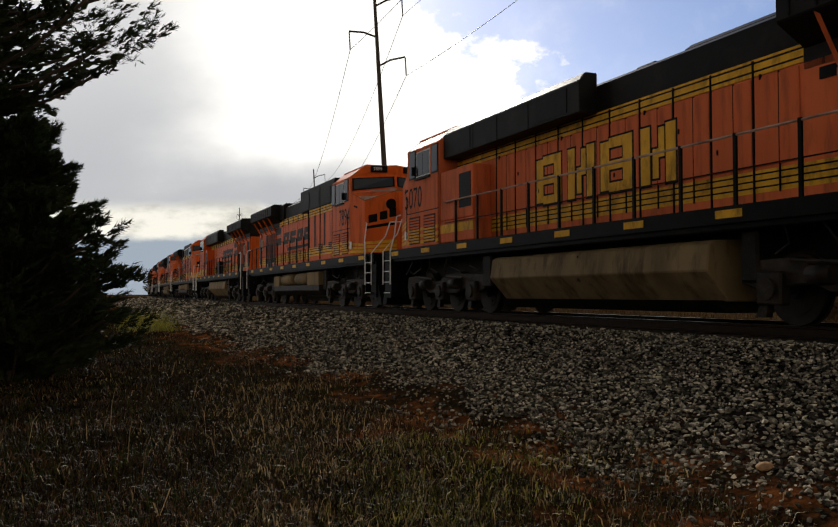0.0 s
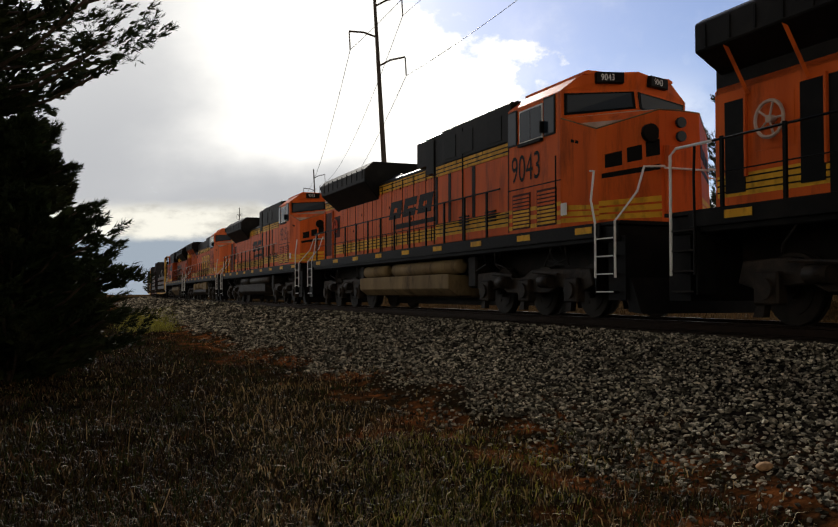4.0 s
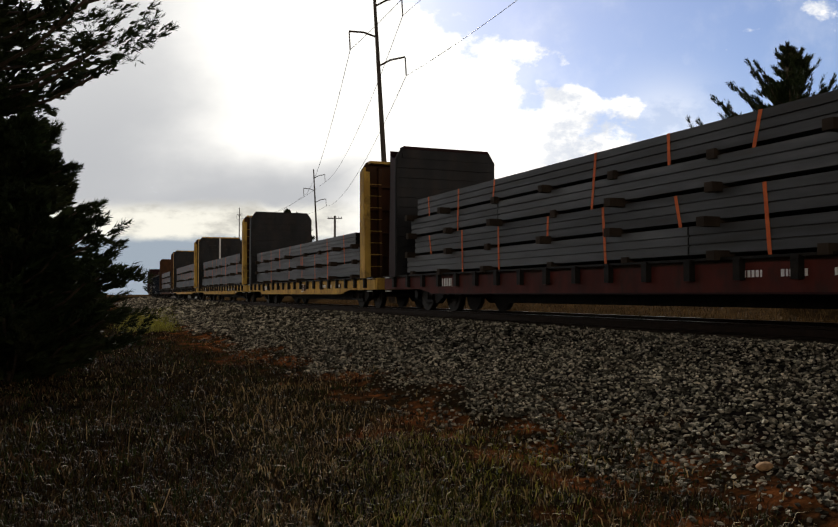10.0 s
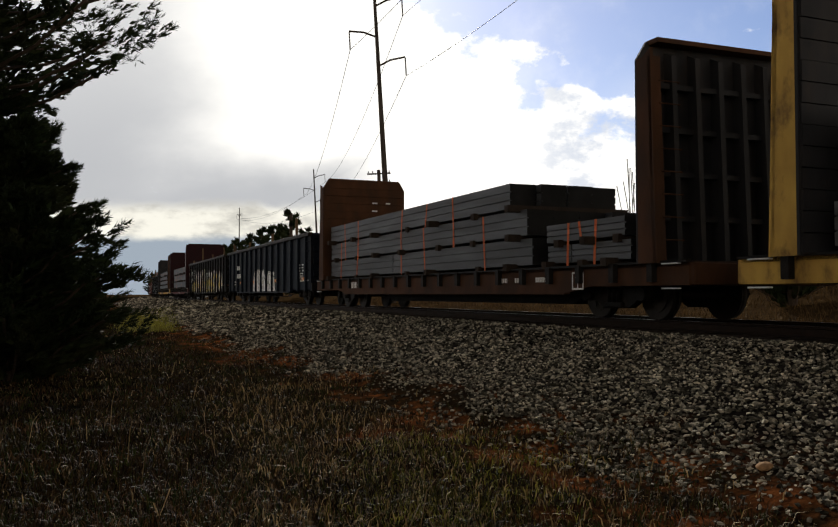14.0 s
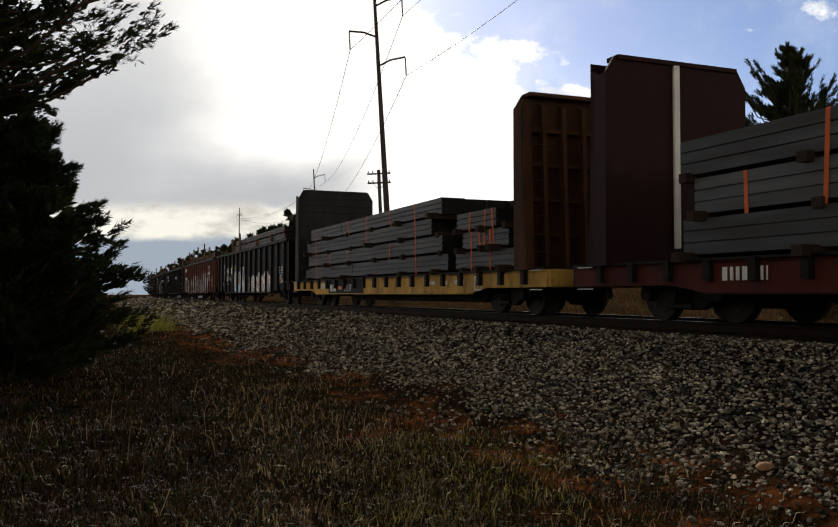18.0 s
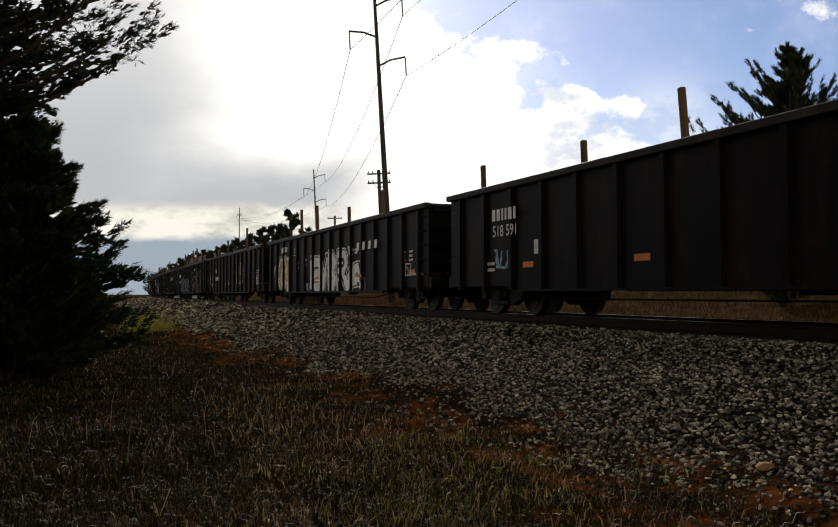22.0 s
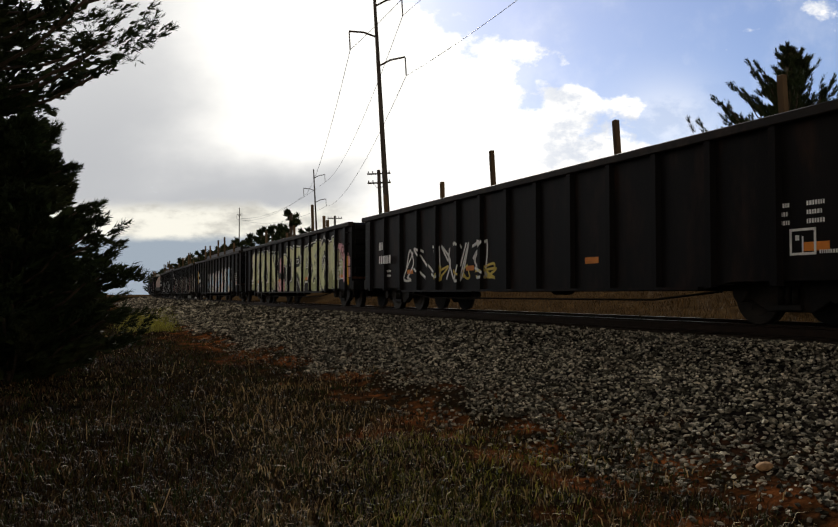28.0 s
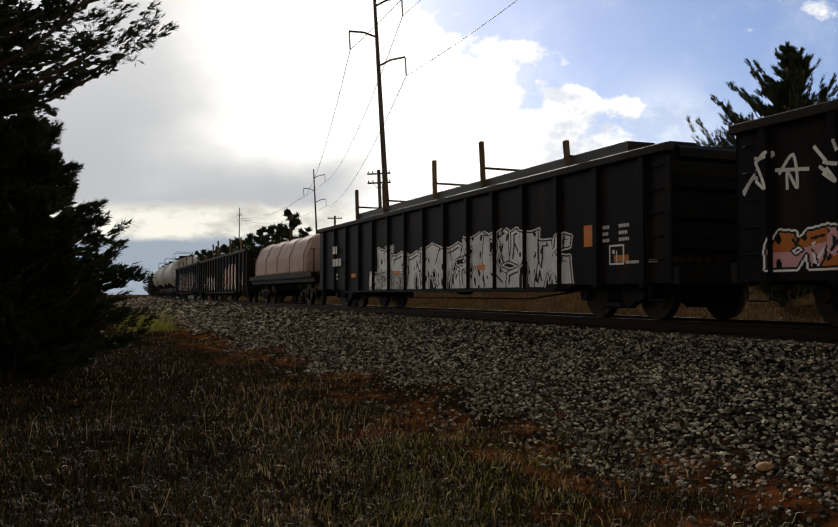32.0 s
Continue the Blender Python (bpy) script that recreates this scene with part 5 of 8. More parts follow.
# ---------------------------------------------------------------- other cars
def coil_car(pos, pitch):
    car = empty("coil_car", "low coil car under a rounded pinkish hood", "coil car", "freight cars of the train")
    h = pitch / 2 - 0.6
    part("deck", box(-h, h, -1.35, 1.35, 0.95, 1.2, 0.02), M["under"], car)
    sec = [(-1.42, 1.35), (-1.42, 2.1), (-1.15, 2.75), (-0.6, 3.05), (0.6, 3.05), (1.15, 2.75), (1.42, 2.1), (1.42, 1.35)]
    bm = bmesh.new()
    prism(sec, -h + 1.2, h - 1.2, "x", bm, 0.08)
    hood = part("hood", bm, M["coil"], car, "rounded hood, pinkish and streaked")
    for k in range(5):
        x = -h + 1.5 + (2 * h - 3.0) * k / 4
        bm = bmesh.new()
        for (ay, az), (by, bz) in zip(sec, sec[1:]):
            rod([(x, ay * 1.01, az), (x, by * 1.01, bz)], 0.03, bm, 4)
        part("hood_rib", bm, M["coil"], hood)
    part("side_sill", box(-h, h, -1.5, -1.4, 1.15, 1.35), M["under"], car)
    part("side_sill", box(-h, h, 1.4, 1.5, 1.15, 1.35), M["under"], car)
    for d in (-1, 1):
        for y in (-1.3, 1.3):
            part("end_post", rod([(d * (h - 0.3), y, 1.2), (d * (h - 0.3), y, 2.3), (d * (h - 0.9), y, 2.3)], 0.025), M["under"], car)
        car_truck(car, d * (h - 2.0))
    couplers(car, pitch / 2 - 0.42)
    return enrol(car, pos)


def tank_car(pos, pitch):
    car = empty("tank_car", "pale rounded railway tank car with a dark sill", "tank car", "freight cars of the train")
    h = pitch / 2 - 0.7
    part("tank", drum((0, 0, 2.75), 1.5, 2 * h - 1.6, "x", 28, None, 0.5), M["tanker"], car)
    part("sill", box(-h, h, -0.4, 0.4, 0.8, 1.2), M["under"], car)
    part("dome", drum((0, 0, 4.35), 0.45, 0.5, "z", 16), M["under"], car)
    part("walkway", box(-1.6, 1.6, -0.9, 0.9, 4.2, 4.25), M["under"], car)
    for x in (-1.5, 1.5):
        part("railing", rod([(x, -0.9, 4.25), (x, -0.9, 4.95), (x, 0.9, 4.95), (x, 0.9, 4.25)], 0.025), M["under"], car)
    for k in (-0.6, 0.6):
        part("band", drum((k * h, 0, 2.75), 1.515, 0.12), M["under"], car)
    for side in (-1, 1):
        part("end_platform", box(-h, -h + 1.0, side * 1.35 - 0.1, side * 1.35 + 0.1, 1.15, 1.2), M["under"], car)
    for d in (-1, 1):
        part("saddle", box(min(d * (h - 2.4), d * (h - 1.6)), max(d * (h - 2.4), d * (h - 1.6)), -1.2, 1.2, 1.2, 1.7), M["under"], car)
        part("handrail", rod([(d * h, -1.4, 1.2), (d * h, -1.4, 2.2), (d * h, 1.4, 2.2), (d * h, 1.4, 1.2)], 0.025), M["under"], car)
        car_truck(car, d * (h - 2.0))
    couplers(car, pitch / 2 - 0.42)
    return enrol(car, pos)


# ---------------------------------------------------------------- locomotives
def loco_truck_mesh():
    bm = bmesh.new()
    prof = [(-2.55, 0.62), (-2.45, 0.95), (-1.5, 0.98), (-1.1, 0.82), (-0.2, 0.82), (0.2, 0.98), (1.5, 0.98), (2.45, 0.95), (2.55, 0.62), (2.2, 0.52), (1.2, 0.60), (0.9, 0.48), (-0.9, 0.48), (-1.2, 0.60), (-2.2, 0.52)]
    prism(prof, -0.09, 0.09, "y", bm, 0.02)
    for x in (-1.9, 0.0, 1.9):
        box(x - 0.24, x + 0.24, -0.2, 0.0, 0.30, 0.78, 0.03, bm)
        drum((x, -0.2, LOCO_R), 0.16, 0.1, "y", 12, bm)
        prism([(x - 0.32, 0.12), (x - 0.12, 0.12), (x - 0.05, 0.4), (x - 0.2, 0.4)], -0.12, 0.0, "y", bm)
    for x in (-0.95, 0.95):
        drum((x, -0.18, 0.72), 0.13, 0.4, "x", 12, bm)
        rod([(x - 0.5, -0.2, 0.92), (x + 0.5, -0.2, 0.86)], 0.035, bm)
    return mesh_of(bm, "side_frame", M["truck_frame"])


LOCO_FRAME = loco_truck_mesh()
LOCO_BOLSTER = mesh_of(box(-2.3, 2.3, -0.55, 0.55, 0.5, 1.15, 0.05), "truck", M["under"])
STEP = mesh_of(box(-0.26, 0.26, -0.14, 0.14, -0.015, 0.015), "step_tread", M["black"])
STEP_DARK = mesh_of(box(-0.26, 0.26, -0.155, -0.14, -0.012, 0.012), "step_edge", M["under"])
STEP_EDGE = mesh_of(box(-0.26, 0.26, -0.155, -0.14, -0.012, 0.012), "step_edge", M["silver"])


def chamfered(width, z0, z1, cut, drop):
    return [(-width, z0), (width, z0), (width, z1 - drop), (width - cut, z1), (-width + cut, z1), (-width, z1 - drop)]


def loco(pos, number, nose_right, scheme="swoosh", emd=False, visor=False):
    near = -1 if nose_right else 1
    old = scheme == "heritage"
    body = M["orange_old"] if old else M["orange_soot"] if number == "8791" else M["orange"]
    car = empty("diesel_locomotive", ("faded orange diesel locomotive with yellow stripes and dark roof" if old else "soot-stained orange diesel locomotive with black roof and stripes" if number == "8791" else "orange diesel locomotive with black roof and yellow stripes"), "locomotive", "locomotives of the train")
    # platform
    part("underframe", box(-10.5, 10.5, -1.5, 1.5, 1.40, 1.70, 0.02), M["black"], car)
    part("walkway", box(-10.6, 10.6, -1.55, 1.55, 1.70, 1.76), M["black"], car)
    for side in (-1, 1):
        part("side_sill", box(-10.0, 10.0, side * 1.55 - 0.02, side * 1.55 + 0.02, 1.50, 1.74), M["black"], car)
        for k in range(9) if side == near else ():
            x = -9.2 + k * 2.3
            part("sill_reflector", box(x, x + 0.55, side * 1.57 - 0.012, side * 1.57 + 0.012, 1.58, 1.70), M["yellow"], car, "yellow sill block")
    HX = 6.38 if emd or old else 5.84     # end of the hood at the cab
    # hood
    H, mid, top = 0.98, 3.74, (4.18 if emd else 4.62)
    hood = part("hood", box(-10.0, HX, -H, H, 1.76, mid, 0.02), body, car)
    part("hood_top", prism(chamfered(H, mid + 0.26, top, 0.16, 0.10), -10.0, HX, "x"), M["roof"], car, "sooty black upper hood")
    band0 = -10.0 if emd else -5.2
    part("hood_band", box(band0, HX, -H - 0.004, H + 0.004, mid, mid + 0.26), M["yellow"], car, "yellow stripe band")
    if not emd:
        part("radiator_base", box(-10.0, band0, -H, H, mid - 0.12, mid + 0.26), M["roof"], car, "black screen under the radiators")
    rear = part("rear_end", box(-10.12, -10.0, -H + 0.05, H - 0.05, 1.76, mid - 0.02, 0.03), body, car)
    for side in (-1, 1):
        y = side * (H + 0.004)
        bm = bmesh.new()
        for z in (mid + 0.06, mid + 0.19):
            box(band0, HX, min(y, y + side * 0.006), max(y, y + side * 0.006), z, z + 0.028, 0, bm)
        part("stripe", bm, M["black"], hood)
        part("lower_band", box(-10.0, HX, min(y, y - side * 0.01), max(y, y - side * 0.01) + 0.0, 1.97, 2.31), M["yellow"], hood, "yellow stripe band")
        bm = bmesh.new()
        for z in (2.04, 2.14, 2.24):
            box(-10.0, HX, min(y, y + side * 0.006), max(y, y + side * 0.006), z, z + 0.024, 0, bm)
        part("stripe", bm, M["black"], hood)
        # hood doors
        door = box(-0.43, 0.43, -0.012, 0.012, 2.36, 3.70, 0.01)
        dm = mesh_of(door, "hood_door", body)
        latch = mesh_of(box(-0.014, 0.014, -0.016, 0.016, 1.80, 3.98), "panel_seam", M["black"])
        thin = mesh_of(box(-0.007, 0.007, -0.012, 0.012, 1.95, 3.72), "panel_seam", M["black"])
        knob = mesh_of(box(-0.012, 0.012, -0.02, 0.02, -0.04, 0.04), "latch", M["black"])
        for k in range(15):
            x = -9.35 + k * 0.93
            if (not emd and x < -5.6) or (emd and x < -8.0) or side != near:
                continue
            o = part("hood_door", dm, None, hood)
            o.matrix_local = pose(x, y + side * 0.01, 0)
            q = part("panel_seam", latch, None, o)
            q.location = (0.465, -side * 0.004, 0)
            q = part("panel_seam", thin, None, o)
            q.location = (-0.05, side * 0.004, 0)
            q = part("latch", knob, None, o)
            q.location = (0.30, side * 0.012, 2.7 + 0.5 * (k % 3))
        if not emd:
            # tall screened openings below the radiators
            for k in range(8):
                x = -9.6 + k * 0.5
                if not old and k in (1, 2):
                    continue
                part("screen", box(x - (0.16 if old else 0.21), x + (0.16 if old else 0.21), min(y, y + side * 0.014), max(y, y + side * 0.014), 2.32 if old else (1.84 if k % 3 else 2.02), 3.32 if old else 3.46), M["black"], hood, "dark screened opening")
                part("screen_post", box(x + (0.20 if old else 0.23), x + (0.29 if old else 0.27), min(y, y + side * 0.05), max(y, y + side * 0.05), 2.25, 3.5), body, hood)
            for x, z0, z1 in (((-8.9, 3.42, 3.58), (-6.6, 3.42, 3.58)) if old else ((-5.82, 2.82, 3.16), (-5.82, 3.34, 3.66))):
                part("upper_screen", box(x, x + 1.1, min(y, y + side * 0.03), max(y, y + side * 0.03), z0, z1), M["black"], hood, "wide dark screened opening")
        else:
            # dark open compartment at the rear, louvered panel over it
            part("rear_compartment", box(-9.95, -8.85, min(y, y + side * 0.012), max(y, y + side * 0.012), 1.95, 3.62), M["maroon"], hood, "dark maroon rear compartment")
            for x in (-9.97, -8.9):
                part("screen_post", box(x, x + 0.08, min(y, y + side * 0.06), max(y, y + side * 0.06), 1.8, 3.66), body, hood)
            for k in range(9):
                z = 4.06 + 0.075 * k
                part("louver", box(-9.96, -9.25, min(y, y + side * 0.03), max(y, y + side * 0.03), z, z + 0.045), M["g_tan"], hood, "pale louver slat")
        if not old or emd:
            # handbrake wheel
            x = -8.35 if emd else -8.8
            bm = bmesh.new()
            for k in range(20):
                a0, a1 = 2 * math.pi * k / 20, 2 * math.pi * (k + 1) / 20
                rod([(x + 0.27 * math.cos(a0), y + side * 0.1, 3.02 + 0.27 * math.sin(a0)), (x + 0.27 * math.cos(a1), y + side * 0.1, 3.02 + 0.27 * math.sin(a1))], 0.028, bm, 5)
            for k in range(5):
                a0 = 2 * math.pi * k / 5
                rod([(x, y + side * 0.1, 3.02), (x + 0.27 * math.cos(a0), y + side * 0.1, 3.02 + 0.27 * math.sin(a0))], 0.018, bm, 4)
            drum((x, y + side * 0.06, 3.02), 0.06, 0.12, "y", 10, bm)
            part("brake_wheel", bm, M["brake_red"] if emd else M["strap_pale"], hood, "round red handbrake wheel" if emd else "round pale handbrake wheel")
            part("brake_recess", box(x - 0.38, x + 0.38, min(y, y + side * 0.008), max(y, y + side * 0.008), 2.6, 3.4), M["maroon"] if emd else body, hood)
        # black cabinet doors in the upper hood behind the cab
        for x in (1.2, 2.6, 4.4) if side == near else ():
            part("vent_panel", box(x, x + 0.85, min(y, y + side * 0.012), max(y, y + side * 0.012), 4.08, 4.42), M["black"], car)
        # large insignia as plain slanted blocks
        gap = 1.22 if old else 1.2 if emd else 1.28 if near < 0 else 1.0
        x_a = 1.7 if old else 1.5 if emd else 0.1 if near < 0 else -0.45
        for k in range(4):
            bm = bmesh.new()
            cx = x_a - k * gap
            lean = 0.22 * (1 if side < 0 else -1)
            z0, z1 = (2.38, 3.42) if old else (2.80, 3.34)
            w = 1.0
            yy0, yy1 = min(y + side * 0.026, y + side * 0.034), max(y + side * 0.026, y + side * 0.034)
            t = (z1 - z0)
            sl = lean if not old else 0.0
            strips = ([(0, 0.28, 0, 1), (0.28, 0.72, 0.82, 1.0), (0.28, 0.72, 0.42, 0.58), (0.28, 0.72, 0.0, 0.18), (0.72, 1.0, 0.05, 0.95)] if k % 2 == 0 else [(0, 0.26, 0, 1), (0.30, 0.46, 0.45, 0.95), (0.46, 0.62, 0.1, 0.6), (0.70, 0.96, 0, 1)]) if old else [(0, 0.34, 0, 1), (0.34, 0.62, 0.62, 1.0), (0.34, 0.62, 0.0, 0.36), (0.62, 1.0, 0.0, 1.0)] if k % 2 else [(0, 0.34, 0, 1), (0.34, 1.0, 0.56, 1.0), (0.34, 1.0, 0.0, 0.42)]
            for a, b, c, d in strips:
                a, b = cx - w / 2 + w * a, cx - w / 2 + w * b
                prism([(a + sl * c, z0 + t * c), (b + sl * c, z0 + t * c), (b + sl * d, z0 + t * d), (a + sl * d, z0 + t * d)], yy0, yy1, "y", bm)
            if old:
                trim = bmesh.new()
                for a, b, c, d in strips:
                    a, b = cx - w / 2 + w * a - 0.04, cx - w / 2 + w * b + 0.04
                    box(a, b, min(y + side * 0.02, y + side * 0.025), max(y + side * 0.02, y + side * 0.025), z0 + t * c - 0.04, z0 + t * d + 0.04, 0, trim)
                part("insignia_edge", trim, M["black"], car)
            part("insignia_block", bm, M["yellow"] if old else M["black"], car, "plain painted insignia block")
        if not old:
            bm = bmesh.new()
            e = x_a + 0.9
            prism([(e - 4.4, 2.46), (e - 0.8, 2.50), (e + 0.2, 2.66), (e - 1.0, 2.62), (e - 4.4, 2.62)], min(y + side * 0.026, y + side * 0.032), max(y + side * 0.026, y + side * 0.032), "y", bm)
            part("insignia_bar", bm, M["black"], car)
    # radiator wings at the rear
    if emd:
        wing = [(-0.98, 3.55), (-1.50, 4.15), (-1.50, 4.55), (-1.2, 4.82), (1.2, 4.82), (1.50, 4.55), (1.50, 4.15), (0.98, 3.55)]
        rx0, rx1 = -9.2, -3.6
    else:
        wing = [(-0.99, 3.92), (-1.50, 4.22), (-1.50, 4.66), (-1.35, 4.76), (1.35, 4.76), (1.50, 4.66), (1.50, 4.22), (0.99, 3.92)]
        rx0, rx1 = -9.9, (-5.2 if old else -4.75)
        if not old:
            part("radiator_end", prism(chamfered(1.08, mid + 0.27, 4.76, 0.14, 0.1), -4.74, -3.95, "x"), M["roof"], car)
    wing_bm = prism(wing, rx0, rx1, "x", bevel=0.02)
    for v in wing_bm.verts:
        if emd and v.co.x < rx0 + 0.2:
            v.co.x += (4.82 - v.co.z) * 0.75
    rad = part("radiator", wing_bm, M["roof"], car, "overhanging black radiator housing")
    for k in range(10):
        x = rx0 + 0.25 + (rx1 - rx0 - 0.5) * k / 9
        for side in (near,):
            part("radiator_bar", box(x - 0.02, x + 0.02, side * 1.505 - 0.012, side * 1.505 + 0.012, 4.26, 4.6), M["black"], rad)
    if not emd:
        for k in range(4):
            x = rx0 + 0.6 + k * 1.15
            for side in (-1, 1):
                part("bracket", rod([(x, side * 1.0, 3.5), (x, side * 1.44, 4.22)], 0.04, None, 4), body, rad)
    # roof furniture
    for x0, x1, w, z1 in ((-4.6 if not emd else -3.2, -2.4, 0.75, top + 0.14), (-1.8, 0.4, 0.6, top + 0.10), (1.0, HX, 1.12, 4.76)):
        part("roof_hatch", prism(chamfered(w, top - 0.06 if w < 1 else mid + 0.27, z1, 0.14, 0.1), x0, x1, "x"), M["roof"], car)
    part("exhaust_stack", box(-1.0, -0.4, -0.3, 0.3, top, top + 0.26, 0.03), M["roof"], car)
    for k in range(3):
        part("lifting_lug", drum((-0.2 + k * 0.35, -0.55, top + 0.04), 0.07, 0.16, "z", 8), M["roof"], car)
    # cab and nose; the safety cab tapers into a nose of three upright facets under a sloping deck
    CX = 0.55 if emd or old else 0.0
    rear_x, face_x, side_y, eave, crest = 5.85 + CX, 8.05 + CX, 1.52, 4.48, 4.84
    cab = part("cab", prism(chamfered(side_y, 1.76, crest, 0.46, crest - eave), rear_x, face_x, "x", bevel=0.015), body, car)
    CORNERS = {}
    for side in (-1, 1):
        CORNERS[side] = {k: Vector((x + CX, side * y, z)) for k, (x, y, z) in {
            "wall0": (8.05, 1.51, 1.76), "wall1": (8.05, 1.51, 3.93), "wall2": (8.05, 1.51, eave), "roof": (8.15, 1.05, crest),
            "knee0": (9.05, 1.30, 1.76), "knee1": (8.97, 1.30, 3.58), "front0": (9.82, 0.46, 1.76), "front1": (9.74, 0.46, 3.86)}.items()}
    mid_lo, mid_hi, brow = Vector((8.50 + CX, 0, 4.12)), Vector((8.42 + CX, 0, 4.56)), Vector((8.50 + CX, 0, 4.90))
    bm = bmesh.new()
    V = {(side, k): bm.verts.new(p) for side in (-1, 1) for k, p in CORNERS[side].items()}
    lo, hi, br = bm.verts.new(mid_lo), bm.verts.new(mid_hi), bm.verts.new(brow)
    for side in (-1, 1):
        g = {k: V[side, k] for k in CORNERS[side]}
        for f in ((g["wall0"], g["knee0"], g["knee1"], g["wall1"]), (g["knee0"], g["front0"], g["front1"], g["knee1"]), (g["wall1"], g["knee1"], g["front1"], lo),
                  (g["wall1"], lo, hi, g["wall2"]), (g["wall2"], hi, br, g["roof"])):
            bm.faces.new(f)
    a, b = ({k: V[side, k] for k in CORNERS[side]} for side in (-1, 1))
    for f in ((a["front0"], b["front0"], b["front1"], a["front1"]), (a["front1"], b["front1"], lo), (a["roof"], br, b["roof"]), (a["wall0"], b["wall0"], b["knee0"], b["front0"], a["front0"], a["knee0"]),
              (a["wall0"], a["wall1"], a["wall2"], a["roof"], b["roof"], b["wall2"], b["wall1"], b["wall0"])):
        bm.faces.new(f)
    bmesh.ops.recalc_face_normals(bm, faces=bm.faces[:])
    nose = part("nose", bm, body, car, "sloping orange safety-cab nose")
    part("cab_roof", prism(chamfered(1.08, crest - 0.02, crest + 0.07, 0.10, 0.04), rear_x, 8.2 + CX, "x"), M["orange_old"] if old else body, cab)

    def slab(name, corners, lift, material, parent, label=""):
        """A thin plate over four corners of a facet, standing proud of it."""
        n = (corners[1] - corners[0]).cross(corners[3] - corners[0]).normalized()
        if n.x < 0 or (abs(n.x) < 0.3 and n.y * corners[0].y < 0):
            n = -n
        plate = bmesh.new()
        lower, upper = [plate.verts.new(c - n * 0.01) for c in corners], [plate.verts.new(c + n * lift) for c in corners]
        plate.faces.new(lower), plate.faces.new(upper)
        for k in range(4):
            plate.faces.new((lower[k], lower[(k + 1) % 4], upper[(k + 1) % 4], upper[k]))
        bmesh.ops.recalc_face_normals(plate, faces=plate.faces[:])
        return part(name, plate, material, parent, label)

    def patch(quad, u0, u1, v0, v1):
        """Corners of a share of a four-cornered facet."""
        def at(u, v):
            return quad[0].lerp(quad[1], u).lerp(quad[3].lerp(quad[2], u), v)
        return [at(u0, v0), at(u1, v0), at(u1, v1), at(u0, v1)]
    for side in (-1, 1):
        g = CORNERS[side]
        glazed = (g["wall1"], mid_lo, mid_hi, g["wall2"])
        slab("windscreen_frame", patch(glazed, 0.04, 0.97, 0.10, 0.90), 0.012, M["black"], cab, "black rubber windscreen frame")
        slab("windscreen", patch(glazed, 0.08, 0.93, 0.18, 0.83), 0.02, M["glass"], cab)
        slab("nose_deck", patch((g["wall1"], g["knee1"], g["front1"], mid_lo), 0.02, 0.98, 0.02, 0.98), 0.006, M["deck_dust"], nose, "pale dusty nose deck")
        nb = part("number_board", box(-0.06, 0.06, -0.29, 0.29, 0.02, 0.24, 0.015), M["black"], cab, "black number board")
        nb.matrix_local = pose(8.36 + CX, side * 0.58, 4.62, 0, 0, side * 17)
        o = part("lettering", text_mesh(number, 0.13, M["silver"]), None, nb)
        o.matrix_local = pose(0.066, -0.19, 0.07, 0, 0, 90) @ Matrix.Diagonal((0.8, 1, 1, 1))
        part("nose_trim", rod([g["wall1"], g["knee1"], g["front1"], (9.74 + CX, 0, 3.88)], 0.014, None, 5), M["tank"], nose, "pale worn edge of the nose deck")
        part("corner_trim", rod([g["wall1"], g["wall2"], g["roof"]], 0.012, None, 5), M["orange_old"], nose)
        wall, knee = (g["wall0"], g["knee0"], g["knee1"], g["wall1"]), (g["knee0"], g["front0"], g["front1"], g["knee1"])
        for v0, v1 in ((0.05, 0.10), (0.12, 0.17), (0.19, 0.24)) if not old else ((0.07, 0.12), (0.15, 0.19), (0.22, 0.26), (0.35, 0.38), (0.41, 0.44)):
            slab("nose_stripe", patch(wall, 0.0, 1.0, v0 * 0.85, v1 * 0.85), 0.006, M["yellow"], nose)
            slab("nose_stripe", patch(knee, 0.0, 1.0, v0, v1), 0.006, M["yellow"], nose)
        if not old:
            for u0, u1, v0, v1 in ((0.12, 0.40, 0.57, 0.71), (0.48, 0.72, 0.585, 0.725), (0.78, 1.0, 0.60, 0.74), (0.06, 1.0, 0.47, 0.52)):
                slab("nose_emblem", patch(knee, u0, u1, v0, v1), 0.008, M["black"], nose, "dark plain emblem block")
        for k in range(2):
            slab("marker", patch(wall, 0.30 + 0.12 * k, 0.37 + 0.12 * k, 0.80, 0.83), 0.02, M["black"], nose)
    if not old:
        part("classification_light", drum((9.70 + CX, -0.62, 3.42), 0.17, 0.10, "x", 18), M["black"], nose, "round black fitting")
    for z in (3.38, 3.64):
        part("headlight", drum((9.78 + CX, 0, z), 0.10, 0.10, "x", 16), M["glass"], nose, "round headlight")
    part("nose_door", box(9.76 + CX, 9.835 + CX, -0.38, 0.38, 1.9, 3.2, 0.015), body, nose)
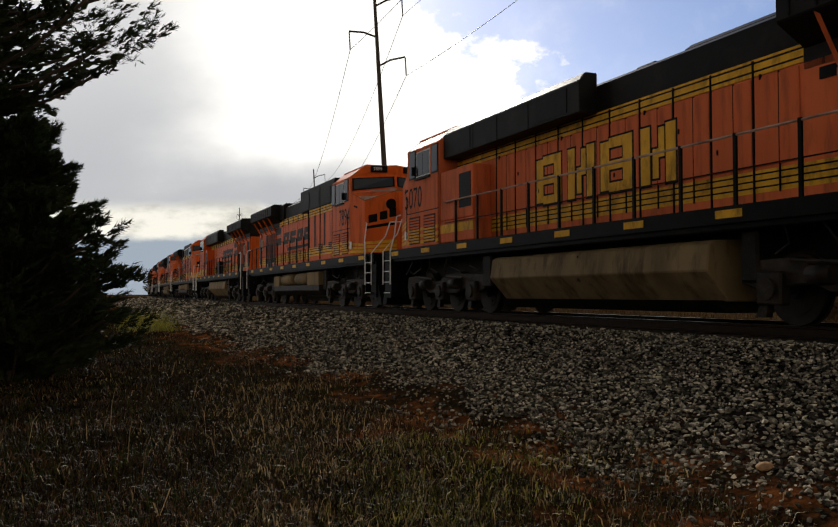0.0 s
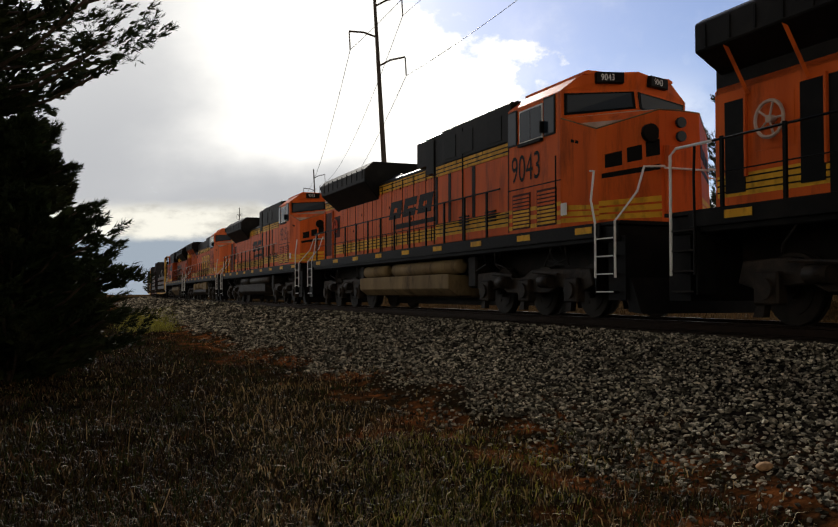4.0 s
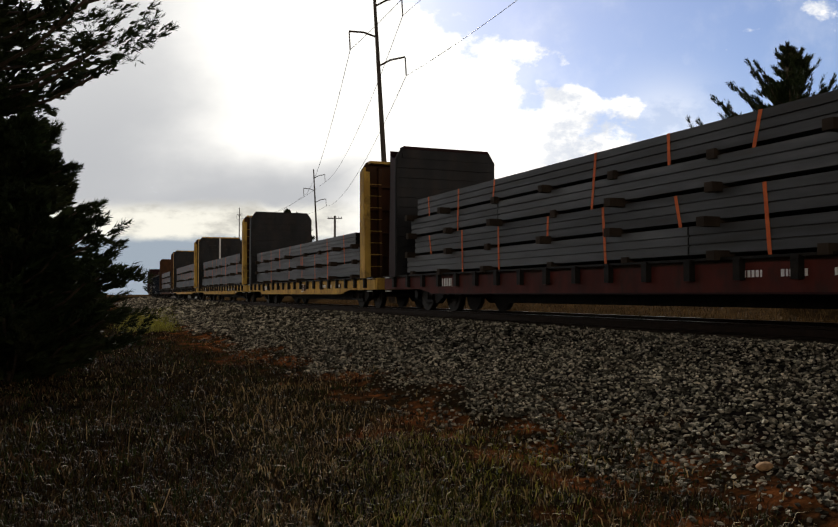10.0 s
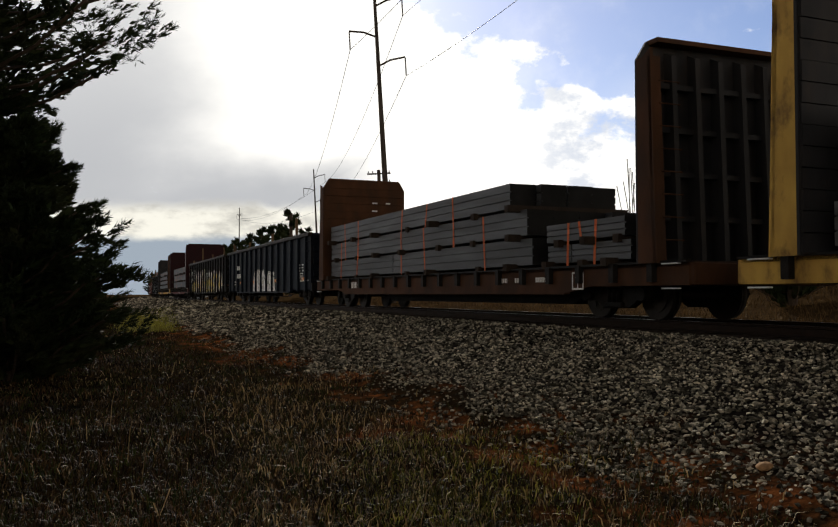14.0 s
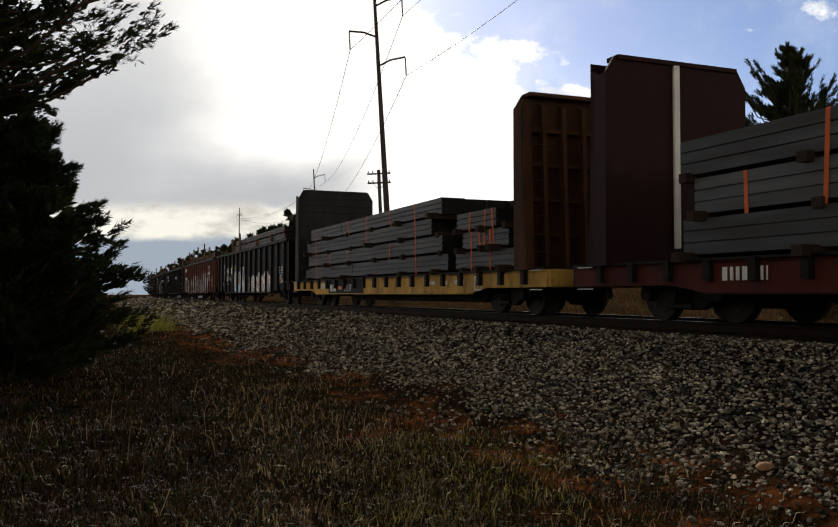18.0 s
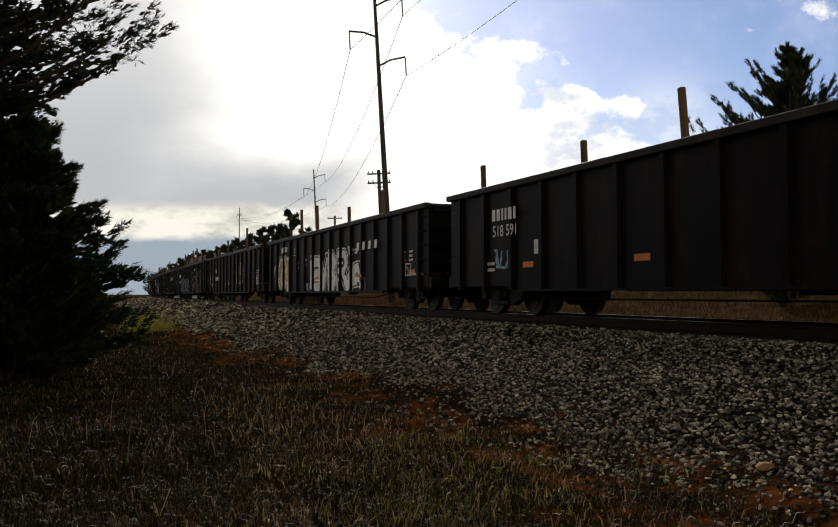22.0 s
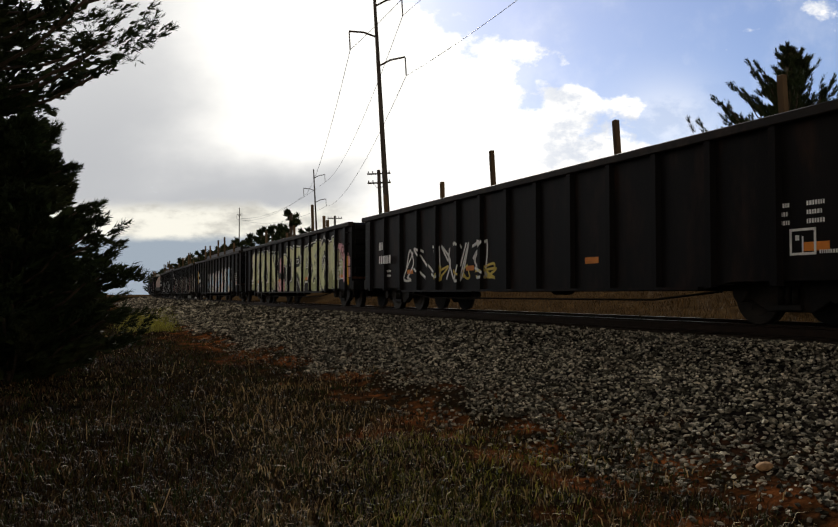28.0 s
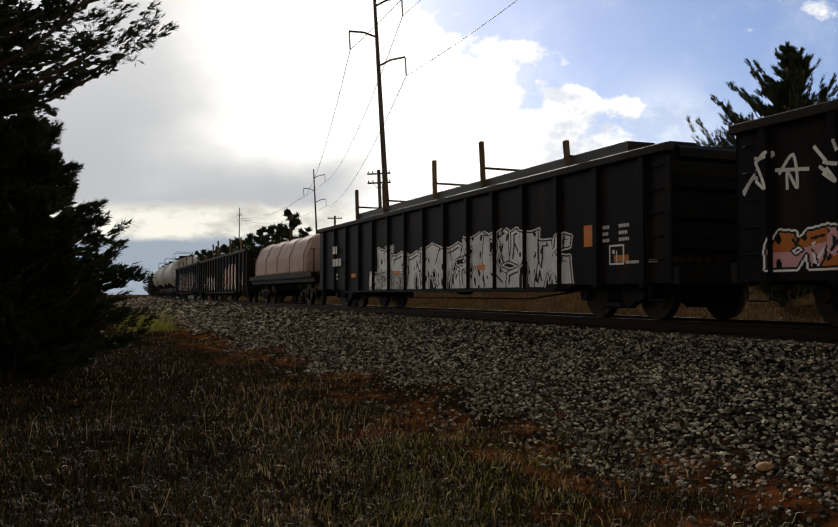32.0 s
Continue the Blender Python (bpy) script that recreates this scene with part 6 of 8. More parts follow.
    for side in (-1, 1):
        y = side * side_y
        if side == near:
            for x0, x1, z0, z1, kind in ((-2.15, -1.80, 3.70, 4.40, "side_window"), (-1.62, -1.18, 3.70, 4.34, "side_window"), (-1.16, -0.72, 3.70, 4.34, "side_window"), (-0.60, -0.22, 3.70, 4.42, "side_window")):
                x0, x1 = face_x + x0, face_x + x1
                part("window_frame", box(x0 - 0.035, x1 + 0.035, min(y, y + side * 0.018), max(y, y + side * 0.018), z0 - 0.035, z1 + 0.035), M["silver"] if -1.7 < x0 - face_x < -0.7 else M["black"], cab)
                part(kind, box(x0, x1, min(y, y + side * 0.026), max(y, y + side * 0.026), z0, z1), M["glass"], cab)
            part("arm_rest", box(face_x - 1.66, face_x - 0.68, min(y, y + side * 0.07), max(y, y + side * 0.07), 3.60, 3.66), M["black"], cab)
            part("cab_seam", box(rear_x, face_x, min(y, y + side * 0.008), max(y, y + side * 0.008), 2.70, 2.725), M["black"], cab)
            part("cab_seam", box(rear_x + 0.01, rear_x + 0.04, min(y, y + side * 0.008), max(y, y + side * 0.008), 1.8, 4.4), M["black"], cab)
            for x0, x1 in ((rear_x + 0.25, rear_x + 0.95), (rear_x + 1.3, rear_x + 2.0)):
                frame_bm = box(x0 - 0.04, x1 + 0.04, min(y, y + side * 0.010), max(y, y + side * 0.010), 1.84, 2.60)
                grille = part("grille", frame_bm, M["maroon"], cab, "louvered grille")
                for k in range(9):
                    z = 1.88 + k * 0.078
                    part("louver", box(x0, x1, min(y, y + side * 0.022), max(y, y + side * 0.022), z, z + 0.046), M["yellow"] if z < 2.2 else body, grille)
            part("placard", box(face_x + 0.0, face_x + 0.2, y - 0.01, y + 0.01, 2.0, 2.24), M["white"], cab)
            for z in (1.84, 2.02, 2.20):
                part("cab_stripe", box(rear_x, face_x, min(y, y + side * 0.005), max(y, y + side * 0.005), z, z + 0.085), M["yellow"], cab, "yellow stripe")
            part("grab_iron", rod([(face_x - 0.1, y + side * 0.06, 2.0), (face_x - 0.1, y + side * 0.06, 3.2)], 0.015), M["black"], cab)
            part("mirror", box(face_x - 0.63, face_x - 0.59, min(y, y + side * 0.12), max(y, y + side * 0.12), 3.74, 3.98), M["black"], cab)
    for k in range(3):
        part("horn", rod([(6.2 + 0.1 * k, 0.15 * k, crest + 0.10), (6.75 + 0.1 * k, 0.15 * k, crest + 0.14)], 0.035), M["black"], cab)
    part("roof_box", box(rear_x + 0.5, rear_x + 1.1, -0.4, 0.3, crest + 0.06, crest + 0.2, 0.02), M["tank"], cab, "grey air-conditioner box")
    if visor:
        part("sun_visor", prism([(near * 1.53, 4.40), (near * 1.95, 4.12), (near * 1.95, 4.09), (near * 1.53, 4.37)], face_x - 1.75, face_x - 0.65, "x"), M["silver"], cab, "pale sunshade over the cab window")
    # road number on the cab side
    place = {"5070": 8.05, "7894": 7.50, "6532": 7.10, "8791": 7.75, "9315": 7.50}.get(number, 7.30)
    o = lettering(car, number, 0.60, place + near * 0.74, 2.86, near * (side_y + 0.010), "black", near)
    o.scale.x = 0.78
    if emd:
        part("inverter_cabinet", prism(chamfered(1.40, mid - 0.03, 4.76, 0.12, 0.08), 1.4, HX - 0.02, "x"), M["roof"], car, "wide black cabinet behind the cab")
        part("brake_hump", prism(chamfered(1.22, mid + 0.3, 4.84, 0.15, 0.1), 0.3, 1.68, "x"), M["roof"], car, "raised black hump on the hood")
        for x in (1.9, 3.4, 4.9):
            for side in (-1, 1):
                part("cabinet_seam", box(x - 0.012, x + 0.012, side * 1.40 - 0.01, side * 1.40 + 0.01, mid + 0.0, 4.66), M["black"], car)
                part("cabinet_opening", box(x + 0.25, x + 1.1, side * 1.40 - 0.006, side * 1.40 + 0.006, mid + 0.2, 4.55), M["black"], car, "dark opening")
    if emd and near > 0:
        # openings of the cab-side equipment bay
        for x0, x1, screens in ((4.3, HX - 0.02, ((2.10, 2.52), (2.92, 3.34))), (2.45, 4.26, ((2.80, 3.52),))):
            bay = part("equipment_bay", box(x0, x1, 0.98, 1.46, 1.78, 3.69, 0.02), body, car, "boxy orange equipment bay")
            for z0, z1 in screens:
                part("bay_frame", box(x0 + 0.10, x1 - 0.10, 1.46, 1.472, z0 - 0.06, z1 + 0.06), M["orange_old"], bay)
                part("bay_screen", box(x0 + 0.15, x1 - 0.15, 1.468, 1.48, z0, z1), M["black"], bay, "black screened opening")
            part("bay_stripe", box(x0, x1, 1.458, 1.468, 1.82, 2.0), M["yellow"], bay)
    elif not old and near < 0:
        # the wide cabinet behind the cab, with its black upper wall and deep slots
        part("cabinet", box(2.1, HX - 0.02, -1.40, -0.98, 1.78, mid - 0.162, 0.02), body, car, "wide orange cabinet behind the cab")
        part("cabinet_band", box(2.1, HX - 0.02, -1.404, -0.98, mid - 0.16, mid + 0.10), M["yellow"], car, "yellow stripe band")
        part("cabinet_band", box(2.1, HX - 0.02, -1.406, -1.39, 1.97, 2.30), M["yellow"], car, "yellow stripe band")
        bm = bmesh.new()
        for z in (2.04, 2.15, 2.24, mid - 0.10, mid + 0.0):
            box(2.1, HX - 0.02, -1.412, -1.40, z, z + 0.026, 0, bm)
        part("stripe", bm, M["black"], car)
        part("upper_cabinet", box(2.5 if emd else 0.7, HX - 0.02, -1.42, -0.98, mid + 0.102, 4.74, 0.03), M["roof"], car, "black upper cabinet wall")
        for x0, x1 in ((2.7, 3.4), (3.7, 4.4), (5.2, 5.9)) if emd else ((1.12, 2.15), (3.06, 3.66), (4.7, 5.25)):
            part("cabinet_opening", box(x0, x1, -1.432, -1.42, 3.95, 4.5), M["black"], car, "dark opening")
        for x in (2.14, 2.99, 4.41):
            part("cabinet_slot", box(x - 0.08, x + 0.08, -1.412, -1.39, 2.32, 3.56), M["black"], car)
        for x in (2.0, 3.8):
            part("cabinet_seam", box(x - 0.012, x + 0.012, -1.43, -1.40, 1.8, 4.6), M["black"], car)
        for x in (3.6, 5.05):
            for k in range(4):
                part("vent_louver", box(x, x + 0.55, -1.43, -1.40, 2.14 + 0.07 * k, 2.18 + 0.07 * k), M["black"], car)
    if not emd and near > 0:
        part("upper_cabinet", prism([(0.98, 3.98), (1.40, 3.98), (1.40, 4.60), (1.25, 4.78), (0.98, 4.78)], -0.1, HX - 0.02, "x", bevel=0.02), M["roof"], car, "black upper cabinet wall")
        for x0, x1 in ((0.35, 1.55), (4.75, 5.3)):
            part("cabinet_opening", box(x0, x1, 1.40, 1.412, 4.05, 4.55), M["black"], car, "dark opening")
        for x in (1.9, 3.35, 4.6):
            part("cabinet_seam", box(x - 0.012, x + 0.012, 1.395, 1.41, 4.0, 4.58), M["black"], car)
        part("battery_box", box(4.4, HX - 0.02, 0.98, 1.48, 1.78, 2.34, 0.02), body, car, "low orange battery box behind the cab")
        part("equipment_cabinet", box(4.45, HX - 0.02 if old else 5.25, 0.98, 1.48, 2.345, 3.62, 0.02), body, car, "boxy cabinet behind the cab")
        part("cabinet_opening", box(4.55, 5.2, 1.478, 1.492, 2.6, 3.45), M["black"], car, "dark opening")
        part("cabinet_stripe", box(4.42, HX - 0.02, 1.478, 1.488, 2.02, 2.24), M["yellow"], car, "yellow stripe")
    if not emd and not old and near > 0:
        for x0, x1 in ((0.0, 0.9),):
            part("equipment_bay", box(x0, x1, min(near * 0.98, near * 1.25), max(near * 0.98, near * 1.25), 1.80, 2.66, 0.02), M["black"], car, "black box on the walkway")
    # end steps, rails and pilots
    for d in (-1, 1):
        part("pilot", prism([(d * 10.1, 0.35), (d * 10.62, 0.35), (d * 10.62, 1.5), (d * 10.1, 1.5)], -1.45, 1.45, "y"), M["black"], car)
        if d > 0:
            part("snowplow", prism([(10.62, 0.15), (11.0, 0.12), (10.7, 0.75), (10.62, 0.75)], -1.4, 1.4, "y"), M["black"], car)
        for side in (-1, 1):
            for k in range(4):
                o = part("step", STEP, None, car)
                o.matrix_local = pose(d * 10.15, side * 1.42, 0.50 + 0.32 * k, 0, 0, 0 if side < 0 else 180)
                e = part("step_edge", STEP_EDGE if d > 0 or emd or old else STEP_DARK, None, o)
            part("step_side", box(min(d * 9.82, d * 9.86), max(d * 9.82, d * 9.86), min(side * 1.2, side * 1.55), max(side * 1.2, side * 1.55), 0.45, 1.7), M["black"], car)
            if d < 0 and not emd and not old:
                part("end_handrail", rod([(-10.42, side * 1.57, 0.75), (-10.42, side * 1.57, 2.68), (-10.3, side * 1.55, 2.78), (-9.5, side * 1.52, 2.78)], 0.024), M["silver"], car, "pale end handrail")
                part("end_handrail", rod([(-9.86, side * 1.57, 0.75), (-9.86, side * 1.57, 1.75), (-9.9, side * 1.54, 2.3), (-9.9, side * 1.52, 2.78)], 0.022), M["black"], car)
                continue
            part("end_handrail", rod([(d * 9.86, side * 1.57, 0.75), (d * 9.86, side * 1.57, 1.75), (d * 9.65, side * 1.52, 2.2), (d * 9.65, side * 1.45, 2.75), (d * 9.45, side * 1.4, 2.78)], 0.022), M["silver"], car, "pale end handrail")
            part("end_handrail", rod([(d * 10.48, side * 1.57, 0.75), (d * 10.48, side * 1.57, 1.75), (d * 10.5, side * 1.1, 2.3), (d * 10.5, side * 0.95, 2.75), (d * 10.5, side * 0.5, 2.78)], 0.022), M["silver"], car, "pale end handrail")
        part("end_rail", rod([(d * 10.5, -0.5, 2.75), (d * 10.5, 0.5, 2.75)], 0.02), M["silver"], car)
        part("hose", rod([(d * 10.62, 0.5, 1.0), (d * 10.8, 0.5, 0.7), (d * 10.95, 0.45, 0.62)], 0.03), M["black"], car)
    for side in (-1, 1):
        x = -9.3
        last = 2.0 if not emd and not old and side < 0 else 2.3 if emd and near > 0 and side > 0 else 6.0
        while x < last + 0.1:
            part("stanchion", box(x - 0.03, x + 0.03, side * 1.52 - 0.02, side * 1.52 + 0.02, 1.74, 2.82), M["black"], car)
            x += 1.22
        part("handrail", rod([(-9.65, side * 1.52, 2.78), (last, side * 1.52, 2.82)], 0.02), M["deck_dust"] if number in ("9315", "8791", "5070", "5168") else M["black"], car)
        part("mid_rail", rod([(-9.3, side * 1.52, 2.28), (last, side * 1.52, 2.28)], 0.012), M["black"], car)
    # pipework and boxes under the frame
    part("center_sill", box(-9.9, 9.9, -0.6, 0.6, 0.85, 1.42, 0.02), M["under"], car)
    for x0, x1 in ((3.85, 4.3), (-4.6, -4.25)):
        part("equipment_box", box(x0, x1, -1.30, 1.30, 0.62, 1.40, 0.04), M["under"], car)
    # fuel tank and air reservoirs
    TK = 4.2
    for side in (-1, 1):
        if side > 0:
            prof = [(0, 0.34), (side * 1.02, 0.34), (side * 1.46, 0.86), (side * 1.38, 1.10), (side * 1.20, 1.22), (0, 1.30)] if emd else [(0, 0.34), (side * 1.02, 0.34), (side * 1.46, 0.82), (side * 1.40, 1.24), (side * 1.30, 1.30), (0, 1.34)]
            # tank underside in a near-black tone, the shade beneath it painted in
            part("tank_bottom", prism([(0, 0.16), (side * 0.95, 0.16), (side * 1.20, 0.36), (0, 0.36)], -TK - 0.1 + (0.0 if emd else 0.7), TK - 0.7, "x"), M["under"], car)
            part("fuel_tank", prism(prof, -TK - 0.2 + (0.0 if emd else 0.7), TK - 0.6, "x", bevel=0.02), M["tank_soot"] if number == "8791" else M["tank"], car, "dusty faceted fuel tank")
            part("tank_strap", box(-0.05, 0.0, min(side * 1.36, side * 1.412), max(side * 1.36, side * 1.412), 0.7, 1.2), M["under"], car)
        else:
            prof = [(0, 0.42), (side * 1.2, 0.42), (side * 1.45, 0.60), (side * 1.45, 0.82 if not emd else 0.98), (0, 0.90)]
            part("fuel_tank", prism(prof, -TK, TK - (1.2 if emd else 0.4), "x", bevel=0.02), M["tank"] if emd and number != "9315" else M["truck_frame"], car, "dusty faceted fuel tank")
            if emd:
                for c, ln in ((-3.0, 1.9), (1.0, 4.6)):
                    part("air_reservoir", drum((c, side * 1.22, 1.17), 0.19, ln, "x", 20, None, 0.09), M["truck_frame"] if number == "9315" else M["tank"], car)
            else:
                for c, ln in ((-1.95, 1.85), (0.72, 1.95)):
                    part("air_reservoir", drum((c, side * 1.18, 1.10), 0.255, ln, "x", 22, None, 0.08), M["tank"], car)
                part("tank_box", box(1.95, 3.7, min(side * 0.9, side * 1.45), max(side * 0.9, side * 1.45), 0.80, 1.34, 0.03), M["tank"], car)
                part("tank_box", box(-4.2, -3.2, min(side * 0.9, side * 1.45), max(side * 0.9, side * 1.45), 0.80, 1.28, 0.03), M["tank"], car)
    # trucks
    for d in (-1, 1):
        t = part("truck", LOCO_BOLSTER, None, car, "three-axle truck, dark and oily")
        t.location = (d * 6.75, 0, 0)
        for side in (-1, 1):
            f = part("side_frame", LOCO_FRAME, None, t)
            f.matrix_local = pose(0, side * 1.16, 0, 0, 0, 0 if side < 0 else 180)
        for a in (-1.9, 0.0, 1.9):
            w = part("wheelset", LOCO_WHEELS, None, t)
            w.location = (a, 0, LOCO_R)
            WHEELS.append((w, Vector((a, 0, LOCO_R)), LOCO_R))
    couplers(car, 10.75)
    rng = random.Random(int(number))
    for k in range(12):
        x = rng.choice((-1, 1)) * rng.uniform(4.5, 9.2)
        part("pipe", rod([(x, near * 1.42, 1.42), (x + rng.uniform(-0.3, 0.3), near * 1.45, 1.15), (x + rng.uniform(-0.6, 0.6), near * 1.42, 1.02)], 0.02, None, 5), M["under"], car)
    return enrol(car, pos, not nose_right)


# ---------------------------------------------------------------- the train, from its head
CENTERS = (14.35, 36.4, 59.2, 81.3, 103.7, 126.1, 148.5, 170.8)
UNITS = [("5070", False, "heritage", False), ("7894", True, "swoosh", False), ("3923", False, "swoosh", False), ("6532", True, "swoosh", False),
         ("9043", True, "swoosh", True), ("9315", True, "swoosh", True), ("5168", True, "heritage", False), ("8791", False, "swoosh", True)]
for i, (num, right, sch, emd) in enumerate(UNITS):
    loco(CENTERS[i], num, right, sch, emd, visor=(num == "6532"))

FLATS = [  # from, to, paint, (front post, rear post), (front face, rear face), stacks, white stripe
    (181.8, 204.1, "flat_yellow", ("flat_yellow", "flat_black"), ("flat_brown", "flat_black"), ((-1, 1, 1.58),), 0),
    (204.1, 226.3, "flat_red", ("flat_red", "flat_red"), ("flat_red", "flat_black"), ((-1, 1, 2.10),), 0),
    (226.3, 248.1, "flat_yellow", ("flat_yellow", "flat_black"), ("flat_brown", "flat_black"), ((-1, 1, 1.55),), 0),
    (248.1, 269.8, "flat_yellow", ("flat_yellow", "flat_yellow"), ("flat_brown", "flat_black"), ((-1, 1, 1.80),), 1),
    (269.8, 291.7, "flat_yellow", ("flat_yellow", "flat_yellow"), ("flat_brown", "flat_black"), ((-1, 1, 1.95),), 0),
    (291.9, 314.4, "flat_brown", ("flat_brown", "flat_brown"), ("flat_black", "flat_brown"), ((-1, 0.62, 1.92), (0.64, 1, 0.85)), 0),
    (356.8, 376.5, "flat_red", ("flat_red", "flat_red"), ("flat_red", "flat_red"), ((-0.84, 1, 1.9),), 1),
    (376.6, 398.6, "flat_yellow", ("flat_brown", "flat_black"), ("flat_brown", "flat_black"), ((-1, 0.6, 2.0), (0.62, 1, 1.45)), 0),
]
FLAT_CARS = []
for i, (a, b, paint, posts, faces, stacks, stripe) in enumerate(FLATS):
    names = {"flat_yellow": "weathered yellow bulkhead flat car, rusty at the sill", "flat_red": "weathered oxide red bulkhead flat car", "flat_brown": "rusted brown bulkhead flat car"}
    car, h = flat_car((a + b) / 2, b - a, paint, i, posts, faces, names[paint], stripe=stripe, gap=(i == 0), inset=0.62 if i == 3 else 1.2)
    flat_load((a + b) / 2, h, 40 + i, stacks)
    FLAT_CARS.append((car, h))

GONS = [  # from, to, paint, stakes, load height over the rim
    (314.4, 335.6, "gon_blue"), (335.6, 356.8, "gon_black"), (398.6, 420.5, "gon_black"), (420.5, 442.0, "gon_red"), (442.0, 463.0, "gon_black"),
    (463.0, 484.5, "gon_black"), (484.5, 505.9, "gon_black"), (505.9, 527.1, "gon_black"), (527.1, 548.3, "gon_black"), (548.3, 569.3, "gon_black"),
    (569.3, 590.4, "gon_black"), (590.4, 611.5, "gon_black"), (611.5, 633.4, "gon_black"), (633.4, 653.9, "gon_black"), (653.9, 676.3, "gon_black"),
    (690.0, 711.0, "gon_black"), (711.0, 732.0, "gon_blue"), (783.0, 804.0, "gon_black"), (804.0, 825.0, "gon_black"), (825.0, 846.0, "gon_black"), (846.0, 867.0, "gon_black"),
]
GON_CARS = []
for i, (a, b, paint) in enumerate(GONS):
    names = {"gon_black": "weathered black high-sided steel gondola freight car", "gon_blue": "weathered dark blue steel gondola freight car", "gon_red": "weathered oxide red steel gondola freight car"}
    car, depth, h = gondola((a + b) / 2, b - a, paint, i, 22 if i == 7 else 15 + i % 2, 2.93, names[paint], corrugated=(i == 7))
    GON_CARS.append((car, depth, h, (a + b) / 2))

coil_car(683.3, 14.2)
tank_car(740.5, 17.0)
tank_car(757.5, 17.0)
tank_car(774.5, 17.0)


# ---------------------------------------------------------------- what is painted on the cars
def side_marks():
    """Lettering, panels and spray paint on the near walls of the gondolas."""
    def car(i):
        return GON_CARS[i][0], GON_CARS[i][1], GON_CARS[i][2]

    for i in range(len(GON_CARS)):
        c, dep, h = car(i)
        frame_mark(c, h - 1.75, 0.98, -1.458, 0.45, 0.36)
        bars(c, h - 1.95, 1.40, -1.458, ((0, 0, 0.2, 0.06), (0, 0.12, 0.2, 0.06), (0, 0.24, 0.2, 0.06), (0.5, 0.0, 0.3, 0.06), (0.5, 0.12, 0.25, 0.06), (0.5, 0.24, 0.3, 0.06)))
        bars(c, -h + 1.9, 0.98, -1.456, ((0, 0, 0.5, 0.07), (0, 0.14, 0.5, 0.07)))
        bars(c, h - 1.25, 0.99, -1.456, ((0, 0, 0.9, 0.05),))
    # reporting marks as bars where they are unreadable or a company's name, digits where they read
    c, d, h = car(1)
    lettering(c, "AOK", 0.30, -7.68, 1.95, -1.557)
    lettering(c, "35121", 0.28, -7.68, 1.45, -1.557)
    block_piece(c, -7.75, -6.4, 0.66, 1.42, ("g_yellow",), 10, d, count=2, outline=("g_yellow", "g_yellow"))
    letter_piece(c, [("O", -6.2, -5.5, 0.6, 1.6, "g_silver", "g_yellow"), ("8", -5.5, -4.6, 0.6, 1.65, "g_grey", "g_silver"), ("A", -5.0, -3.45, 0.6, 2.05, "g_silver", "g_yellow"),
                     ("P", -3.9, -2.6, 0.6, 2.03, "g_grey", "g_silver"), ("F", -2.9, -1.75, 0.6, 1.98, "g_silver", "g_yellow"), ("T", -1.8, -0.8, 0.6, 2.13, "g_silver", "g_grey"),
                     ("L", -0.9, 0.25, 0.6, 2.08, "g_grey", "g_yellow"), ("X", 0.9, 2.5, 0.6, 2.0, "g_silver", "g_yellow"), ("R", 2.6, 4.0, 0.6, 1.95, "g_silver", "g_grey"),
                     ("A", 4.0, 5.5, 0.6, 2.0, "g_silver", "g_yellow"), ("Y", 5.5, 6.8, 0.6, 1.9, "g_grey", "g_silver"), ("8", 6.9, 8.3, 0.68, 1.95, "g_silver", "g_yellow")], d, patch="g_yellow")
    tag_scrawl(c, -0.45, 0.1, 1.98, 2.3, 61, d, "g_green", 2, 0.025)
    tag_scrawl(c, -6.1, -5.2, 1.62, 1.95, 62, d, "g_white", 3, 0.028)
    tag_scrawl(c, -9.3, -8.3, 1.95, 2.6, 31, d, "g_tan", 4, 0.022)
    tag_scrawl(c, -8.7, -8.3, 0.9, 1.9, 63, d, "g_yellow", 1, 0.022)
    tag_scrawl(c, -6.7, -5.7, 1.9, 2.4, 32, d, "g_white", 2, 0.025)
    c, d, h = car(0)
    block_piece(c, -2.0, 3.0, 0.58, 1.6, ("g_silver",), 9, d, count=4)
    bars(c, -6.5, 1.8, -1.557, ((0, 0, 0.9, 0.24), (0, -0.45, 1.2, 0.24)))
    c, d, h = car(2)
    lettering(c, "AOK", 0.30, -6.1, 1.75, -1.557)
    lettering(c, "519", 0.28, -6.1, 1.25, -1.557)
    lettering(c, "365", 0.28, -5.0, 1.25, -1.557)
    part("patch", box(-5.1, -4.45, -1.458, -1.45, 1.65, 2.05), M["g_silver"], c, "grey paint patch")
    letter_piece(c, [("8", -4.0, -2.7, 0.62, 1.75, "g_silver", "g_blue"), ("O", -2.8, -1.7, 0.6, 1.6, "g_grey", "g_blue"), ("A", -1.8, -0.5, 0.6, 1.85, "g_silver", "g_blue")], d, outline=("g_white", "g_grey"), weight=0.22, patch="g_grey", label="pale sprayed bubble letters")
    block_piece(c, 0.9, 6.5, 0.6, 1.5, ("g_white", "g_silver"), 15, d, count=7)
    tag_scrawl(c, -7.8, -6.95, 1.44, 2.37, 33, d, "g_tan", 5, 0.018)
    tag_scrawl(c, -6.6, -6.15, 1.25, 1.95, 71, d, "g_white", 2, 0.025)
    tag_scrawl(c, -4.2, -3.3, 1.95, 2.15, 34, d, "g_yellow", 2, 0.02)
    c, d, h = car(3)
    bars(c, -8.05, 2.33, -1.557, ((0, 0, 1.1, 0.24), (0.1, -0.68, 1.1, 0.24)))
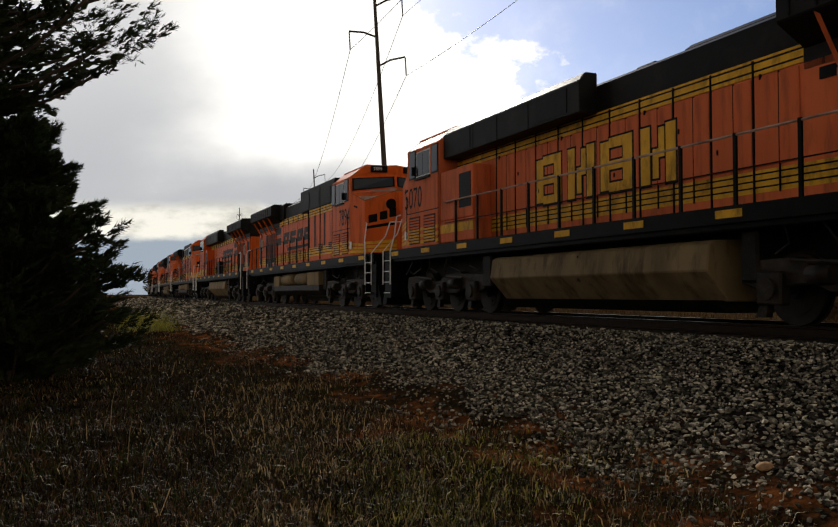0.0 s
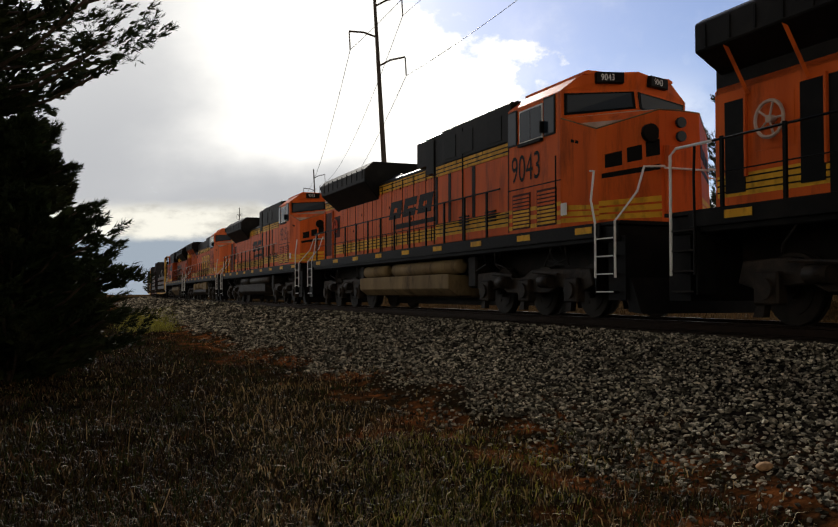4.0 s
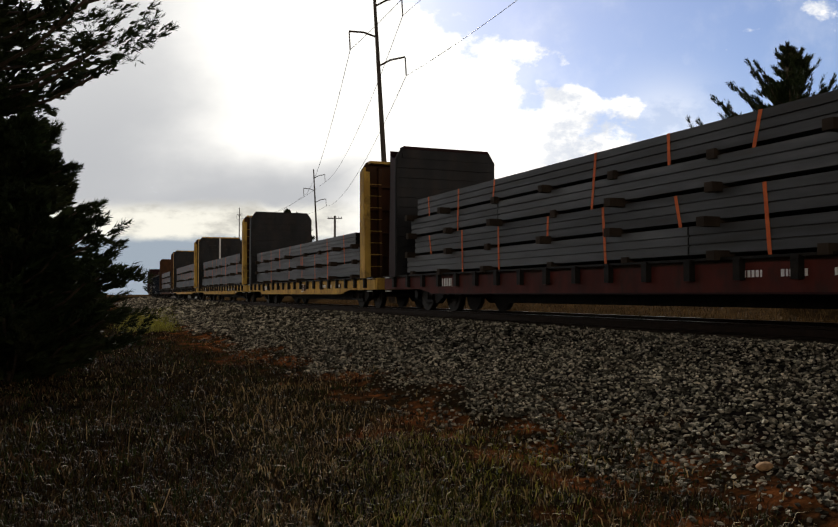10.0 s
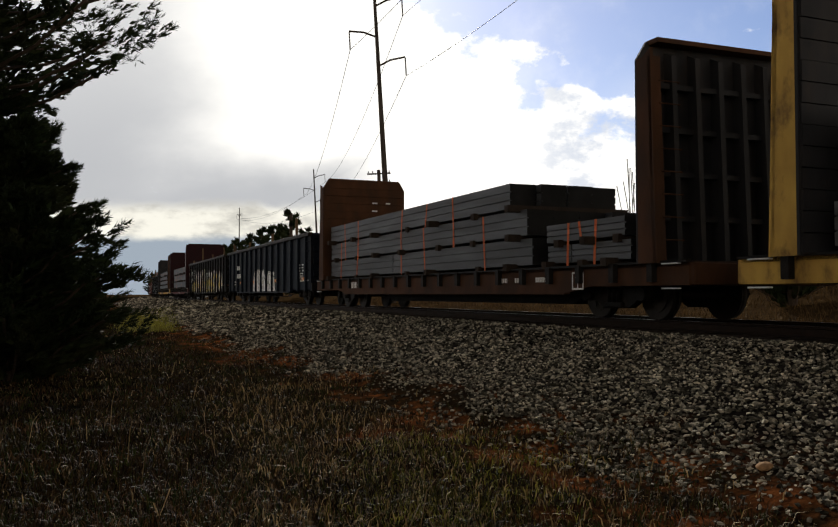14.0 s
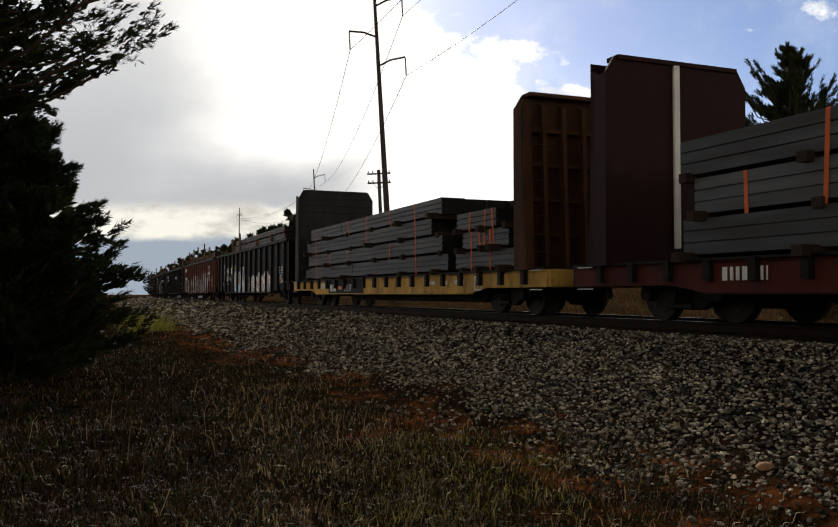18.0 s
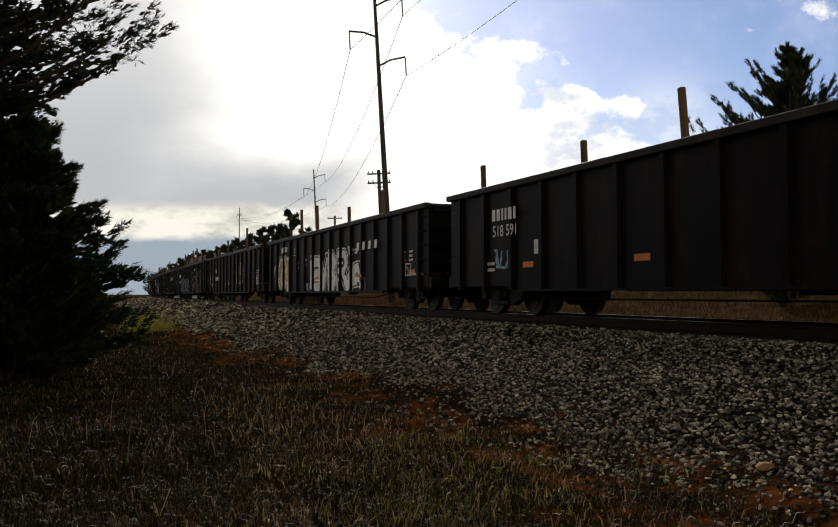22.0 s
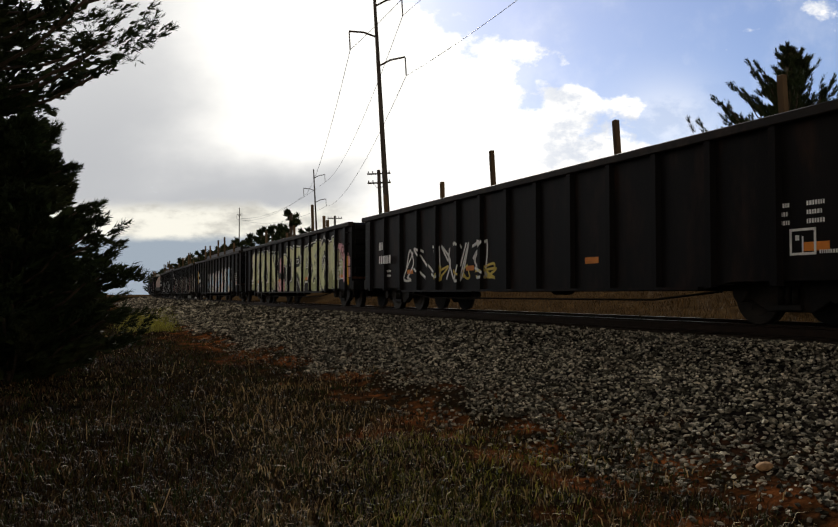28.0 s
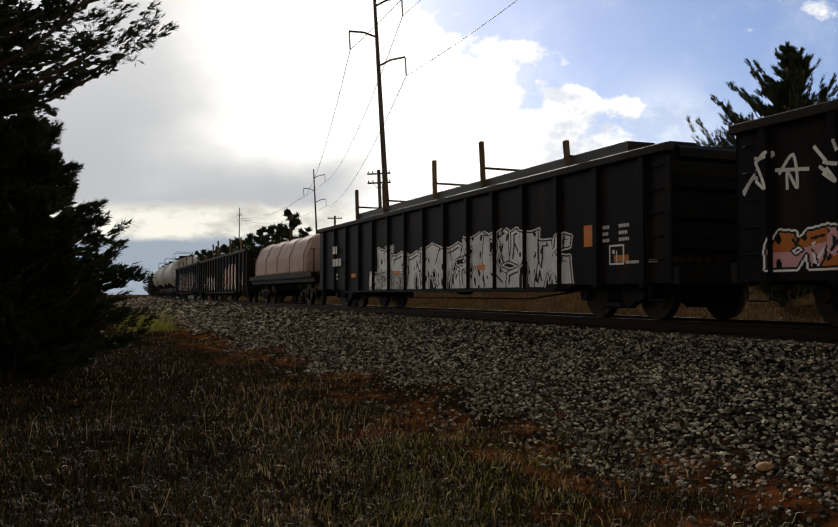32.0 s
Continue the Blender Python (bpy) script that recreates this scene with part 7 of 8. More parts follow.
    letter_piece(c, [(k, x0, x1, 0.6, z1, "g_silver", "g_silver") for k, x0, x1, z1 in (("N", -8.9, -7.7, 1.6), ("E", -7.7, -6.6, 1.55), ("A", -6.6, -5.4, 1.6), ("J", -5.4, -4.3, 1.55), ("Y", -4.3, -3.4, 1.6), ("N", -3.3, -2.3, 1.55),
                                                                                      ("E", -2.25, -1.35, 1.85), ("R", -1.25, -0.3, 1.75), ("P", -0.15, 0.75, 1.78), ("A", 0.75, 1.65, 1.92), ("E", 2.0, 2.8, 1.5))], d, weight=0.13, wear=0.95, edges=(0.035, 0.03), label="worn silver sprayed letters")
    letter_piece(c, [("O", 2.95, 4.1, 0.6, 1.95, "g_grey", "g_silver"), ("O", 3.9, 4.95, 0.6, 1.95, "g_silver", "g_grey"), ("8", 5.1, 6.3, 0.6, 1.8, "g_silver", "g_grey")], d, weight=0.26, outline=("g_silver", "g_black"), label="fat silver bubble letters")
    tag_scrawl(c, 4.0, 4.6, 2.0, 2.2, 72, d, "g_white", 4, 0.018)
    bm = bmesh.new()
    for k in range(36):
        q0, q1 = 2 * math.pi * k / 36, 2 * math.pi * (k + 1) / 36
        bm.faces.new([bm.verts.new((7.6 + r * math.cos(q), -1.562, 1.9 + r * math.sin(q))) for r, q in ((0.55, q0), (0.55, q1), (0.47, q1), (0.47, q0))])
    for a, b, e, f in ((-0.06, 0.06, -0.5, 0.5), (-0.5, -0.06, -0.06, 0.06), (0.06, 0.5, -0.06, 0.06)):
        bm.faces.new([bm.verts.new(p) for p in ((7.6 + a, -1.562, 1.9 + e), (7.6 + b, -1.562, 1.9 + e), (7.6 + b, -1.562, 1.9 + f), (7.6 + a, -1.562, 1.9 + f))])
    part("round_emblem", bm, M["g_tan"], c, "faded ring and cross emblem")
    c, d, h = car(4)
    bars(c, 2.4, 1.9, -1.557, ((0, 0, 2.2, 0.24),))
    lettering(c, "518 591", 0.26, -7.3, 1.75, -1.557)
    bars(c, -7.3, 2.1, -1.557, ((0, 0, 1.1, 0.26),))
    part("patch", box(-5.6, -5.3, -1.458, -1.45, 1.3, 1.6), M["white"], c, "white paint patch")
    tag_scrawl(c, -7.4, -6.6, 1.05, 1.45, 35, d, "g_blue", 3, 0.03)
    c, d, h = car(5)
    bars(c, 4.0, 1.9, -1.557, ((0, 0, 2.4, 0.26),))
    bars(c, -7.0, 2.3, -1.557, ((0, 0, 0.35, 0.22), (0.65, 0, 0.4, 0.22)))
    bars(c, -4.6, 1.5, -1.46, ((0, 0, 0.4, 0.12), (0, 0.2, 0.4, 0.12), (1.3, 0.1, 0.35, 0.12), (1.3, 0.3, 0.35, 0.1)))
    letter_piece(c, [("E", -2.2, -0.9, 0.6, 1.84, "g_silver", "g_silver"), ("V", -1.0, 0.2, 0.6, 1.9, "g_silver", "g_silver"), ("8", 0.15, 1.3, 0.6, 1.98, "g_silver", "g_silver"),
                     ("R", 1.3, 2.75, 0.6, 1.98, "g_silver", "g_silver"), ("A", 2.75, 4.5, 0.6, 1.45, "g_silver", "g_silver")], d, weight=0.135, edges=(0.04, 0.05), label="silver sprayed letters with black outline")
    letter_piece(c, [("O", -7.95, -6.55, 0.66, 1.95, "g_olive", "g_olive"), ("P", -7.4, -6.6, 0.66, 1.45, "g_olive", "g_tan"), ("I", -6.5, -5.9, 0.66, 2.0, "g_olive", "g_tan")], d, outline=("g_tan", "g_white"), weight=0.16, edges=(0.04, 0.05), label="olive sprayed letters with pale outline")
    lettering(c, "519", 0.22, -7.5, 1.96, -1.557)
    lettering(c, "683", 0.22, -6.45, 1.96, -1.557)
    bars(c, -5.1, 2.1, -1.457, ((0, 0, 0.3, 0.03), (0, 0.26, 0.3, 0.03), (0.1, 0.1, 0.1, 0.1)))
    tag_scrawl(c, -2.95, -2.2, 0.62, 0.9, 64, d, "g_white", 4, 0.02)
    tag_scrawl(c, -8.95, -8.4, 1.3, 1.75, 65, d, "g_white", 3, 0.02)
    part("patch", box(-8.65, -8.2, -1.458, -1.45, 0.96, 1.17), M["reflector"], c, "orange paint patch")
    tag_scrawl(c, 2.6, 3.8, 1.8, 2.1, 36, d, "g_white", 3, 0.022)
    c, d, h = car(6)
    bars(c, -5.6, 1.85, -1.557, ((0, 0, 0.5, 0.24), (0, -0.5, 1.3, 0.22)))
    part("patch", box(-4.75, -4.3, -1.458, -1.45, 1.7, 2.05), M["g_silver"], c, "grey paint patch")
    tag_scrawl(c, -8.7, -6.8, 1.1, 1.8, 37, d, "g_tan", 4, 0.02)
    tag_scrawl(c, -2.0, -0.2, 1.0, 1.6, 38, d, "g_white", 2, 0.025)
    tag_scrawl(c, 2.5, 4.4, 1.1, 2.2, 39, d, "g_tan", 3, 0.022)
    c, d, h = car(7)
    bars(c, 3.6, 2.3, -1.557, ((0, 0, 0.5, 0.16),))
    bars(c, -8.6, 1.95, -1.557, ((0, 0, 0.9, 0.28),))
    lettering(c, "516502", 0.26, -8.6, 1.45, -1.557)
    block_piece(c, -6.9, -0.6, 0.62, 1.8, ("g_blue", "g_white"), 21, d, count=7, outline=("g_white", "g_blue"))
    letter_piece(c, [(k, 1.6 + 1.15 * i, 2.85 + 1.15 * i, 0.75, 2.15 - 0.1 * (i % 2), "gon_red", "g_rose") for i, k in enumerate("QNXJ8")], d, outline=("g_white", "g_black"), weight=0.12, wear=0.9, edges=(0.035, 0.02), label="dark red sprayed letters with thin pale outline")
    c, d, h = car(8)
    bars(c, 2.2, 1.9, -1.557, ((0, 0, 2.3, 0.26),))
    tag_scrawl(c, -6.0, -3.5, 1.0, 1.6, 40, d, "g_white", 3, 0.03)
    c, d, h = car(9)
    bars(c, -8.3, 2.1, -1.557, ((0, 0, 0.9, 0.24), (0, -0.45, 1.1, 0.24)))
    block_piece(c, -5.2, 1.5, 0.58, 2.0, ("g_silver",), 23, d, count=5)
    c, d, h = car(10)
    bars(c, -8.2, 1.8, -1.557, ((0, 0, 0.3, 0.24), (0, -0.42, 1.0, 0.24)))
    tag_scrawl(c, -6.4, -1.0, 0.85, 1.7, 41, d, "g_white", 6, 0.035)
    tag_scrawl(c, -4.0, -0.5, 0.85, 1.2, 42, d, "g_yellow", 3, 0.03)
    c, d, h = car(11)
    letter_piece(c, [(k, -7.8 + 0.85 * i, -6.55 + 0.85 * i, 0.58, 2.5 - 0.12 * (i % 2), "g_green", "g_moss") for i, k in enumerate("XAPRJN")], d, weight=0.185, edges=(0.045, 0.03), label="pale green sprayed letter forms with black outline")
    block_piece(c, -1.5, -0.4, 0.6, 1.2, ("g_pink",), 25, d, count=1, outline=("g_pink", "g_rose"))
    block_piece(c, -1.2, -0.5, 1.45, 2.1, ("g_pink",), 66, d, count=1, outline=("g_pink", "g_rose"))
    letter_piece(c, [("Y", -2.5, -1.5, 0.6, 2.35, "g_green", "g_tan")], d, weight=0.2, edges=(0.035, 0.035))
    letter_piece(c, [("P", 8.2, 8.75, 1.55, 2.2, "g_pink", "g_pink"), ("T", 8.6, 9.2, 1.3, 2.1, "g_pink", "g_pink"), ("8", 9.0, 9.65, 0.95, 1.85, "g_pink", "g_pink")], d, outline=("g_pink", "g_rose"), weight=0.19, edges=(0.015, 0.03), label="pink sprayed bubble letters")
    letter_piece(c, [(k, x0, x1, 0.58, z1, "g_green", "g_moss") for k, x0, x1, z1 in (("J", -0.45, 0.75, 2.15), ("J", 0.45, 1.9, 2.45), ("R", 1.35, 3.15, 2.38), ("A", 2.75, 4.6, 2.32), ("X", 4.2, 6.0, 2.45), ("Q", 5.55, 7.5, 2.55), ("N", 6.95, 8.2, 2.48))],
                 d, weight=0.17, edges=(0.04, 0.045), label="pale green sprayed letter forms with black outline")
    letter_piece(c, [("Z", 8.0, 9.05, 1.1, 2.0, "g_green", "g_moss")], d, weight=0.15, edges=(0.04, 0.045), label="pale green sprayed arrow")
    part("stripe_plate", prism([(9.40, 0.78), (9.52, 0.78), (9.40, 1.78), (9.28, 1.78)], -1.475, -1.46, "y"), M["yellow_plate"], c, "yellow stripe plate")
    c, d, h = car(12)
    bars(c, -7.9, 1.75, -1.557, ((0, 0, 0.4, 0.24), (0, -0.42, 1.0, 0.22)))
    block_piece(c, -3.2, 6.9, 0.58, 2.1, ("g_silver", "g_blue", "g_tan"), 28, d, count=8)
    part("stripe_plate", prism([(-8.99, 1.22), (-8.87, 1.22), (-9.08, 2.24), (-9.20, 2.24)], -1.475, -1.46, "y"), M["yellow_plate"], c, "yellow stripe plate")
    c, d, h = car(13)
    block_piece(c, -7.0, 6.7, 0.58, 2.0, ("g_tan", "g_silver", "g_tan", "g_rose"), 29, d, count=12, outline=("g_tan", "g_black"))
    block_piece(c, 6.85, 8.15, 0.66, 2.1, ("g_tan",), 67, d, count=1, outline=("g_tan", "g_black"), hollow=0.2)
    block_piece(c, 8.4, 8.95, 1.3, 2.0, ("g_tan",), 68, d, count=1, outline=("g_tan", "g_black"), hollow=0.2)
    tag_scrawl(c, 8.5, 9.6, 0.68, 0.98, 69, d, "g_tan", 5, 0.03)
    tag_scrawl(c, 9.1, 9.6, 1.05, 1.85, 70, d, "g_white", 3, 0.018)
    part("patch", box(8.57, 9.0, -1.458, -1.45, 1.03, 1.25), M["reflector"], c, "orange paint patch")
    tag_scrawl(c, -9.4, -7.5, 1.9, 2.4, 44, d, "g_white", 3, 0.025)
    block_piece(c, -8.8, -7.0, 0.8, 1.4, ("g_orange", "g_pink"), 45, d, count=2)
    c, d, h = car(14)
    bars(c, -8.4, 1.9, -1.557, ((0, 0, 0.5, 0.26), (0, -0.45, 1.0, 0.26)))
    block_piece(c, -3.8, 7.4, 0.58, 1.85, ("g_silver",), 46, d, count=9)
    block_piece(c, -4.5, -1.5, 0.58, 1.2, ("g_white",), 47, d, count=3)
    part("patch", box(7.9, 8.35, -1.458, -1.45, 1.35, 1.75), M["reflector"], c, "orange paint patch")
    c, d, h = car(15)
    block_piece(c, 2.0, 6.0, 0.8, 2.2, ("g_pink", "g_tan"), 48, d, count=3)
    block_piece(c, -6.0, -2.0, 0.8, 1.6, ("g_silver",), 49, d, count=3)
    c, d, h = car(16)
    block_piece(c, -6.5, 6.5, 0.8, 2.2, ("g_tan", "g_pink"), 50, d, count=9)
    # flat car sills
    for i, (c, h) in enumerate(FLAT_CARS):
        bars(c, -h + 4.0, 0.66, -1.503, ((0, 0, 0.9, 0.2),))
        frame_mark(c, h - 3.4 if i % 2 else 1.0, 0.54, -1.503, 0.40, 0.34)
        bars(c, 4.2, 0.70, -1.503, ((0, 0, 0.55, 0.1), (0.9, 0, 0.5, 0.1), (1.8, 0, 0.6, 0.1)))
    # scrawls on the rear bulkhead faces that look forward along the train
    for i, names in ((0, ("g_grey", 7)), (5, ("g_green", 4))):
        c, h = FLAT_CARS[i]
        x = -(h - 1.2)
        o = tag_scrawl(c, -1.3, 1.1, 2.3, 3.7 if i != 5 else 3.0, 60 + i, lambda q: -x - 0.055, names[0], names[1], 0.018)
        o.rotation_euler = (0, 0, math.pi / 2)
        if i == 5:
            slots(c, x, -1, [(0.3, 3.9, 0.2), (0.3, 3.6, 0.2), (0.85, 3.9, 0.18)])
    last = FLAT_CARS[7][0]
    part("sill_panel", box(-5.25, -1.2, -1.508, -1.50, 0.485, 0.96), M["black"], last, "black panel on the yellow sill")
    lettering(last, "81137", 0.24, -3.3, 0.56, -1.512)
    bars(last, -5.0, 0.56, -1.512, ((0, 0, 0.75, 0.24),))
    part("sill_patch", box(-4.0, -3.6, -1.512, -1.507, 0.62, 0.74), M["reflector"], last, "orange reflector patch")
    for k, x in enumerate((-7.4, -6.2, -4.1, -2.0, 0.6, 3.3, 5.6)):
        for j in (0, 2, 3, 4):
            part("sill_scuff", box(x + 0.31 * j, x + 0.31 * j + 0.35 + 0.1 * (j % 3), -1.5035, -1.499, 0.60 + 0.03 * (k % 4), 0.84), M["rust_patch"], FLAT_CARS[j][0], "rusty scuff on the sill")


def gondola_loads():
    rng = random.Random(77)
    patterns = [
        ((-0.45, 0.5), (-0.2, 0.35), (0.1, 0.45), (0.35, 0.8)),
        ((-0.42, 0.25), (-0.13, 1.0), (0.15, 0.3), (0.42, 0.5)),
        ((-0.46, 0.55), (-0.40, 0.6), (-0.27, 0.95), (-0.16, 1.1), (0.05, 0.3), (0.3, 0.8)),
        ((-0.44, 0.35), (-0.40, 0.3), (-0.22, 1.0), (-0.10, 1.1), (0.16, 0.95), (0.36, 0.8)),
        ((-0.42, 0.6), (-0.2, 0.5), (-0.05, 0.9), (0.2, 0.7), (0.4, 0.6)),
        ((-0.44, 0.35), (-0.24, 0.75), (-0.12, 0.9), (0.12, 0.6), (0.3, 0.9)),
    ]
    own_stakes = {5: ((-0.2125, 1.1), (-0.088, 1.05), (0.12, 0.6), (0.3, 0.8)), 6: ((0.233, 1.2), (0.42, 0.2), (-0.1, 0.9), (-0.3, 0.5)),
                11: ((0.209, 1.15), (0.295, 0.55), (0.32, 0.35), (0.048, 0.55), (-0.022, 0.3), (-0.25, 0.7)), 13: ((0.168, 1.1), (0.242, 1.1), (0.27, 0.28), (0.385, 0.3), (-0.1, 0.9), (-0.3, 0.6))}
    for i, (c, d, h, p) in enumerate(GON_CARS):
        if i == 2:
            gondola_load(p, h, i, height=0.66, stakes=((-0.46, 0.3), (-0.38, 0.3), (-0.26, 0.85), (-0.14, 1.05), (0.1, 0.4), (0.3, 0.5)), span=(-0.58, 0.9))
        elif i == 3:
            gondola_load(p, h, i, height=0.42, stakes=((-0.19, 1.2), (-0.05, 1.25), (0.15, 1.3), (-0.36, 1.1), (0.3, 0.9)), span=(-0.88, 0.9), metal="rusty_steel")
        elif i in (7, 12, 14):
            gondola_load(p, h, i, kind="braced", height={7: 0.50, 12: 0.30, 14: 0.28}[i], stakes=((-0.30, 1.1), (-0.17, 1.0), (0.02, 1.15), (0.16, 1.2), (0.34, 0.6)), span=(-0.62, 0.92))
        else:
            gondola_load(p, h, i, height=0.14 if i == 6 else 0.02 + 0.05 * rng.random(), stakes=own_stakes.get(i, patterns[i % 6]), span=(-0.92, 0.95))


side_marks()
gondola_loads()


# ---------------------------------------------------------------- trees, poles and the far side
RIGHT = Vector((math.sin(ALPHA), math.cos(ALPHA), 0))
AHEAD = Vector((-math.cos(ALPHA), math.sin(ALPHA), 0))


def spot(depth, across, z=0.0):
    """A place by its depth along the view and its share across (tangent)."""
    p = AHEAD * depth + RIGHT * (across * depth)
    return Vector((p.x, p.y, z))


def cedar(name, base, height, radius_at, seed, limbs, sprays, spray=0.16, label="dark green eastern red cedar", upswept=0.0, dense=0.55):
    """A cedar: a tapered trunk, upswept limbs and a ragged crown of small needle sprays. radius_at: share of height -> radius."""
    rng = np.random.default_rng(seed)
    tree = empty(name, label, "tree")
    tree.location = base
    part("trunk", rod([(0, 0, -0.2), (0.05, 0.03, height * 0.35), (-0.04, 0.02, height * 0.7), (0, 0, height * 0.97)], 0.02 * height, None, 8), M["bark"], tree)
    bm = bmesh.new()
    pts, dirs, along = [], [], []
    for i in range(limbs):
        f = 0.05 + 0.93 * (i + rng.uniform(0, 1)) / limbs
        az = rng.uniform(0, 2 * math.pi)
        r = radius_at(f) * rng.choice((0.62, 0.78, 0.9, 0.98, 1.06, 1.18)) * (1 + upswept * rng.uniform(-0.25, 0.1))
        rise = r * rng.uniform(0.15, 0.55) * (1 + 1.4 * upswept)
        z0 = f * height
        tip = Vector((math.cos(az) * r, math.sin(az) * r, z0 + rise * 0.6))
        root = Vector((0, 0, z0 - rise * 0.5))
        midp = (root + tip) / 2 + Vector((0, 0, -0.06 * r - 0.3 * upswept * rise))
        if r > 0.4:
            rod([root, midp, root.lerp(tip, 0.72) + Vector((0, 0, -0.02 * r))], 0.010 + 0.005 * r, bm, 4)
        side = Vector((-math.sin(az), math.cos(az), 0))
        per = int(sprays / limbs * (min(1.5, 0.3 + 0.4 * r) if upswept else 1.0))
        # side twigs grouped along the limb
        twig = rng.integers(0, 9, per)
        spread = (rng.uniform(-1, 1, 9) * (0.32 * r + 0.1))
        drop = rng.uniform(-0.25, 0.45, 9) * (0.28 * r + 0.1) * (1 - 0.5 * upswept)
        spread = spread * (1 - 0.55 * upswept)
        k = rng.uniform(0, 1, per)
        base_t = (twig + 0.7) / 9.5
        tt = np.clip(base_t * 0.9 + 0.12 * k, 0, 1.03)
        P = np.outer((1 - tt) ** 2, root) + np.outer(2 * tt * (1 - tt), midp) + np.outer(tt ** 2, tip)
        taper = 1.15 - 0.75 * tt
        P += np.outer(spread[twig] * k * taper, side) + np.outer(drop[twig] * k, (0, 0, 1))
        P += rng.normal(0, 0.022 + 0.006 * r, (per, 3))
        D = np.outer(np.ones(per), (math.cos(az), math.sin(az), 0.55 + 1.3 * upswept)) + np.outer(spread[twig], side) * 1.2 + rng.normal(0, 0.28, (per, 3))
        pts.append(P), dirs.append(D), along.append(tt + rng.normal(0, 0.08, per))
    tagged(part("limb_work", bm, M["bark"], tree), kind="stuff")
    P, D, reach = np.concatenate(pts), np.concatenate(dirs), np.concatenate(along)
    D /= np.linalg.norm(D, axis=1)[:, None]
    S = np.cross(D, rng.normal(0, 1, D.shape))
    S /= np.linalg.norm(S, axis=1)[:, None]
    ln = spray * rng.uniform(0.6, 1.5, len(P))[:, None]
    # full sprays close to the trunk, split into fine needle tips further out
    full = reach < dense
    p, d, q, w = P[full], D[full], S[full], ln[full]
    V = [np.stack([p, p + d * w * 0.45 + q * w * 0.2, p + d * w, p + d * w * 0.45 - q * w * 0.2], 1).reshape(-1, 3)]
    F = [np.stack([np.arange(len(p)) * 4 + k for k in (0, 1, 2)], 1), np.stack([np.arange(len(p)) * 4 + k for k in (0, 2, 3)], 1)]
    p, d, q, w = P[~full], D[~full], S[~full], ln[~full]
    u = np.cross(d, q)
    first = len(V[0])
    for start, spread, size in ((0.0, 0.0, 0.9), (0.05, 0.9, 0.45), (0.2, -0.9, 0.45), (0.35, 0.8, 0.4), (0.45, -0.8, 0.4)):
        way = d + (q if start < 0.3 else 0.6 * q + 0.5 * u) * spread
        root = p + d * w * start
        V.append(np.stack([root - u * w * 0.06 - q * w * 0.03, root + u * w * 0.06 + q * w * 0.03, root + way * w * size], 1).reshape(-1, 3))
        F.append(first + np.arange(len(p) * 3).reshape(-1, 3))
        first += len(p) * 3
    scatter_mesh("crown", np.concatenate(V), np.concatenate(F), M["needle"], tree)
    return tree


def near_shape(f):
    return np.interp(f, [0, 0.1, 0.2, 0.30, 0.42, 0.58, 0.75, 0.93, 1.0], [1.7, 2.1, 2.4, 2.35, 2.0, 1.6, 1.1, 0.78, 0.35])


def tall_shape(f):
    return np.interp(f, [0, 0.2, 0.38, 0.44, 0.47, 0.51, 0.56, 0.62, 0.78, 1.0], [1.6, 1.8, 1.5, 1.5, 2.3, 3.2, 4.0, 4.5, 4.2, 0.4])


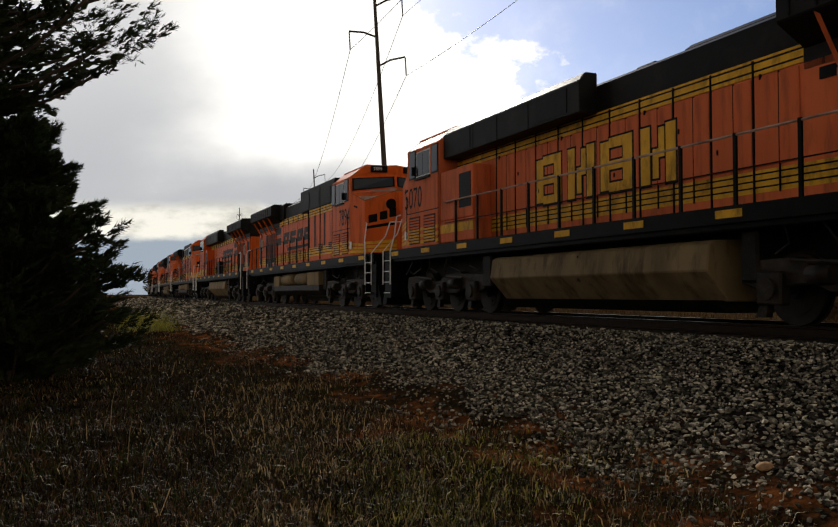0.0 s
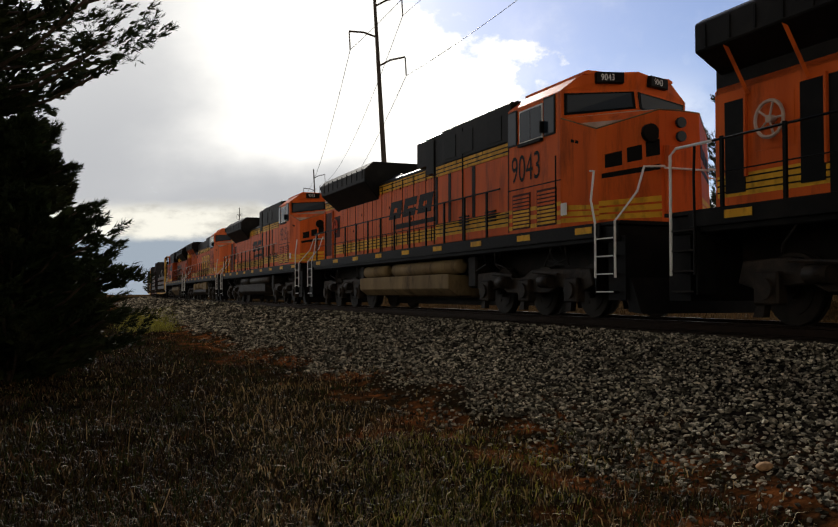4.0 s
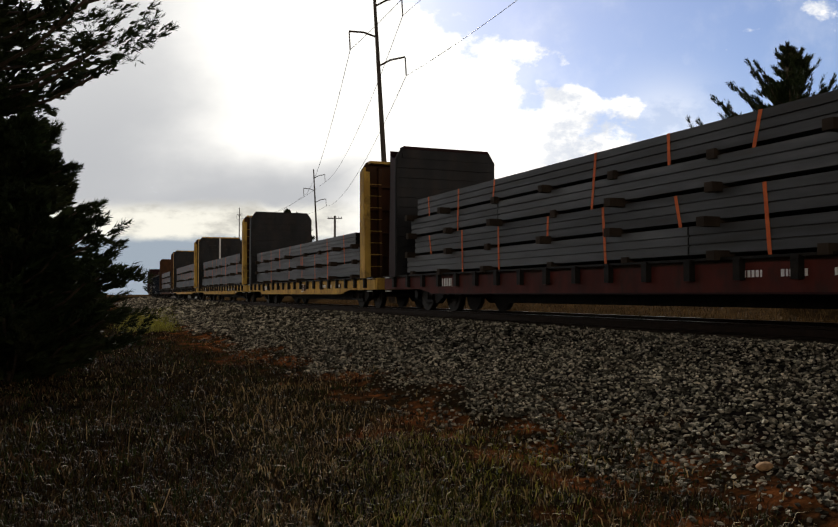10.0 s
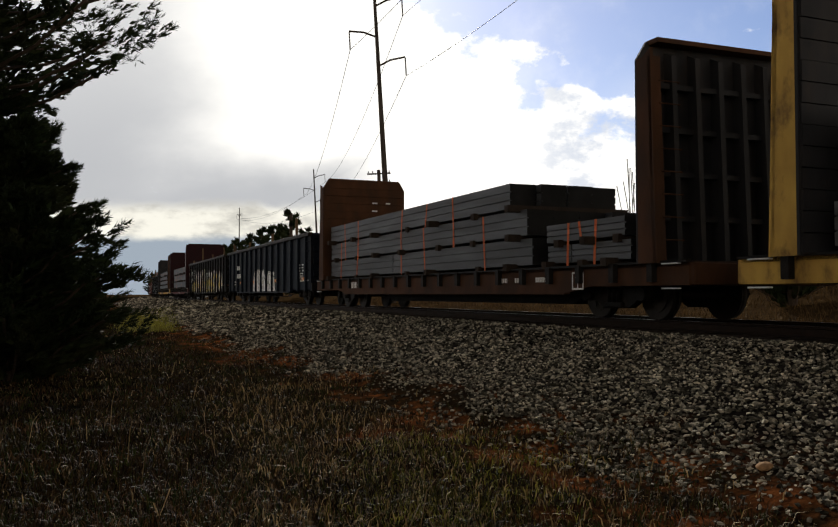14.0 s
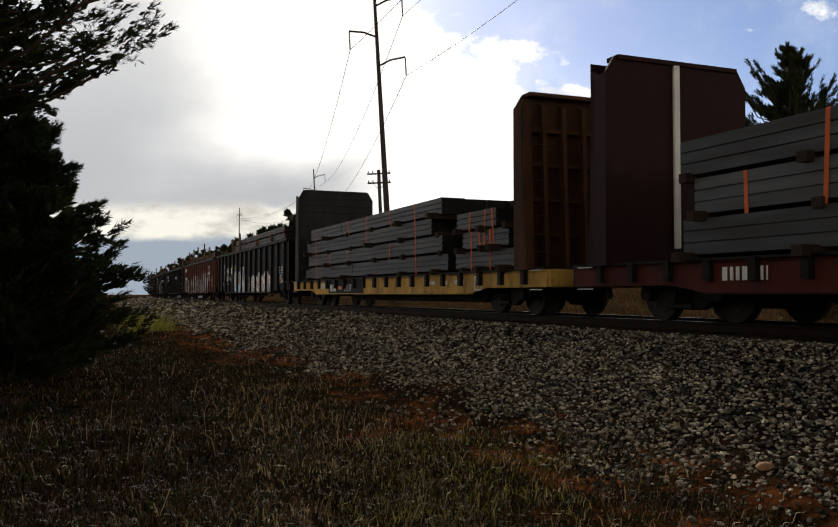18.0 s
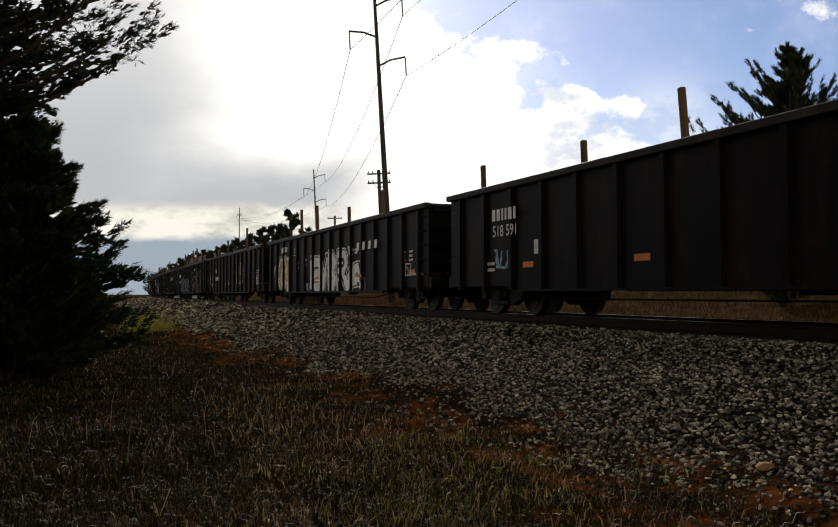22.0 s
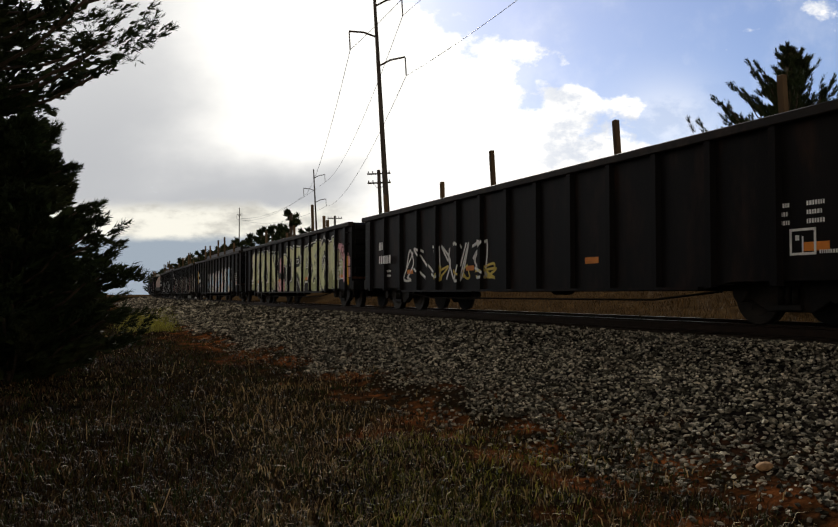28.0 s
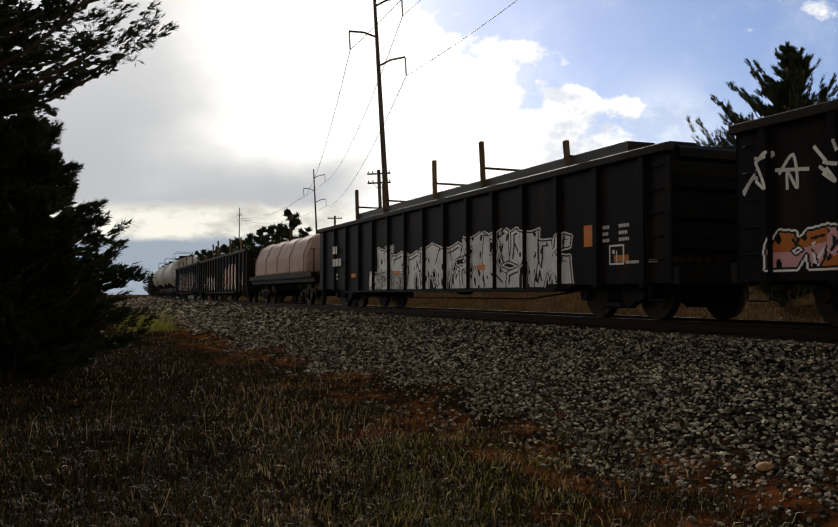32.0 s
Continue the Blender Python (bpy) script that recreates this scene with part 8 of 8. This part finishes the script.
def build_trees():
    cedar("cedar_tree", spot(15.5, -0.47, -1.1), 4.6, near_shape, 3, 230, 70000, 0.17, "dark young cedar tree with drooping lower boughs", 0.0, 0.75)
    cedar("cedar_tree", spot(16.5, -0.575, -1.1), 10.0, tall_shape, 8, 300, 96000, 0.17, "tall dark cedar tree with long overhanging boughs", 0.0, 0.72)
    cedar("cedar_tree", spot(29.5, 0.427, 0.2), 8.75, lambda f: np.interp(f, [0, 0.12, 0.3, 0.46, 0.70, 0.86, 1], [0.6, 2.5, 3.6, 3.45, 2.2, 0.95, 0.12]), 12, 230, 32000, 0.21, "dark green cedar tree behind the railway line", 0.8, 0.5)
    cedar("cedar_tree", spot(34, 0.50, -0.1), 8.0, lambda f: np.interp(f, [0, 0.15, 0.3, 0.56, 0.84, 1], [0.4, 1.8, 3.8, 3.0, 1.5, 0.12]), 13, 100, 11000, 0.28, "dark green cedar tree behind the railway line", 0.6, 0.5)
    # unseen cedars added beside and behind the viewer to shade the left verge
    cedar("cedar_tree", spot(11.5, -0.80, -1.1), 8.5, near_shape, 31, 120, 8000, 0.4, "unseen dark cedar tree added to shade the verge")
    cedar("cedar_tree", spot(7.5, -1.25, -1.1), 9.0, near_shape, 32, 120, 8000, 0.4, "unseen dark cedar tree added to shade the verge")
    cedar("cedar_tree", Vector((-3.5, -7.0, -1.1)), 9.0, near_shape, 33, 120, 8000, 0.4, "unseen dark cedar tree added to shade the verge")
    cedar("cedar_tree", Vector((2.5, -6.5, -1.1)), 8.5, near_shape, 34, 120, 8000, 0.4, "unseen dark cedar tree added to shade the verge")
    # the hedgerow of cedars and brush far along the line
    rng = random.Random(5)
    for across, depth, top in ((-0.147, 92, 8.9), (-0.130, 97, 7.2), (-0.157, 95, 7.4), (-0.168, 99, 7.7), (-0.180, 104, 7.9), (-0.192, 108, 7.4), (-0.203, 112, 6.8), (-0.210, 115, 7.2), (-0.218, 118, 6.7), (-0.228, 124, 6.8), (-0.236, 127, 6.4), (-0.244, 131, 6.6),
                               (-0.252, 138, 6.5), (-0.262, 146, 6.5), (-0.268, 151, 6.2), (-0.274, 156, 6.2), (-0.284, 168, 5.7), (-0.292, 180, 5.2), (-0.300, 190, 4.5)):
        cedar("cedar_tree", spot(depth, across, 0.4), top, lambda f: np.interp(f, [0, 0.3, 0.6, 0.85, 1], [2.6, 2.8, 1.7, 0.7, 0.1]), rng.randint(0, 999), 36, 1700, 0.6, "distant dark cedar tree in a hedgerow")
    # bare shrub behind the train
    shrub = empty("bare_shrub", "thin leafless shrub behind the railway line", "shrub")
    shrub.location = spot(46, 0.245, -0.1)
    for k in range(16):
        q, r = rng.uniform(0, 6.28), rng.uniform(0.3, 1.0)
        p = [(0, 0, 0), (r * 0.5 * math.cos(q), r * 0.5 * math.sin(q), 4.0), (r * math.cos(q + 0.4), r * math.sin(q + 0.4), rng.uniform(6.2, 7.8))]
        part("stem", rod(p, 0.022, None, 4), M["twig"], shrub)


def pole_line():
    # tall transmission poles with alternate arms
    poles = []
    for depth, a_top, lean, top in ((62.0, -0.0305, 3.4, 23.5), (155.0, -0.1135, 3.0, 23.0), (236.0, -0.2062, 0.0, 24.2)):
        arms = ((22.0, 1), (19.75, -1), (17.65, 1)) if depth < 200 else ((22.6, 1), (22.4, -1), (22.2, 1))
        out = 1.95 if depth < 200 else 0.7
        base = spot(depth, a_top, -0.3)
        pole = empty("transmission_pole", "tall dark transmission pole with alternate bracket arms", "utility pole", "transmission poles")
        pole.matrix_world = Matrix.Translation(base) @ Matrix.Rotation(ALPHA - math.pi / 2, 4, "Z").inverted() @ Matrix.Rotation(radians(-lean), 4, "Y")
        bm = bmesh.new()
        drum((0, 0, top / 2), 0.2, top, "z", 12, bm)
        for v in bm.verts:
            k = 1.25 - 0.75 * v.co.z / top
            v.co.x, v.co.y = v.co.x * k, v.co.y * k
        part("shaft", bm, M["wood_pole"], pole)
        for z, d in arms:
            arm = part("arm", rod([(0, 0, z - 0.55), (d * 0.46 * out, 0, z - 0.15), (d * out, 0, z)], 0.07, None, 6), M["wood_pole"], pole)
            part("insulator", drum((d * out, 0, z - 0.7), 0.05, 1.3, "z", 8), M["insulator"], arm)
        poles.append((pole, arms, out))
    # wires: a shallow sag from pole to pole, and on past the camera
    tips = [[p.matrix_world @ Vector((d * out, 0, z - 1.35)) for z, d in arms] for p, arms, out in poles]
    for k in range(3):
        a, b, c = tips[0][k], tips[1][k], tips[2][k]
        on = a + Vector((72, -8, 0.5))
        line = []
        for p, q, sag in ((on, a, 1.6), (a, b, 2.2), (b, c, 1.8)):
            line += [p.lerp(q, i / 16) - Vector((0, 0, 4 * sag * (i / 16) * (1 - i / 16))) for i in range(16)]
        line.append(c)
        tagged(part("power_line", rod(line, 0.022, None, 4), M["wire"]), "thin dark overhead power line", "power line", "overhead wires")
    for depth, a_top, top, lean in ((71.0, -0.0395, 10.9, 2.6), (112.0, -0.0965, 10.8, 0.0)):
        pole = empty("utility_pole", "timber utility pole with crossarms and insulators", "utility pole", "utility poles")
        pole.matrix_world = Matrix.Translation(spot(depth, a_top, -0.3)) @ Matrix.Rotation(ALPHA - math.pi / 2, 4, "Z").inverted() @ Matrix.Rotation(radians(-lean), 4, "Y")
        part("shaft", drum((0, 0, top / 2), 0.14, top, "z", 10), M["wood_pole"], pole)
        for z in ((top - 0.3, top - 1.05) if depth < 100 else (top - 0.3,)):
            part("crossarm", box(-0.95, 0.95, -0.06, 0.06, z - 0.06, z + 0.06), M["wood_pole"], pole)
            for x in (-0.85, -0.5, 0.5, 0.85):
                part("insulator", drum((x, 0, z + 0.14), 0.045, 0.16, "z", 8), M["insulator"], pole)
        if depth < 100:
            for x in (-0.55, 0.55):
                part("brace", rod([(x, 0.05, top - 1.05), (0, 0.1, top - 1.6)], 0.02, None, 4), M["wood_pole"], pole)


def far_barn():
    barn = empty("barn", "distant pale metal barn with a low roof", "building")
    barn.matrix_world = Matrix.Translation(spot(190, -0.258, 0)) @ Matrix.Rotation(0.5, 4, "Z")
    part("wall", box(-2.4, 2.4, -2.4, 2.4, -0.5, 7.9), M["far_wall"], barn)
    part("roof", prism([(-2.7, 7.9), (0, 8.6), (2.7, 7.9)], -2.7, 2.7, "x"), M["roof"], barn)
    part("door", box(-1.2, 1.2, -2.44, -2.4, -0.4, 4.0), M["roof"], barn)


# ---------------------------------------------------------------- grass
def grass(name, count, area, length, width, material, seed, label, clump=0.25, everywhere=False):
    """Blades as thin bent strips, in tufts. area: depth range and share across range."""
    rng = np.random.default_rng(seed)
    d0, d1, a0, a1 = area
    tufts = count // 14
    u = rng.uniform(0, 1, tufts)
    depth = d0 * (d1 / d0) ** u
    across = rng.uniform(a0, a1, tufts)
    px = -math.cos(ALPHA) * depth + math.sin(ALPHA) * across * depth
    py = math.sin(ALPHA) * depth + math.cos(ALPHA) * across * depth
    # keep them on the camera's side of the bank's toe
    n_off = LINE_Y + px * px / (2 * LINE_R) - py
    patch = np.array([noise.noise((x * 0.55, y * 0.55, 9.0)) for x, y in zip(px, py)])
    keep = rng.uniform(0, 1, tufts) < (n_off - np.interp(px, [-12, -7], [5.5, 6.0])) / np.interp(px, [-12, -6], [1.9, 3.0]) + 1.1 * patch * np.clip((8.5 - n_off) / 2, 0, 1)
    keep &= n_off > 5.35
    if everywhere:
        keep = n_off > 4.0
    px, py, depth = px[keep], py[keep], depth[keep]
    # bare patches
    bare = np.array([noise.noise((x * 0.45, y * 0.45, 2.0)) for x, y in zip(px, py)])
    n_off = n_off[keep]
    keep = (bare < 0.15 + 0.25 * (n_off - 6.0)) | everywhere
    px, py, depth = px[keep], py[keep], depth[keep]
    m = len(px)
    X = np.repeat(px, 14) + rng.normal(0, clump, m * 14)
    Y = np.repeat(py, 14) + rng.normal(0, clump, m * 14)
    n = len(X)
    Z = np.array([ground_height(x, y, -(LINE_Y + x * x / (2 * LINE_R) - y)) for x, y in zip(X, Y)])
    D = np.repeat(depth, 14)
    h = length * rng.uniform(0.35, 1.25, n) * rng.choice([0.6, 1.0, 1.0, 1.35], n)
    w = width * (0.7 + 0.3 * D / d0).clip(0.7, 5.0)
    q = rng.uniform(0, 2 * math.pi, n)
    bend = rng.uniform(0.2, 1.25, n)
    dx, dy = np.cos(q), np.sin(q)
    p = rng.uniform(0, 2 * math.pi, n)
    sx, sy = np.cos(p) * w, np.sin(p) * w
    base = np.stack([X, Y, Z - 0.02], 1)
    midp = base + np.stack([dx * bend * h * 0.25, dy * bend * h * 0.25, h * 0.6], 1)
    tip = base + np.stack([dx * bend * h * 0.8, dy * bend * h * 0.8, h * (1.05 - 0.35 * bend)], 1)
    side = np.stack([sx, sy, np.zeros(n)], 1)
    V = np.stack([base - side, base + side, midp + side * 0.8, midp - side * 0.8, tip], 1).reshape(-1, 3)
    i = np.arange(n)[:, None] * 5
    F = np.concatenate([i + np.array([[0, 1, 2]]), i + np.array([[0, 2, 3]]), i + np.array([[3, 2, 4]])])
    ob = scatter_mesh(name, V, F, material)
    return tagged(ob, label, "grass", kind="stuff")


build_trees()
pole_line()
far_barn()
grass("dry_grass", 120000, (5.0, 60.0, -0.56, 0.5), 0.115, 0.0042, M["grass_dry"], 21, "dry tan autumn grass on the verge", 0.10)
grass("dead_stalks", 8500, (5.0, 34.0, -0.56, 0.5), 0.085, 0.0048, M["stalk"], 23, "pale dead stalks standing in the grass", 0.30)
grass("dead_stalks", 11000, (5.0, 16.0, -0.22, 0.34), 0.10, 0.0052, M["stalk"], 28, "pale dead stalks standing in the grass", 0.30)
grass("tall_stalks", 260, (5.0, 22.0, -0.50, 0.3), 0.40, 0.0042, M["stalk"], 24, "tall pale dead stalks standing in the grass", 0.6)
grass("green_grass", 60000, (5.0, 60.0, -0.56, 0.45), 0.10, 0.0045, M["grass_green"], 22, "low green grass among dry stalks", 0.12)

grass("dry_grass", 14000, (0.9, 5.0, -1.6, 1.2), 0.115, 0.0042, M["grass_dry"], 27, "dry tan autumn grass on the verge", 0.10)
grass("near_tufts", 6000, (5.3, 9.5, -0.06, 0.16), 0.09, 0.0035, M["grass_bright"], 26, "yellow-green grass tufts in the dry verge", 0.16)
# tufts coloured as if in sunlight
grass("green_tufts", 7000, (34.0, 62.0, -0.335, -0.285), 0.26, 0.006, M["grass_bright"], 25, "sunlit yellow-green grass on the verge", 0.3, True)


def far_grass():
    """Dry tufts on the rising ground beyond the line."""
    rng = np.random.default_rng(61)
    n = 70000
    s, off = rng.uniform(-75, 6, n), 4.2 + 22 * rng.uniform(0, 1, n) ** 1.4
    X, Y = line_xy(s, off)
    Z = np.array([ground_height(x, y, o) for x, y, o in zip(X, Y, off)])
    h, w = rng.uniform(0.10, 0.34, n), rng.uniform(0.008, 0.018, n)
    q = rng.uniform(0, 2 * math.pi, n)
    base = np.stack([X, Y, Z - 0.02], 1)
    side = np.stack([np.cos(q) * w, np.sin(q) * w, np.zeros(n)], 1)
    tip = base + np.stack([rng.normal(0, 0.4, n) * h, rng.normal(0, 0.4, n) * h, h], 1)
    V = np.stack([base - side, base + side, tip], 1).reshape(-1, 3)
    tagged(scatter_mesh("far_grass", V, np.arange(3 * n).reshape(-1, 3), M["grass_far"]), "dry brown grass beyond the railway line", "grass", kind="stuff")


far_grass()
rock = bmesh.new()
bmesh.ops.create_icosphere(rock, subdivisions=2, radius=0.062)
for v in rock.verts:
    v.co = Vector((v.co.x * 1.1, v.co.y * 0.8, v.co.z * 0.42)) * (1 + 0.25 * noise.noise(v.co * 14))
rock = tagged(part("rock", rock, M["rock"]), "small red sandstone chunk lying in the dirt", "rock")
rock.location = spot(6.75, 0.392)
rock.location.z = ground_height(rock.location.x, rock.location.y, -(LINE_Y - rock.location.y)) + 0.02
rock.rotation_euler = (radians(25), radians(-12), radians(40))
build_ballast()


def motions():
    """The whole train rolls by at one steady pace along the arc of the line."""
    times = [2.0 * k for k in range(17)]
    # wheels of one place on a truck turn alike and share their turning
    turning = {}
    for wheel, place, radius in WHEELS:
        key = (round(place.x, 3), radius)
        if key not in turning:
            rate = SPEED / radius
            walk(wheel, [(k / FPS, Matrix.Translation(place) @ Matrix.Rotation(rate * k / FPS, 4, "Y")) for k in range(32 * FPS + 1)])
            turning[key] = (wheel.animation_data.action, wheel.animation_data.action_slot)
        else:
            wheel.rotation_mode = "QUATERNION"
            keys = wheel.animation_data_create()
            keys.action, keys.action_slot = turning[key]
    for thing, pos, turned in TRAIN:
        walk(thing, [(t, line_pose(SPEED * t - pos, 0, 0, math.pi if turned else 0)) for t in times])


motions()
